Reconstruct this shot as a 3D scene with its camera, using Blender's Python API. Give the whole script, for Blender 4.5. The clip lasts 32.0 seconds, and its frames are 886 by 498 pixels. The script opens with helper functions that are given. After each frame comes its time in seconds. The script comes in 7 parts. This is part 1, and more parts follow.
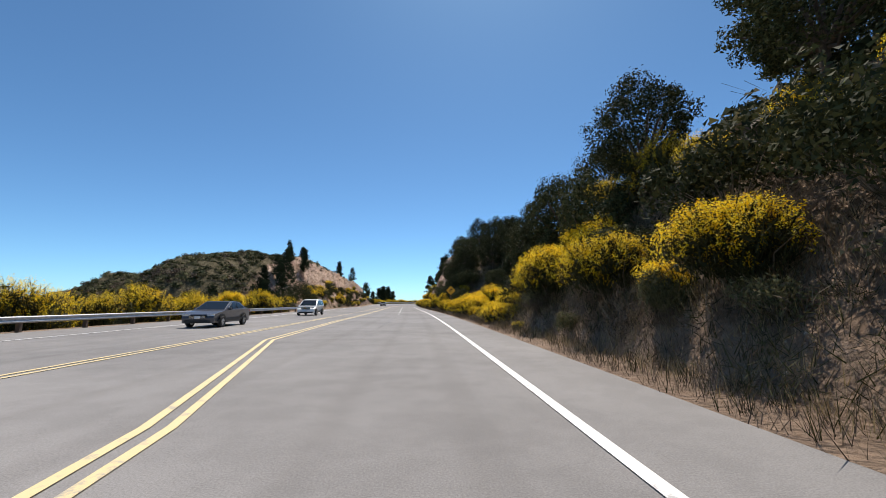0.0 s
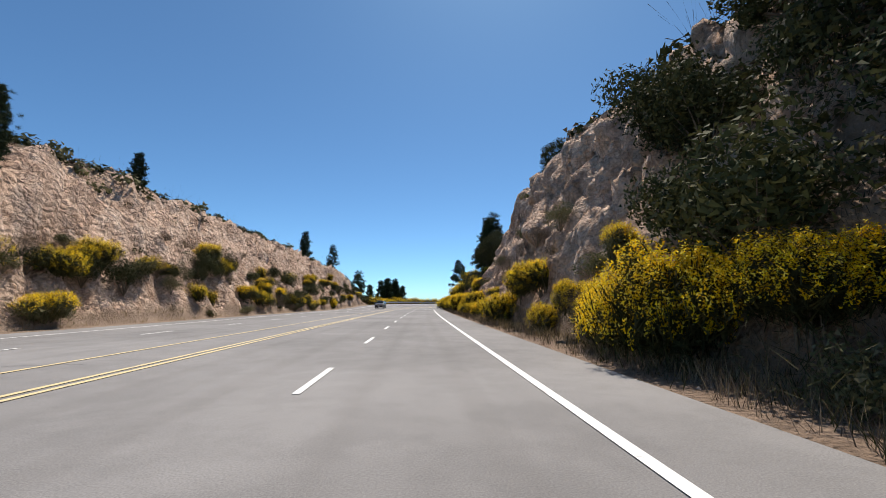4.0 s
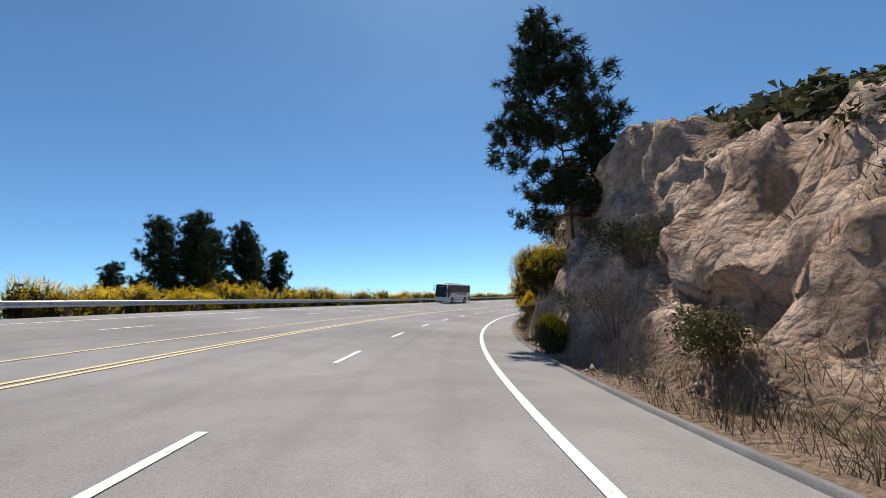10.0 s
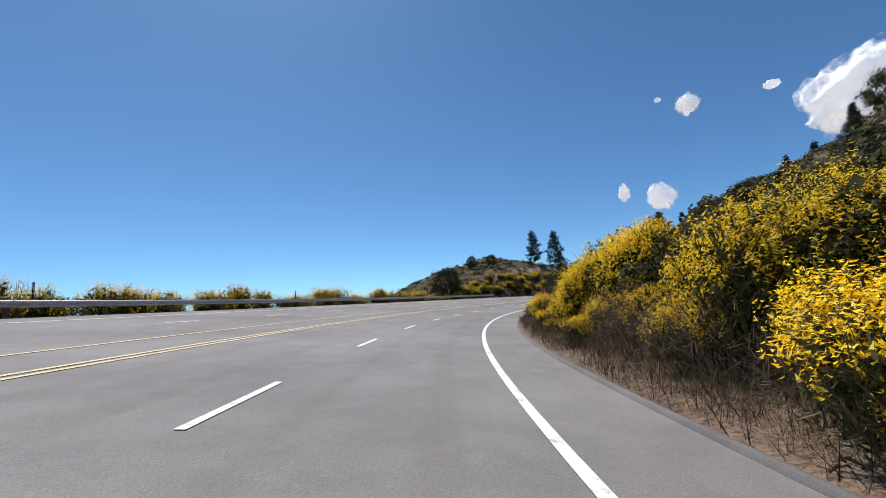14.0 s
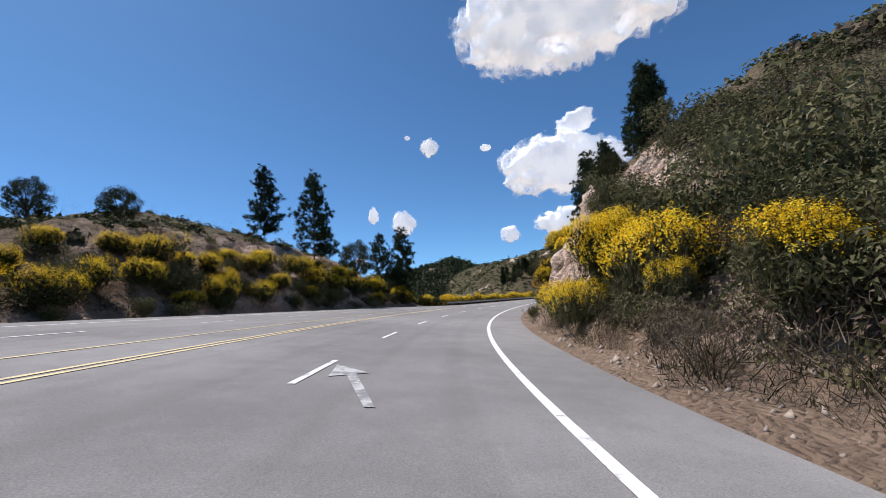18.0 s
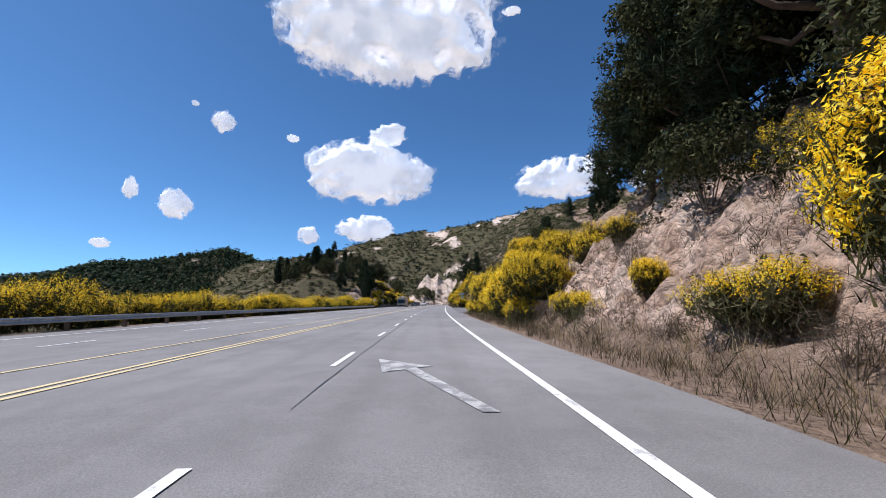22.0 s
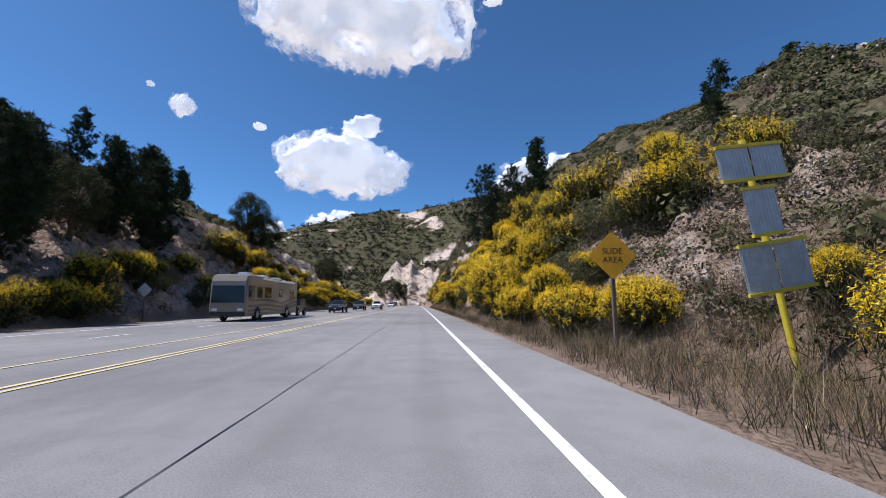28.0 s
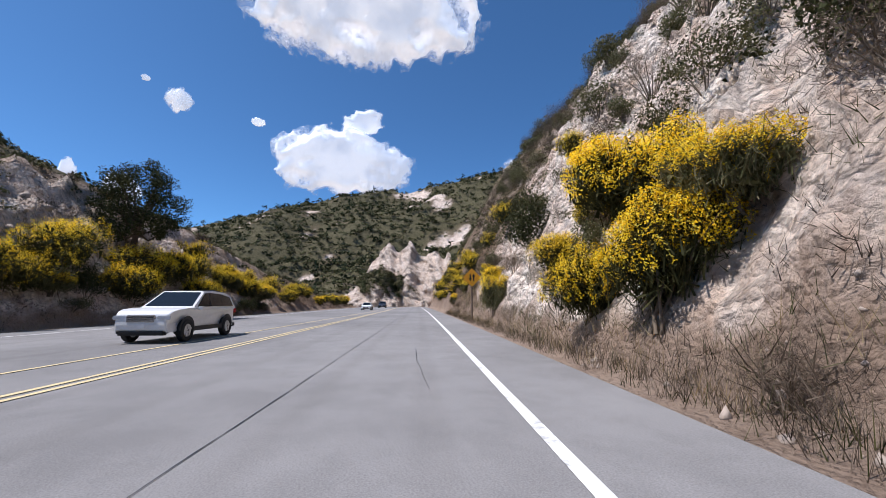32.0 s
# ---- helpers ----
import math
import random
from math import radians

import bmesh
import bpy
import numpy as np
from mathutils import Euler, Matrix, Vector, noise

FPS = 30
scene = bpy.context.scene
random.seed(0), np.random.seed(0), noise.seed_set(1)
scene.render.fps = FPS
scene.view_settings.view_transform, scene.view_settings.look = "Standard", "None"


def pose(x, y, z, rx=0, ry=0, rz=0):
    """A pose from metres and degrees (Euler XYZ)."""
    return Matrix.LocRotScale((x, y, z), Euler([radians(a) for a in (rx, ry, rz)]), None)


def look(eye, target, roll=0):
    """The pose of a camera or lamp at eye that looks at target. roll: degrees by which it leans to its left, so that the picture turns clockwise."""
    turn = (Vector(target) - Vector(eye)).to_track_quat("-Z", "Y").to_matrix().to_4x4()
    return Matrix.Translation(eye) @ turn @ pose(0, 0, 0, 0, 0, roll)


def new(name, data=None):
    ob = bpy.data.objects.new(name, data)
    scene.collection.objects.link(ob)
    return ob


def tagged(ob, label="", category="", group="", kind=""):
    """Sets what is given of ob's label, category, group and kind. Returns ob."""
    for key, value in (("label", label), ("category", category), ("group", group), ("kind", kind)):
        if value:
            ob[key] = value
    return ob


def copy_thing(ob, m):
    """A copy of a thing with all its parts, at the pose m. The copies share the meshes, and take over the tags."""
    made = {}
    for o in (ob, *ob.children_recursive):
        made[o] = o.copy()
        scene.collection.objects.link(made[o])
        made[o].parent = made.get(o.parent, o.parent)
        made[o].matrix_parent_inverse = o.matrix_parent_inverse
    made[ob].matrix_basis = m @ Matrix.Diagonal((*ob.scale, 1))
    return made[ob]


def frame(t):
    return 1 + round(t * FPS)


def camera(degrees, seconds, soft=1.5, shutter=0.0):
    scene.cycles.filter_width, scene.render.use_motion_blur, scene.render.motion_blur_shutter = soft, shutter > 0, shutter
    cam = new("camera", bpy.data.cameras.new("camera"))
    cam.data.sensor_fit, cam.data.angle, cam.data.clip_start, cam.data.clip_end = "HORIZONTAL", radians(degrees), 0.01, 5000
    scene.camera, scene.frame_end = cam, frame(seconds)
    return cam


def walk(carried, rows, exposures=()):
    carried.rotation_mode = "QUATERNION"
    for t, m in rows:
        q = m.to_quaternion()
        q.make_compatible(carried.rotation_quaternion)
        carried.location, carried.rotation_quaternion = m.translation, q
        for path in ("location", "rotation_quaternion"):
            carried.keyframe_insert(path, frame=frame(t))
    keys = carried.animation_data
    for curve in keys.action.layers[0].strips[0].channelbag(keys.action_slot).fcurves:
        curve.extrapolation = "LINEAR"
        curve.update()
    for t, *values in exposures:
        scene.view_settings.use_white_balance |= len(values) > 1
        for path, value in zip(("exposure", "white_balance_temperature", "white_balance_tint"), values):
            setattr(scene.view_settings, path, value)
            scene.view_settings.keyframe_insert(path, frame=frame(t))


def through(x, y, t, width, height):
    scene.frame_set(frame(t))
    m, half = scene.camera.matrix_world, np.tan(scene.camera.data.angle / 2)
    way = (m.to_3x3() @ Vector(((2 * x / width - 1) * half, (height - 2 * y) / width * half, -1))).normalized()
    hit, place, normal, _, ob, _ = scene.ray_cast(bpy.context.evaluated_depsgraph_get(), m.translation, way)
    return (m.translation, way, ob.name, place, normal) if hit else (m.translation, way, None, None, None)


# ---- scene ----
# ---- the road's line, the camera and its walk ----
def knots(table):
    """Smooth function through (station, value) knots."""
    xs = np.array([a for a, _ in table], float)
    ys = np.array([b for _, b in table], float)
    m = np.gradient(ys, xs)
    for i in range(1, len(xs) - 1):
        a = (ys[i] - ys[i - 1]) * (ys[i + 1] - ys[i])
        if a <= 0:
            m[i] = 0.0
    m[0] = m[-1] = 0.0

    def f(x):
        x = np.clip(np.asarray(x, float), xs[0], xs[-1])
        i = np.clip(np.searchsorted(xs, x) - 1, 0, len(xs) - 2)
        h = xs[i + 1] - xs[i]
        u = (x - xs[i]) / h
        return ((1 + 2 * u) * (1 - u) ** 2 * ys[i] + u * (1 - u) ** 2 * h * m[i]
                + u * u * (3 - 2 * u) * ys[i + 1] + u * u * (u - 1) * h * m[i + 1])
    return f


# heading of the road, degrees clockwise from +y, by the time the car gets there
HEADING = knots([(-8, 0.5), (0, 0), (1.5, -0.8), (3, -2), (4.5, -2.6), (6, -2.2), (7.5, -1.4), (8.7, -0.5), (9.4, 2.0),
                 (10, 5.5), (11, 13.5), (12, 21.5), (13, 29.5), (14, 38), (15.5, 51.5), (17.5, 69), (19, 82),
                 (20, 90.5), (21, 97.5), (22, 102), (22.6, 103), (24, 104), (25.5, 105), (32, 105.2), (40, 105.4), (45, 112), (60, 135)])
SPEED = 17.77
BANK = knots([(-8, 0), (8.5, 0), (10.5, 4.5), (12, 5.5), (19, 5.0), (21, 2.5), (22.5, 0), (60, 0)])  # degrees, falls to the right
DS = 0.5
STATIONS = np.arange(-140.0, 960.0, DS)
ANGLES = np.radians(HEADING(STATIONS / SPEED))
LINE_X = np.concatenate([[0], np.cumsum(np.sin(ANGLES[:-1]) * DS)])
LINE_Y = np.concatenate([[0], np.cumsum(np.cos(ANGLES[:-1]) * DS)])
ZERO = int(round(140.0 / DS))
LINE_X, LINE_Y = LINE_X - LINE_X[ZERO], LINE_Y - LINE_Y[ZERO]


def road_xy(s, d):
    """World x, y and heading at station s, d metres to the right of the right edge line."""
    a = np.interp(s, STATIONS, ANGLES)
    x = np.interp(s, STATIONS, LINE_X) + np.cos(a) * d
    y = np.interp(s, STATIONS, LINE_Y) - np.sin(a) * d
    return x, y, a


def road_z(s, d):
    """Height of the road surface: banked in the curve about the middle of the road."""
    return -(np.asarray(d) + 8.7) * np.tan(np.radians(BANK(np.asarray(s) / SPEED)))


EYE = 1.31  # height of the lens over the road
ASIDE = knots([(0, -1.74), (3, -1.85), (6, -2.0), (9, -1.5), (11, -1.2), (13, -1.13), (17, -1.4), (19, -1.5), (21, -1.8), (23, -1.87),
               (25.5, -1.6), (28, -1.32), (32, -1.26)])
TURN_OFF, PITCH, ROLL = 3.16, 7.74, 0.0


def eye_pose(t):
    s, d = SPEED * t, float(ASIDE(t))
    x, y, a = road_xy(s, d)
    bank = 0.68 * float(BANK(t))  # the car leans out of the curve
    return pose(float(x), float(y), float(road_z(s, d)) + EYE, 90 + PITCH, 0, -math.degrees(float(a)) - TURN_OFF) @ pose(0, 0, 0, 0, 0, -bank - ROLL)


cam = camera(96.0, 32.0, 0.9)
walk(cam, [(k * 0.5, eye_pose(k * 0.5)) for k in range(65)],
     [(0.0, 0.12, 6900, 13), (9.0, 0.12, 6900, 13), (14.0, -0.08, 6600, 14), (19.0, 0.06, 6350, 16), (22.0, 0.04, 6080, 17), (32.0, 0.08, 6000, 17)])

# ---- sky, sun ----
SUN_AZ, SUN_EL = 12.0, 60.0  # degrees clockwise from +y, degrees up
world = bpy.data.worlds.new("sky")
scene.world = world
world.use_nodes = True
wn = world.node_tree
sky = wn.nodes.new("ShaderNodeTexSky")
sky.sky_type = "NISHITA"
sky.sun_disc = False
sky.sun_elevation, sky.sun_rotation = radians(SUN_EL), radians(SUN_AZ)
sky.altitude, sky.air_density, sky.dust_density, sky.ozone_density = 2600, 0.85, 2.4, 2.5
tint = wn.nodes.new("ShaderNodeMix")
tint.data_type, tint.blend_type = "RGBA", "MULTIPLY"
tint.inputs["Factor"].default_value = 1.0
tint.inputs["B"].default_value = (0.60, 0.95, 1.08, 1)  # clear mountain air
wn.links.new(sky.outputs[0], tint.inputs["A"])
wn.links.new(tint.outputs["Result"], wn.nodes["Background"].inputs[0])
wn.nodes["Background"].inputs[1].default_value = 0.13
sun_data = bpy.data.lights.new("sun", "SUN")
sun_data.energy, sun_data.angle, sun_data.color = 5.0, radians(0.5), (1.0, 0.95, 0.87)
sun = new("sun", sun_data)
az, el = radians(SUN_AZ), radians(SUN_EL)
TO_SUN = Vector((math.sin(az) * math.cos(el), math.cos(az) * math.cos(el), math.sin(el)))
sun.matrix_world = look(TO_SUN * 400, (0, 0, 0))
scene.view_settings.exposure = 0.0

# ---- materials ----
def material(name):
    m = bpy.data.materials.new(name)
    m.use_nodes = True
    return m, m.node_tree, m.node_tree.nodes["Principled BSDF"]


def ramp(nt, stops):
    r = nt.nodes.new("ShaderNodeValToRGB")
    e = r.color_ramp.elements
    while len(e) < len(stops):
        e.new(0.5)
    for i, (p, c) in enumerate(stops):
        e[i].position = p
        e[i].color = (*c, 1)
    return r


def noise_tex(nt, scale, detail=6.0, rough=0.6, coords="Object", stretch=(1, 1, 1)):
    tc = nt.nodes.new("ShaderNodeTexCoord")
    mp = nt.nodes.new("ShaderNodeMapping")
    mp.inputs["Scale"].default_value = stretch
    nt.links.new(tc.outputs[coords], mp.inputs[0])
    n = nt.nodes.new("ShaderNodeTexNoise")
    n.inputs["Scale"].default_value, n.inputs["Detail"].default_value, n.inputs["Roughness"].default_value = scale, detail, rough
    nt.links.new(mp.outputs[0], n.inputs["Vector"])
    return n


def mix_rgb(nt, a, b, fac, mode="MIX"):
    x = nt.nodes.new("ShaderNodeMix")
    x.data_type, x.blend_type = "RGBA", mode
    for socket, value in ((x.inputs["Factor"], fac), (x.inputs["A"], a), (x.inputs["B"], b)):
        if hasattr(value, "links"):
            nt.links.new(value, socket)
        elif isinstance(value, tuple):
            socket.default_value = (*value, 1)
        else:
            socket.default_value = value
    return x.outputs["Result"]


def add_bump(nt, bsdf, height, strength=0.3, distance=0.02):
    b = nt.nodes.new("ShaderNodeBump")
    b.inputs["Strength"].default_value, b.inputs["Distance"].default_value = strength, distance
    nt.links.new(height, b.inputs["Height"])
    nt.links.new(b.outputs[0], bsdf.inputs["Normal"])


def plain(name, color, rough=0.6, metal=0.0, scale=6.0, spread=0.25, bump=0.0, coat=0.0):
    """A painted or raw surface with blotches and a fine grain."""
    m, nt, b = material(name)
    n1, n2 = noise_tex(nt, scale), noise_tex(nt, scale * 9)
    lo, hi = tuple(c * (1 - spread) for c in color), tuple(min(1, c * (1 + spread * 0.6)) for c in color)
    r = ramp(nt, [(0.3, lo), (0.7, hi)])
    nt.links.new(n1.outputs[0], r.inputs[0])
    nt.links.new(mix_rgb(nt, r.outputs[0], n2.outputs[0], 0.06, "OVERLAY"), b.inputs["Base Color"])
    b.inputs["Roughness"].default_value, b.inputs["Metallic"].default_value = rough, metal
    b.inputs["Coat Weight"].default_value = coat
    if bump:
        add_bump(nt, b, n2.outputs[0], bump)
    return m


def leafy(name, colors, through=0.3, rough=0.75, island=True):
    """Leaves and petals: a different tint for each island and some light let through."""
    m, nt, b = material(name)
    g = nt.nodes.new("ShaderNodeNewGeometry")
    o = nt.nodes.new("ShaderNodeObjectInfo")
    r = ramp(nt, [(i / max(1, len(colors) - 1), c) for i, c in enumerate(colors)])
    nt.links.new(g.outputs["Random Per Island"], r.inputs[0])
    hsv = nt.nodes.new("ShaderNodeHueSaturation")
    mr = nt.nodes.new("ShaderNodeMapRange")
    mr.inputs["To Min"].default_value, mr.inputs["To Max"].default_value = 0.75, 1.2
    nt.links.new(o.outputs["Random"], mr.inputs["Value"])
    nt.links.new(mr.outputs[0], hsv.inputs["Value"])
    nt.links.new(r.outputs[0], hsv.inputs["Color"])
    nt.links.new(hsv.outputs[0], b.inputs["Base Color"])
    b.inputs["Roughness"].default_value = rough
    b.inputs["Specular IOR Level"].default_value = 0.08
    t = nt.nodes.new("ShaderNodeBsdfTranslucent")
    nt.links.new(hsv.outputs[0], t.inputs[0])
    x = nt.nodes.new("ShaderNodeMixShader")
    x.inputs[0].default_value = through
    nt.links.new(b.outputs[0], x.inputs[1])
    nt.links.new(t.outputs[0], x.inputs[2])
    nt.links.new(x.outputs[0], nt.nodes["Material Output"].inputs[0])
    return m


def make_asphalt(name, base, patch):
    m, nt, b = material(name)
    big, mid, fine = noise_tex(nt, 0.12, 4), noise_tex(nt, 1.1, 7, 0.7), noise_tex(nt, 55, 3, 0.8)
    r1 = ramp(nt, [(0.35, tuple(c * 0.82 for c in base)), (0.65, tuple(c * 1.12 for c in base))])
    nt.links.new(big.outputs[0], r1.inputs[0])
    r2 = ramp(nt, [(0.42, patch), (0.56, (1, 1, 1))])
    nt.links.new(mid.outputs[0], r2.inputs[0])
    c = mix_rgb(nt, r1.outputs[0], r2.outputs[0], 0.35, "MULTIPLY")
    r3 = ramp(nt, [(0.3, (0.55, 0.55, 0.55)), (0.7, (1.3, 1.3, 1.3))])
    nt.links.new(fine.outputs[0], r3.inputs[0])
    wear = nt.nodes.new("ShaderNodeAttribute")
    wear.attribute_name = "wear"
    tone = ramp(nt, [(0.0, (1, 1, 1)), (0.5, (1, 1, 1)), (1.0, (0.66, 0.64, 0.62))])
    nt.links.new(wear.outputs["Fac"], tone.inputs[0])
    c = mix_rgb(nt, c, tone.outputs[0], mid.outputs[0], "MULTIPLY")
    nt.links.new(mix_rgb(nt, c, r3.outputs[0], 0.7, "MULTIPLY"), b.inputs["Base Color"])
    b.inputs["Roughness"].default_value = 0.88
    b.inputs["Specular IOR Level"].default_value = 0.22
    add_bump(nt, b, fine.outputs[0], 0.35, 0.01)
    return m


def make_paint(name, color, worn, loss=0.0):
    m, nt, b = material(name)
    n, f = noise_tex(nt, 3.0, 8, 0.75), noise_tex(nt, 60, 3)
    r = ramp(nt, [(0.36 + loss, (0, 0, 0)), (0.46 + loss, (1, 1, 1))])
    nt.links.new(n.outputs[0], r.inputs[0])
    nt.links.new(mix_rgb(nt, worn, color, r.outputs[0]), b.inputs["Base Color"])
    b.inputs["Roughness"].default_value = 0.6
    add_bump(nt, b, f.outputs[0], 0.3, 0.01)
    return m


def make_ground(name):
    """Slopes and verge: rock where the slope was cut, soil and litter elsewhere; pale granite by attribute."""
    m, nt, b = material(name)

    def attr(label):
        a = nt.nodes.new("ShaderNodeAttribute")
        a.attribute_name = label
        return a.outputs["Fac"]
    n1, n2, n3 = noise_tex(nt, 0.35, 8, 0.65), noise_tex(nt, 2.2, 8, 0.7), noise_tex(nt, 14, 5, 0.7)
    streak = noise_tex(nt, 1.2, 6, 0.65, stretch=(1, 1, 0.18))
    vor = nt.nodes.new("ShaderNodeTexVoronoi")
    vor.feature = "DISTANCE_TO_EDGE"
    vor.inputs["Scale"].default_value = 1.3
    warp = nt.nodes.new("ShaderNodeVectorMath")
    warp.operation = "MULTIPLY_ADD"
    tc = nt.nodes.new("ShaderNodeTexCoord")
    bend = noise_tex(nt, 1.1, 2, 0.5)
    nt.links.new(bend.outputs["Color"], warp.inputs[0])
    warp.inputs[1].default_value = (0.7, 0.7, 0.7)
    nt.links.new(tc.outputs["Object"], warp.inputs[2])
    nt.links.new(warp.outputs[0], vor.inputs["Vector"])
    tan = ramp(nt, [(0.22, (0.25, 0.145, 0.098)), (0.46, (0.55, 0.375, 0.275)), (0.72, (0.76, 0.58, 0.455))])
    nt.links.new(streak.outputs[0], tan.inputs[0])
    pale = ramp(nt, [(0.22, (0.40, 0.27, 0.19)), (0.38, (0.72, 0.58, 0.47)), (0.60, (0.90, 0.82, 0.73))])
    nt.links.new(streak.outputs[0], pale.inputs[0])
    rock = mix_rgb(nt, tan.outputs[0], pale.outputs[0], attr("pale"))
    crack = ramp(nt, [(0.0, (0.35, 0.30, 0.27)), (0.09, (1, 1, 1))])
    nt.links.new(vor.outputs["Distance"], crack.inputs[0])
    rock = mix_rgb(nt, rock, crack.outputs[0], 0.35, "MULTIPLY")
    stain = ramp(nt, [(0.36, (0.42, 0.33, 0.26)), (0.48, (1, 1, 1))])
    nt.links.new(n1.outputs[0], stain.inputs[0])
    rock = mix_rgb(nt, rock, stain.outputs[0], 0.4, "MULTIPLY")
    chunk = nt.nodes.new("ShaderNodeTexVoronoi")
    chunk.inputs["Scale"].default_value = 2.6
    nt.links.new(warp.outputs[0], chunk.inputs["Vector"])
    facet = ramp(nt, [(0.1, (0.72, 0.70, 0.68)), (0.9, (1.3, 1.28, 1.25))])
    nt.links.new(chunk.outputs["Color"], facet.inputs[0])
    rock = mix_rgb(nt, rock, facet.outputs[0], 0.5, "MULTIPLY")
    rubble = noise_tex(nt, 5.5, 6, 0.75)
    mottle = ramp(nt, [(0.34, (0.46, 0.40, 0.37)), (0.46, (1, 1, 1)), (0.64, (1.35, 1.33, 1.30))])
    nt.links.new(rubble.outputs[0], mottle.inputs[0])
    rock = mix_rgb(nt, rock, mottle.outputs[0], 0.65, "MULTIPLY")
    soil = ramp(nt, [(0.3, (0.12, 0.08, 0.054)), (0.55, (0.26, 0.178, 0.122)), (0.8, (0.42, 0.31, 0.225))])
    nt.links.new(n2.outputs[0], soil.inputs[0])
    sand = ramp(nt, [(0.3, (0.21, 0.15, 0.11)), (0.7, (0.46, 0.35, 0.265))])
    nt.links.new(n1.outputs[0], sand.inputs[0])
    base = mix_rgb(nt, soil.outputs[0], sand.outputs[0], attr("sand"))
    scrub = ramp(nt, [(0.3, (0.04, 0.042, 0.02)), (0.5, (0.085, 0.08, 0.04)), (0.7, (0.20, 0.16, 0.10))])
    nt.links.new(n2.outputs[0], scrub.inputs[0])
    base = mix_rgb(nt, base, scrub.outputs[0], attr("green"))
    edge = nt.nodes.new("ShaderNodeMath")
    edge.operation = "MULTIPLY_ADD"
    edge.use_clamp = True
    nt.links.new(n1.outputs[0], edge.inputs[0])
    edge.inputs[1].default_value = 2.2
    sub = nt.nodes.new("ShaderNodeMath")
    sub.operation = "MULTIPLY_ADD"
    nt.links.new(attr("rock"), sub.inputs[0])
    sub.inputs[1].default_value, sub.inputs[2].default_value = 2.1, -1.75
    nt.links.new(sub.outputs[0], edge.inputs[2])
    c = mix_rgb(nt, base, rock, edge.outputs[0])
    g = ramp(nt, [(0.3, (0.7, 0.7, 0.7)), (0.7, (1.2, 1.2, 1.2))])
    nt.links.new(n3.outputs[0], g.inputs[0])
    nt.links.new(mix_rgb(nt, c, g.outputs[0], 0.45, "MULTIPLY"), b.inputs["Base Color"])
    b.inputs["Roughness"].default_value = 0.95
    b.inputs["Specular IOR Level"].default_value = 0.15
    add = nt.nodes.new("ShaderNodeMath")
    add.operation = "MULTIPLY_ADD"
    nt.links.new(n3.outputs[0], add.inputs[0])
    add.inputs[1].default_value = 0.25
    rocky = nt.nodes.new("ShaderNodeMath")
    rocky.operation = "MULTIPLY"
    nt.links.new(chunk.outputs["Distance"], rocky.inputs[0])
    nt.links.new(edge.outputs[0], rocky.inputs[1])
    rough = nt.nodes.new("ShaderNodeMath")
    rough.operation = "MULTIPLY_ADD"
    nt.links.new(rocky.outputs[0], rough.inputs[0])
    rough.inputs[1].default_value = -1.15
    small = nt.nodes.new("ShaderNodeTexVoronoi")
    small.inputs["Scale"].default_value = 7.5
    nt.links.new(warp.outputs[0], small.inputs["Vector"])
    grit = nt.nodes.new("ShaderNodeMath")
    grit.operation = "MULTIPLY_ADD"
    nt.links.new(small.outputs["Distance"], grit.inputs[0])
    grit.inputs[1].default_value = -0.3
    share = nt.nodes.new("ShaderNodeMath")
    share.operation = "MULTIPLY_ADD"
    nt.links.new(edge.outputs[0], share.inputs[0])
    share.inputs[1].default_value, share.inputs[2].default_value = 0.7, 0.3
    lumps = nt.nodes.new("ShaderNodeMath")
    lumps.operation = "MULTIPLY"
    nt.links.new(n2.outputs[0], lumps.inputs[0])
    nt.links.new(share.outputs[0], lumps.inputs[1])
    nt.links.new(lumps.outputs[0], grit.inputs[2])
    nt.links.new(grit.outputs[0], rough.inputs[2])
    nt.links.new(rough.outputs[0], add.inputs[2])
    add_bump(nt, b, add.outputs[0], 1.0, 0.36)
    return m


ASPHALT = make_asphalt("asphalt_grey", (0.262, 0.254, 0.248), (0.72, 0.72, 0.72))
ASPHALT_DARK = make_asphalt("asphalt_patched_dark", (0.205, 0.2, 0.197), (0.5, 0.5, 0.5))
TAR = plain("tar_seal", (0.02, 0.02, 0.022), 0.5, spread=0.4)
WHITE_PAINT = make_paint("white_road_paint", (0.85, 0.85, 0.82), (0.4, 0.4, 0.39))
WORN_PAINT = make_paint("worn_white_road_paint", (0.52, 0.52, 0.5), (0.235, 0.23, 0.225), 0.1)
YELLOW_PAINT = make_paint("yellow_road_paint", (0.74, 0.59, 0.31), (0.40, 0.36, 0.29))
GROUND = make_ground("rock_and_soil")
CONCRETE = plain("kerb_concrete", (0.5, 0.47, 0.42), 0.85, bump=0.3)
METAL = plain("galvanised_steel", (0.42, 0.43, 0.44), 0.45, 0.85, spread=0.3)
WOOD_POST = plain("weathered_timber", (0.14, 0.10, 0.075), 0.85, bump=0.4)
BARK = plain("bark", (0.11, 0.075, 0.05), 0.9, scale=3, spread=0.5, bump=0.8)
TWIG = plain("twig", (0.17, 0.13, 0.09), 0.9, spread=0.4)
BROOM_GREEN = leafy("broom_stems", [(0.026, 0.028, 0.011), (0.052, 0.052, 0.019), (0.088, 0.082, 0.032)], 0.15)
PETAL = leafy("broom_petals", [(0.82, 0.47, 0.006), (0.95, 0.64, 0.010), (0.97, 0.74, 0.03), (0.95, 0.82, 0.16)], 0.4)
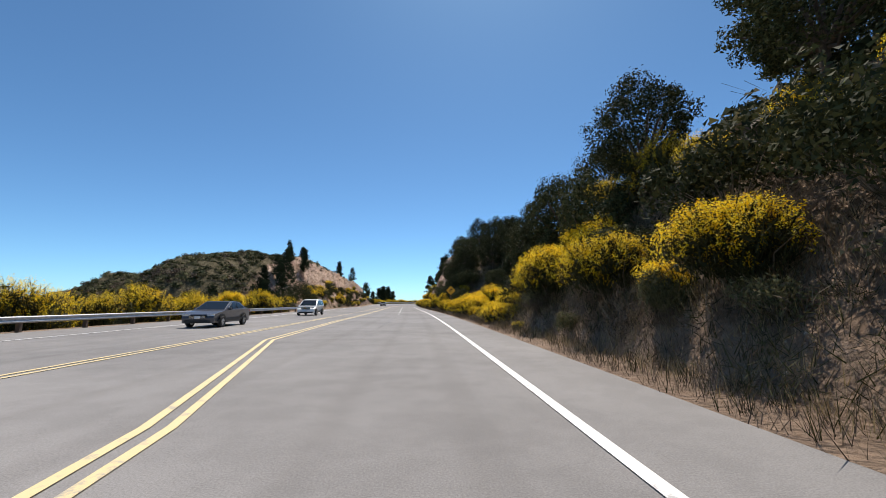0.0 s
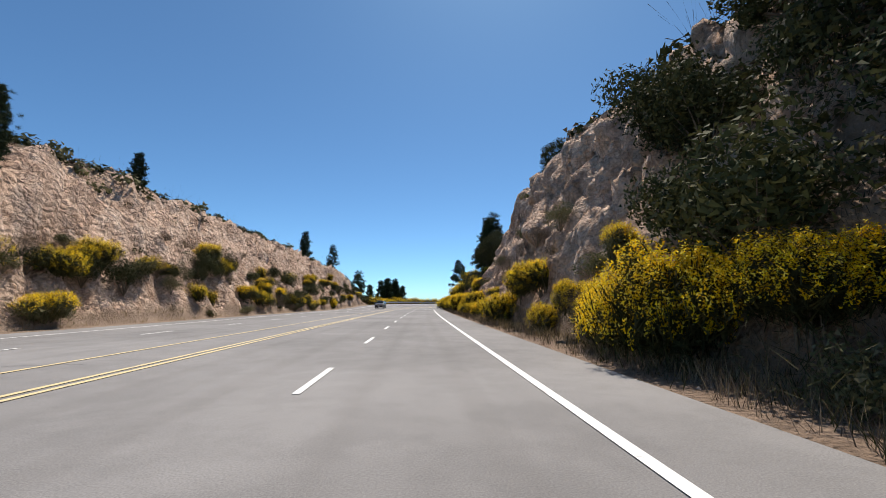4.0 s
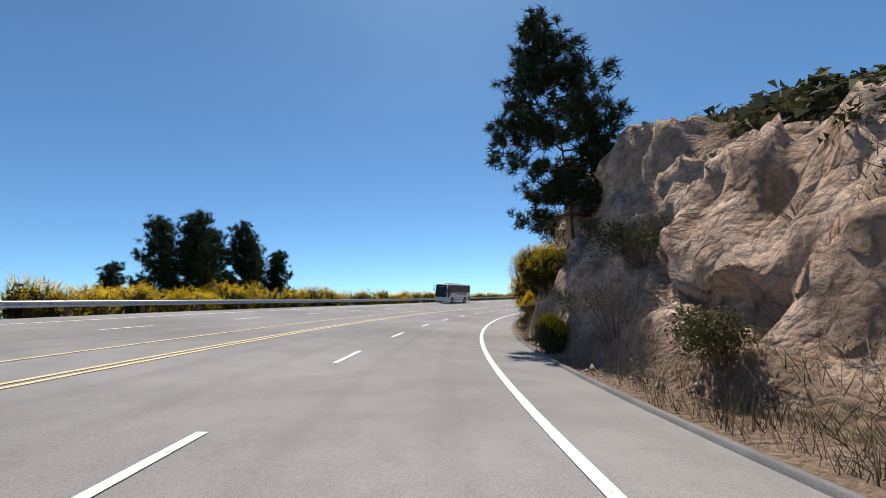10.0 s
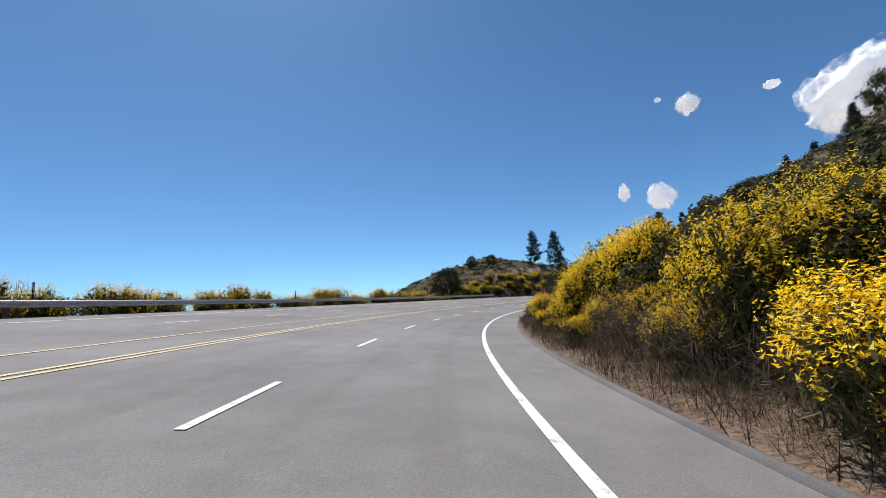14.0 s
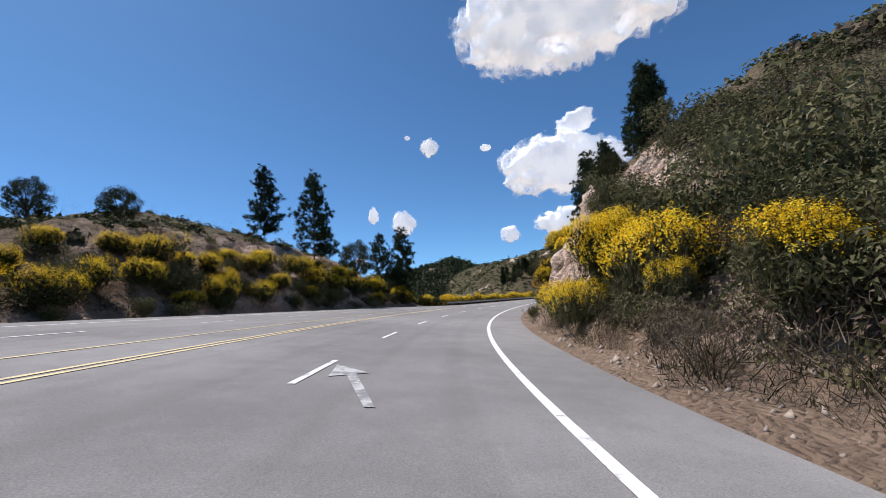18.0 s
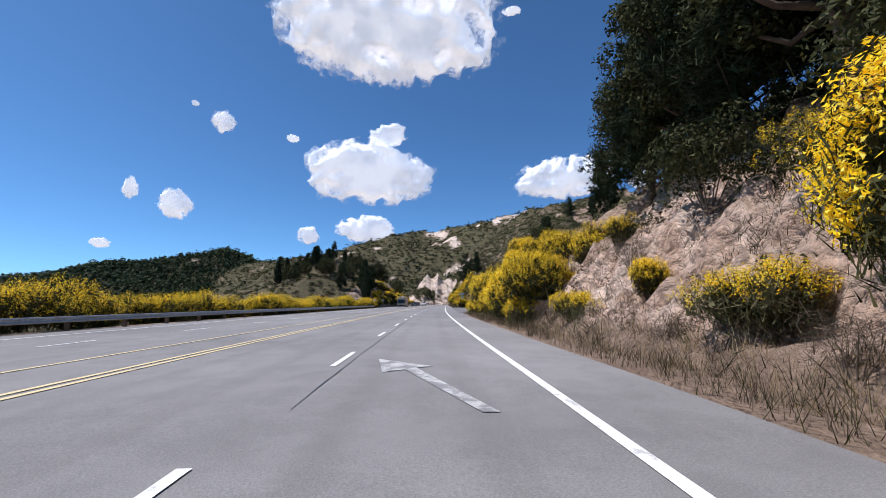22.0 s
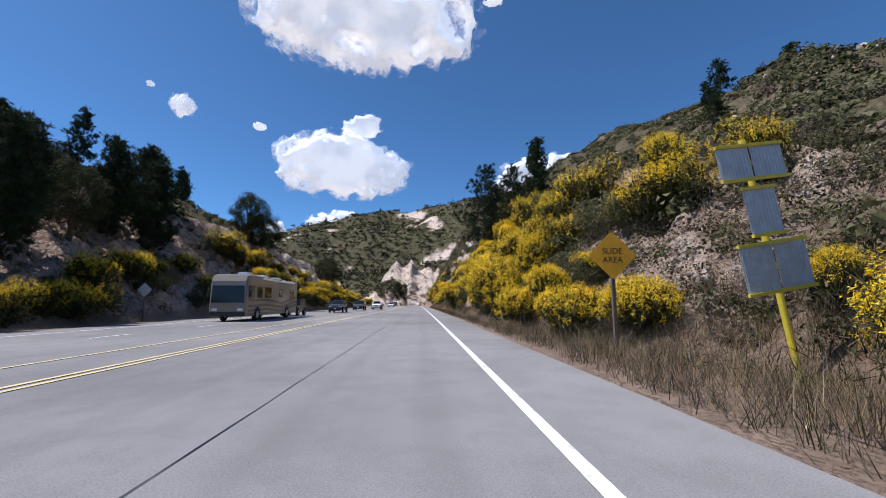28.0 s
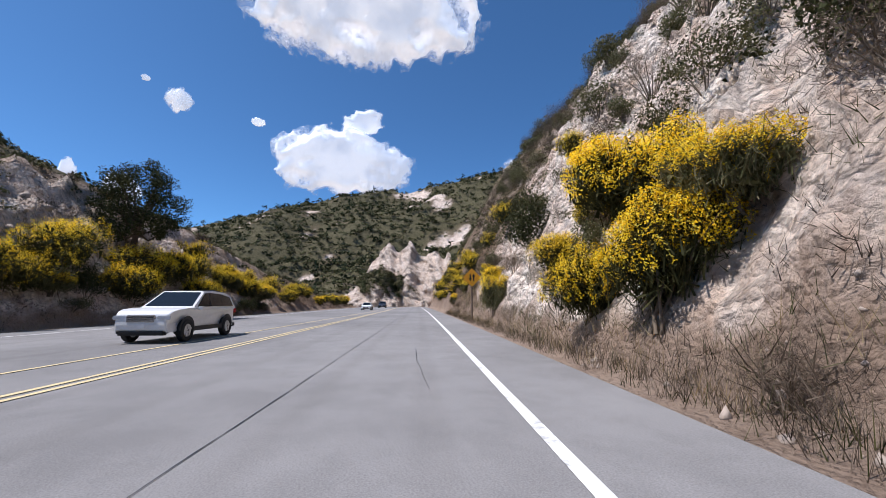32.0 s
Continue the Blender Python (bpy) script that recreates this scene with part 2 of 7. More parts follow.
OAK_LEAF = leafy("oak_leaves", [(0.022, 0.028, 0.012), (0.050, 0.056, 0.022), (0.10, 0.098, 0.042)], 0.12)
SAGE_LEAF = leafy("sage_leaves", [(0.06, 0.066, 0.028), (0.125, 0.122, 0.055), (0.20, 0.175, 0.10)], 0.2)
DRY_LEAF = leafy("dry_twigs", [(0.07, 0.05, 0.037), (0.14, 0.105, 0.075), (0.21, 0.165, 0.12)], 0.15)
BRUSH = leafy("brushwood", [(0.030, 0.026, 0.014), (0.055, 0.047, 0.026), (0.085, 0.065, 0.042), (0.05, 0.055, 0.025)], 0.15)
NEEDLE = leafy("pine_needles", [(0.016, 0.026, 0.013), (0.03, 0.045, 0.02), (0.05, 0.065, 0.03)], 0.1)
STRAW = leafy("dry_grass", [(0.26, 0.18, 0.09), (0.38, 0.29, 0.16), (0.46, 0.38, 0.24)], 0.3)
HILL_SOIL = plain("hill_soil", (0.22, 0.165, 0.11), 0.95, scale=0.05, spread=0.45, bump=0.5)
STONE = plain("granite", (0.40, 0.33, 0.27), 0.9, scale=1.5, spread=0.4, bump=0.6)
SIGN_YELLOW = plain("sign_yellow", (0.90, 0.42, 0.02), 0.45, spread=0.12)
SIGN_WHITE = plain("sign_white", (0.75, 0.75, 0.74), 0.45, spread=0.1)
SIGN_BLACK = plain("sign_black", (0.012, 0.012, 0.012), 0.5)
POST_YELLOW = plain("post_yellow", (0.66, 0.52, 0.04), 0.5, spread=0.2)
ALUMINIUM = plain("sign_back_aluminium", (0.50, 0.53, 0.56), 0.5, 0.3, spread=0.2)

# ---- meshes from arrays ----
def grid_noise(x, y, z, seed=0):
    """Value noise on arrays."""
    xi, yi, zi = np.floor(x).astype(np.int64), np.floor(y).astype(np.int64), np.floor(z).astype(np.int64)
    fx, fy, fz = x - xi, y - yi, z - zi
    fx, fy, fz = fx * fx * (3 - 2 * fx), fy * fy * (3 - 2 * fy), fz * fz * (3 - 2 * fz)

    def h(a, b, c):
        n = (a * 374761393 + b * 668265263 + c * 2147483647 + seed * 1274126177) & 0xFFFFFFFF
        n = ((n ^ (n >> 13)) * 1274126177) & 0xFFFFFFFF
        return ((n ^ (n >> 16)) & 0xFFFF) / 65535.0
    out = 0
    for dx in (0, 1):
        for dy in (0, 1):
            for dz in (0, 1):
                w = (fx if dx else 1 - fx) * (fy if dy else 1 - fy) * (fz if dz else 1 - fz)
                out = out + w * h(xi + dx, yi + dy, zi + dz)
    return out * 2 - 1


def fbm(x, y, z, octaves=4, seed=0, gain=0.5):
    total, amp = 0, 1.0
    for k in range(octaves):
        total = total + amp * grid_noise(x, y, z, seed + k * 7)
        x, y, z, amp = x * 2.03 + 5.1, y * 2.03 + 1.7, z * 2.03 + 9.2, amp * gain
    return total


def mesh_from(name, verts, faces, mat, smooth=False):
    me = bpy.data.meshes.new(name)
    verts, faces = np.asarray(verts, np.float32), np.asarray(faces, np.int32)
    k = faces.shape[1]
    me.vertices.add(len(verts))
    me.vertices.foreach_set("co", verts.ravel())
    me.loops.add(faces.size)
    me.loops.foreach_set("vertex_index", faces.ravel())
    me.polygons.add(len(faces))
    me.polygons.foreach_set("loop_start", np.arange(0, faces.size, k, dtype=np.int32))
    if smooth:
        me.polygons.foreach_set("use_smooth", np.ones(len(faces), bool))
    me.materials.append(mat)
    me.update(calc_edges=True)
    me.validate()
    return me


def grid_faces(n, m, flip=False):
    i = np.arange((n - 1) * (m - 1))
    a = (i // (m - 1)) * m + i % (m - 1)
    f = np.stack([a, a + m, a + m + 1, a + 1], -1)
    return f[:, ::-1] if flip else f


def sheet(name, ss, ds, zf, mat, parent=None, smooth=False):
    """A sheet along the road: stations by offsets, heights from zf."""
    S, D = np.meshgrid(ss, ds, indexing="ij")
    x, y, _ = road_xy(S, D)
    ob = new(name, mesh_from(name, np.stack([x, y, zf(S, D)], -1).reshape(-1, 3), grid_faces(len(ss), len(ds), True), mat, smooth))
    ob.parent = parent
    return ob


def empty(name):
    return new(name)


def part(name, bm, mat, parent, label="", smooth=False):
    me = bpy.data.meshes.new(name)
    bm.to_mesh(me)
    bm.free()
    me.materials.append(mat)
    if smooth:
        me.polygons.foreach_set("use_smooth", np.ones(len(me.polygons), bool))
    ob = new(name, me)
    ob.parent = parent
    if label:
        tagged(ob, label)
    return ob


# ---- the lie of the land ----
LEFT_EDGE, RIGHT_EDGE = -19.4, 1.7
R_TOE = knots([(-80, 3.2), (20, 3.2), (35, 4.4), (58, 4.4), (80, 3.6), (120, 3.6), (150, 3.3), (183, 3.0), (190, 2.5), (202, 2.6), (214, 3.0), (235, 3.2), (320, 3.4), (350, 3.0), (420, 3.4), (450, 4.0), (495, 5.6), (506, 5.3), (516, 3.6), (530, 2.9), (556, 2.8), (900, 3.0)])
R_RISE = knots([(-80, 7), (18, 7), (30, 2.0), (58, 2.0), (69, 7), (82, 11), (100, 13), (112, 13), (119, 8.8), (150, 8), (170, 6.5), (185, 4.8), (193, 7.4), (203, 7.4), (215, 6.0),
                (226, 3.3), (240, 2.2), (290, 2.4), (312, 3), (332, 4.5), (342, 8.4), (352, 9.0), (361, 10.8), (374, 10.8), (386, 8.5), (428, 6.8), (437, 7.4), (447, 5.0), (497, 4.5), (508, 7), (520, 9.5), (545, 12), (570, 15), (620, 22), (680, 28), (900, 30)])
R_RUN = knots([(-80, 6), (70, 6), (85, 5.5), (118, 5.5), (126, 8), (165, 6), (184, 3.4), (190, 3.0), (202, 3.0), (214, 4.5), (235, 4.5), (310, 5), (330, 6), (355, 6), (375, 6.5), (430, 7), (500, 9), (560, 9), (620, 10), (700, 16), (900, 20)])
R_BACK = knots([(-80, 0.5), (18, 0.45), (30, 0.08), (56, 0.06), (66, 0.25), (125, 0.35), (180, 0.2), (225, 0.32), (250, 0.34), (300, 0.36), (332, 0.36), (350, 0.36), (362, 0.6), (420, 0.5), (452, 0.35), (496, 0.15), (512, 0.28), (535, 0.5), (560, 0.66), (620, 0.95), (900, 0.95)])
R_ROCK = knots([(-80, 0.1), (70, 0.1), (82, 0.9), (117, 1.0), (126, 0.35), (148, 0.6), (160, 0.3), (182, 0.8), (190, 1.0), (215, 0.95), (228, 0.75), (242, 0.3), (300, 0.3), (318, 0.4), (328, 0.6), (333, 0.35), (337, 0.5), (341, 1.0), (357, 1.0),
                (368, 0.95), (380, 0.9), (394, 0.85), (408, 0.8), (420, 0.4), (440, 0.6), (453, 0.3), (460, 0.1), (500, 0.1), (512, 0.5), (530, 0.45), (537, 0.7), (546, 0.7), (557, 0.55), (572, 0.6), (577, 0.95), (592, 0.95), (600, 0.55), (640, 0.25), (900, 0.2)])
PALE = knots([(-80, 0.15), (180, 0.15), (200, 0.3), (310, 0.35), (335, 0.55), (345, 0.34), (378, 0.38), (390, 0.22), (410, 0.22), (440, 0.4), (500, 0.6), (530, 0.25), (548, 0.25), (560, 0.45), (573, 0.65), (578, 0.95), (592, 0.95), (602, 0.7), (900, 0.7)])
L_RISE = knots([(-80, -3.5), (60, -3.5), (68, 0), (78, 6), (92, 11), (110, 12.5), (140, 12.4), (160, 11.6), (174, 9), (180, 7), (185, 2), (190, -3.2), (318, -3.2), (328, -1), (336, 4.2), (346, 8.2), (370, 8.2), (383, 5.0), (392, 0), (398, -3),
                (494, -3), (506, 0), (516, 4), (530, 7.5), (545, 10.5), (600, 11), (650, 7), (700, 3), (900, 2)])
L_RUN = knots([(-80, 9), (66, 9), (85, 7), (168, 6), (178, 3.6), (186, 4), (194, 9), (330, 9), (350, 8), (395, 9), (500, 9), (525, 8), (560, 8), (900, 9)])
L_BACK = knots([(-80, -0.28), (60, -0.25), (72, 0.2), (100, 0.15), (160, 0.1), (178, 0.05), (190, -0.34), (320, -0.34), (340, 0.22), (380, 0.15), (396, -0.28), (492, -0.28), (510, 0.1), (540, 0.45), (630, 0.4), (700, 0.05), (900, 0.02)])
L_ROCK = knots([(-80, 0.1), (66, 0.1), (80, 0.9), (110, 0.95), (178, 0.9), (190, 0.2), (335, 0.2), (352, 0.5), (384, 0.6), (396, 0.1), (500, 0.1), (520, 0.6), (545, 0.65), (620, 0.6), (660, 0.2), (900, 0.2)])


def cut(e, rise, run, back, cap):
    """Height at e metres behind the toe of a cut slope."""
    u = np.clip(e / run, 0, 1)
    lip = rise * (u ** 0.85 * 0.92 + 0.08 * u * u)
    far = np.maximum(e - run, 0)
    return lip + np.where(back > 0, cap * (1 - np.exp(-far * back / cap)), back * far)


def into_hill(s, d):
    """Metres behind the toe of the right-hand slope; a wide turnout interrupts it."""
    start = np.clip(441 + (d - 2) * 1.4, 441, 455)
    return np.minimum(d - R_TOE(s), np.maximum(np.maximum(start - s, s - 497), d - 47.0))


def land_right(s, d):
    """Height, rockiness, sandiness on the right of the road."""
    e = into_hill(s, d)
    edge = road_z(s, np.full_like(d, RIGHT_EDGE))
    cap = np.interp(s, [0, 40, 60, 120, 150, 212, 232], [9, 5, 3, 3, 8, 9, 52])
    z = edge - 0.02 + np.where(e > 0, cut(np.maximum(e, 0), R_RISE(s), R_RUN(s), R_BACK(s), cap), np.clip((d - 1.75) / 1.5, 0, 1) * 0.05 - 0.05 * (d < 1.75) + 0.3 * np.clip((d - 2.2) / 2.2, 0, 1) * np.clip((s - 535) / 15, 0, 1))
    on = np.clip(e / 1.2, 0, 1)
    face = np.clip(e / 0.8, 0, 1) * np.clip((R_RUN(s) + 2.5 - e) / 2.0, 0, 1)
    rock = R_ROCK(s) * face
    x, y, _ = road_xy(s, d)
    ridge = 1 - np.abs(fbm(x * 0.45, y * 0.45, z * 0.10, 3, 3))
    bumps = fbm(x * 0.9, y * 0.9, z * 0.9, 4, 11)
    soft = fbm(x * 0.06, y * 0.06, 0 * x, 3, 5)
    z = z + on * (rock * ((ridge - 0.75) * 2.2 + bumps * 0.55) + (1 - rock) * bumps * 0.22)
    z = z + np.clip((e - 6) / 12, 0, 1) * soft * np.where(s > 215, 4.0, 2.0)
    z = z + 8.0 * np.clip((e - 4) / 24, 0, 1) * np.exp(-((s - 508) / 24) ** 2) * np.clip((d - 30) / 25, 0, 1)
    flat = np.clip(1 - e / 0.8, 0, 1)
    sand = np.clip(flat + np.clip(fbm(x * 0.08, y * 0.08, 0 * x, 3, 21) - 0.25, 0, 1) * 0.9, 0, 1)
    rock = np.maximum(rock, np.clip(fbm(x * 0.05 + 9, y * 0.05, z * 0.03, 4, 31) * 1.6 - 0.5, 0, 0.45) * np.clip(e / 4, 0, 1) * (s > 215))
    sand = sand * (0.45 + 0.45 * np.clip((s - 500) / 40, 0, 1))
    return z, rock, sand, flat


def land_left(s, d):
    """The same on the left, e counted outwards from the edge of the asphalt."""
    e = LEFT_EDGE - d
    edge = road_z(s, np.full_like(d, LEFT_EDGE))
    toe = np.where(L_RISE(s) > 0, 2.2, 1.8)
    g = np.maximum(e - toe, 0)
    z = edge - 0.03 + cut(g, L_RISE(s), L_RUN(s), L_BACK(s), np.where(s < 250, 6.0, np.where(s < 450, 5.0, 14.0)))
    on = np.clip(g / 1.2, 0, 1)
    face = np.clip(g / 0.8, 0, 1) * np.clip((L_RUN(s) + 2.0 - g) / 2.0, 0, 1)
    rock = L_ROCK(s) * face
    x, y, _ = road_xy(s, d)
    ridge = 1 - np.abs(fbm(x * 0.35, y * 0.35, z * 0.09, 3, 43))
    bumps = fbm(x * 0.7, y * 0.7, z * 0.7, 4, 51)
    z = z + on * (rock * ((ridge - 0.75) * 2.4 + bumps * 0.6) + (1 - rock) * bumps * 0.25)
    z = z + np.clip((g - 6) / 14, 0, 1) * fbm(x * 0.05, y * 0.05, 0 * x, 3, 55) * 2.5
    z = z - 0.4 * np.maximum(g - 24, 0)
    z = np.maximum(z, -38 + 2 * fbm(x * 0.02, y * 0.02, 0 * x, 2, 57))
    flat = np.clip(1 - g / 1.0, 0, 1)
    return z, rock, flat * 0.8, flat


def land(s, d):
    s, d = np.asarray(s, float), np.asarray(d, float)
    z = np.where(d > -8, land_right(s, np.maximum(d, RIGHT_EDGE))[0], land_left(s, np.minimum(d, LEFT_EDGE))[0])
    return np.where((d > LEFT_EDGE) & (d < RIGHT_EDGE), road_z(s, d), z)


def land_sheet(name, ss, ds, fn, flip):
    S, D = np.meshgrid(ss, ds, indexing="ij")
    z, rock, sand, flat = fn(S, D)
    x, y, _ = road_xy(S, D)
    side = np.where(D > 0, 1.0, -1.0)
    rugged = 0
    for f, upright_f, amp, seed in ((0.33, 0.10, 0.85, 61), (0.75, 0.28, 0.50, 64), (1.6, 0.9, 0.30, 67), (3.3, 2.4, 0.16, 70)):
        rugged = rugged + amp * (0.42 - np.abs(grid_noise(x * f + 0.3 * z, y * f - 0.2 * z, z * upright_f, seed) + 0.35 * grid_noise(x * f * 1.9, y * f * 1.9, z * upright_f * 1.9, seed + 1)))
    rugged = rugged + np.floor(fbm(x * 0.9, y * 0.9, z * 0.8, 3, 73) * 4) * 0.06
    x, y, _ = road_xy(S, D + side * rock * np.clip(1.0 - flat * 2, 0, 1) * rugged)
    green = np.clip(1 - rock * 1.6 - sand - flat, 0, 1) * np.clip(np.abs(D + 8.7) / 12 - 1.1, 0, 0.85)
    me = mesh_from(name, np.stack([x, y, z], -1).reshape(-1, 3), grid_faces(len(ss), len(ds), flip), GROUND, True)
    for label, values in (("rock", rock), ("sand", sand), ("pale", PALE(S) * (1 - 0.55 * np.clip((D - 20) / 20, 0, 1))), ("green", green)):
        a = me.attributes.new(label, "FLOAT", "POINT")
        a.data.foreach_set("value", np.asarray(values, np.float32).ravel())
    return tagged(new(name, me), kind="structure")


ss = np.concatenate([np.arange(-40, 610, 0.6), np.arange(610, 860, 2.5)])
ss_fine = np.concatenate([np.arange(-20, 70, 0.4), np.arange(70, 225, 0.24), np.arange(225, 330, 0.4), np.arange(330, 440, 0.24), np.arange(440, 500, 0.5), np.arange(500, 612, 0.26), np.arange(612, 860, 1.6)])
near = np.concatenate([np.arange(0, 13, 0.33), np.arange(13, 30, 1.2), np.arange(30, 66, 3.0), np.arange(66, 100, 5.0)])
fine = np.concatenate([np.arange(0, 9, 0.13), np.arange(9, 13, 0.4), np.arange(13, 30, 1.0), np.arange(30, 66, 2.5), np.arange(66, 100, 5.0)])
land_sheet("hillside_right", ss_fine, np.concatenate([[1.45, 1.74], 1.76 + fine]), land_right, True)
far_left = np.concatenate([near, np.arange(105, 240, 12.0)])
land_sheet("hillside_left", ss, (LEFT_EDGE - far_left), land_left, False)

# ---- the valley floor out to the horizon ----
gx = np.linspace(-1, 1, 91)
gx = np.sign(gx) * np.abs(gx) ** 2.2 * 4200
GX, GY = np.meshgrid(gx + 150, gx + 200, indexing="ij")
GZ = -46 + 9 * fbm(GX / 190, GY / 190, 0 * GX, 3, 71)
ground = tagged(new("ground", mesh_from("ground", np.stack([GX, GY, GZ], -1).reshape(-1, 3), grid_faces(91, 91), HILL_SOIL, True)), kind="structure")


# ---- far hills ----
def hill_height(x, y, cx, cy, rx, ry, turn, height, seed):
    c, s = math.cos(turn), math.sin(turn)
    u, v = ((x - cx) * c + (y - cy) * s) / rx, (-(x - cx) * s + (y - cy) * c) / ry
    r = np.sqrt(u * u + v * v) * (1 + 0.22 * fbm(x / 120, y / 120, 0 * x, 3, seed))
    return -50 + (height + 50) * np.clip(1 - r, 0, 1) ** 0.8 + np.clip(1 - r, 0, 1) * 9 * fbm(x / 45, y / 45, 0 * x, 4, seed + 3)


HILLS = []


def far_hill(cx, cy, rx, ry, turn, height, seed, green, steps=110):
    n = np.linspace(-1.25, 1.25, steps)
    U, V = np.meshgrid(n * rx, n * ry, indexing="ij")
    t = radians(turn)
    X, Y = cx + U * math.cos(t) - V * math.sin(t), cy + U * math.sin(t) + V * math.cos(t)
    Z = hill_height(X, Y, cx, cy, rx, ry, t, height, seed)
    me = mesh_from("far_hill", np.stack([X, Y, Z], -1).reshape(-1, 3), grid_faces(steps, steps), GROUND, True)
    rock = np.clip(fbm(X / 30, Y / 30, Z / 60, 4, seed + 9) * 1.6 - (0.8 if green < 0.9 else 0.75), 0, 1)
    for label, values in (("rock", rock), ("sand", np.clip(fbm(X / 50, Y / 50, 0 * X, 3, seed + 5), 0, 1) * (0.4 if green < 0.9 else 0.0)), ("pale", np.full_like(X, 0.9)), ("green", np.clip(green - rock, 0, 1))):
        at = me.attributes.new(label, "FLOAT", "POINT")
        at.data.foreach_set("value", np.asarray(values, np.float32).ravel())
    HILLS.append((X, Y, Z, rock))
    return tagged(new("far_hill", me), kind="structure")


hx, hy, ha = (float(v) for v in road_xy(865, -6))
far_hill(hx, hy, 190, 140, -math.degrees(ha), 74, 101, 0.9, 150)   # the hill that closes the last straight
far_hill(848, 456, 250, 440, 12, 84, 131, 0.95)   # wooded ridge across the valley
far_hill(1250, 60, 330, 480, 0, 150, 171, 0.95)


def far_ridge():
    """The long scrubby ridge behind the last bend; laid out from a point on the last straight, ahead and to the right of it."""
    px, py, pa = (float(v) for v in road_xy(551, 0))
    crest_z = knots([(-420, 40), (-250, 58), (-122, 64), (-59, 86), (-13, 91), (44, 96), (110, 104), (220, 112)])
    crest_v = knots([(-420, 440), (-250, 380), (-122, 305), (-59, 330), (-13, 330), (44, 300), (110, 260), (220, 240)])
    U, V = np.meshgrid(np.arange(-420, 221, 4.5), np.arange(150, 520, 4.5), indexing="ij")
    X, Y = px + U * math.cos(pa) + V * math.sin(pa), py - U * math.sin(pa) + V * math.cos(pa)
    gap = crest_v(U) - V
    Z = crest_z(U) - np.where(gap > 0, 0.60, -0.45) * gap
    Z = Z + np.clip(np.abs(gap) / 40, 0.1, 1) * 7 * fbm(X / 38, Y / 38, 0 * X, 4, 301) + 2.0 * fbm(X / 9, Y / 9, 0 * X, 3, 303)
    Z = np.maximum(Z, -45)
    me = mesh_from("far_ridge", np.stack([X, Y, Z], -1).reshape(-1, 3), grid_faces(*X.shape), GROUND, True)
    rock = np.clip(fbm(X / 16, Y / 16, Z / 30, 4, 305) * 1.7 - 0.62, 0, 1)
    for label, values in (("rock", rock), ("sand", np.clip(fbm(X / 40, Y / 40, 0 * X, 3, 307), 0, 1) * 0.4), ("pale", np.full_like(X, 0.8)), ("green", np.clip(0.95 - rock, 0, 1))):
        at = me.attributes.new(label, "FLOAT", "POINT")
        at.data.foreach_set("value", np.asarray(values, np.float32).ravel())
    keep = (gap > -25) & (Z > 0) & (rock < 0.5)
    RIDGE.append(np.stack([X, Y, Z], -1)[keep])
    return tagged(new("far_ridge", me), kind="structure")


RIDGE = []
far_ridge()


def granite_cliff():
    """Pale jointed granite where the road bends away: leans back, with slanting ribs and dark clefts."""
    U, V = np.meshgrid(np.arange(-46, 12, 0.6), np.linspace(0, 1, 70), indexing="ij")
    top = knots([(-46, 1.0), (-34, 4), (-26, 10), (-19, 21), (-13, 28), (-7, 25), (0, 22), (12, 24)])
    H = top(U) * (1 + 0.16 * fbm(U * 0.22, 0 * U, 0 * U + 2, 3, 401)) * V
    slant = U * 0.8 + H * 0.55
    rib = np.abs(fbm(slant * 0.22, H * 0.05, 0 * U, 3, 403)) * 5.0 + np.abs(fbm(slant * 0.6, H * 0.22, 0 * U + 3, 3, 405)) * 2.2 + np.abs(fbm(U * 0.9, H * 0.9, 0 * U, 2, 407)) * 0.9
    S, D = 702 + 26 * V ** 1.3 + rib, U + 0.6 * fbm(U * 0.3, H * 0.3, 0 * U, 2, 409)
    x, y, _ = road_xy(S, D)
    me = mesh_from("granite_cliff", np.stack([x, y, H - 0.6], -1).reshape(-1, 3), grid_faces(*U.shape), GROUND, False)
    bare = np.clip(0.88 + 0.9 * fbm(slant * 0.16, H * 0.10, 0 * U, 4, 411) - 0.5 * np.clip((-22 - U) / 14, 0, 1), 0, 1)
    for label, values in (("rock", bare), ("sand", 0 * U), ("pale", np.full_like(U, 0.75)), ("green", 1 - bare)):
        at = me.attributes.new(label, "FLOAT", "POINT")
        at.data.foreach_set("value", np.asarray(values, np.float32).ravel())
    P = np.stack([x, y, H - 0.6], -1)
    CLIFF.append(P[(bare < 0.5) & (V > 0.06)])
    return tagged(new("granite_cliff", me), kind="structure")


CLIFF = []
granite_cliff()

# ---- road, shoulders, markings ----
ACROSS = np.concatenate([[LEFT_EDGE - 0.3], np.arange(-19, 1.6, 0.25), [RIGHT_EDGE + 0.15]])
road = tagged(sheet("road", np.concatenate([np.arange(-70, 620, 1.5), np.arange(620, 860, 3.0)]), ACROSS, road_z, ASPHALT), kind="structure")
track = sum(np.exp(-((ACROSS - c) / 0.42) ** 2) for c in (-2.75, -1.15, -6.45, -4.85, -12.6, -11.0, -16.3, -14.7)) * 0.75 + sum(0.55 * np.exp(-((ACROSS - c) / 0.3) ** 2) for c in (-1.9, -5.6, -11.8, -15.5))
wear = road.data.attributes.new("wear", "FLOAT", "POINT")
wear.data.foreach_set("value", np.tile(track, len(road.data.vertices) // len(ACROSS)).astype(np.float32))
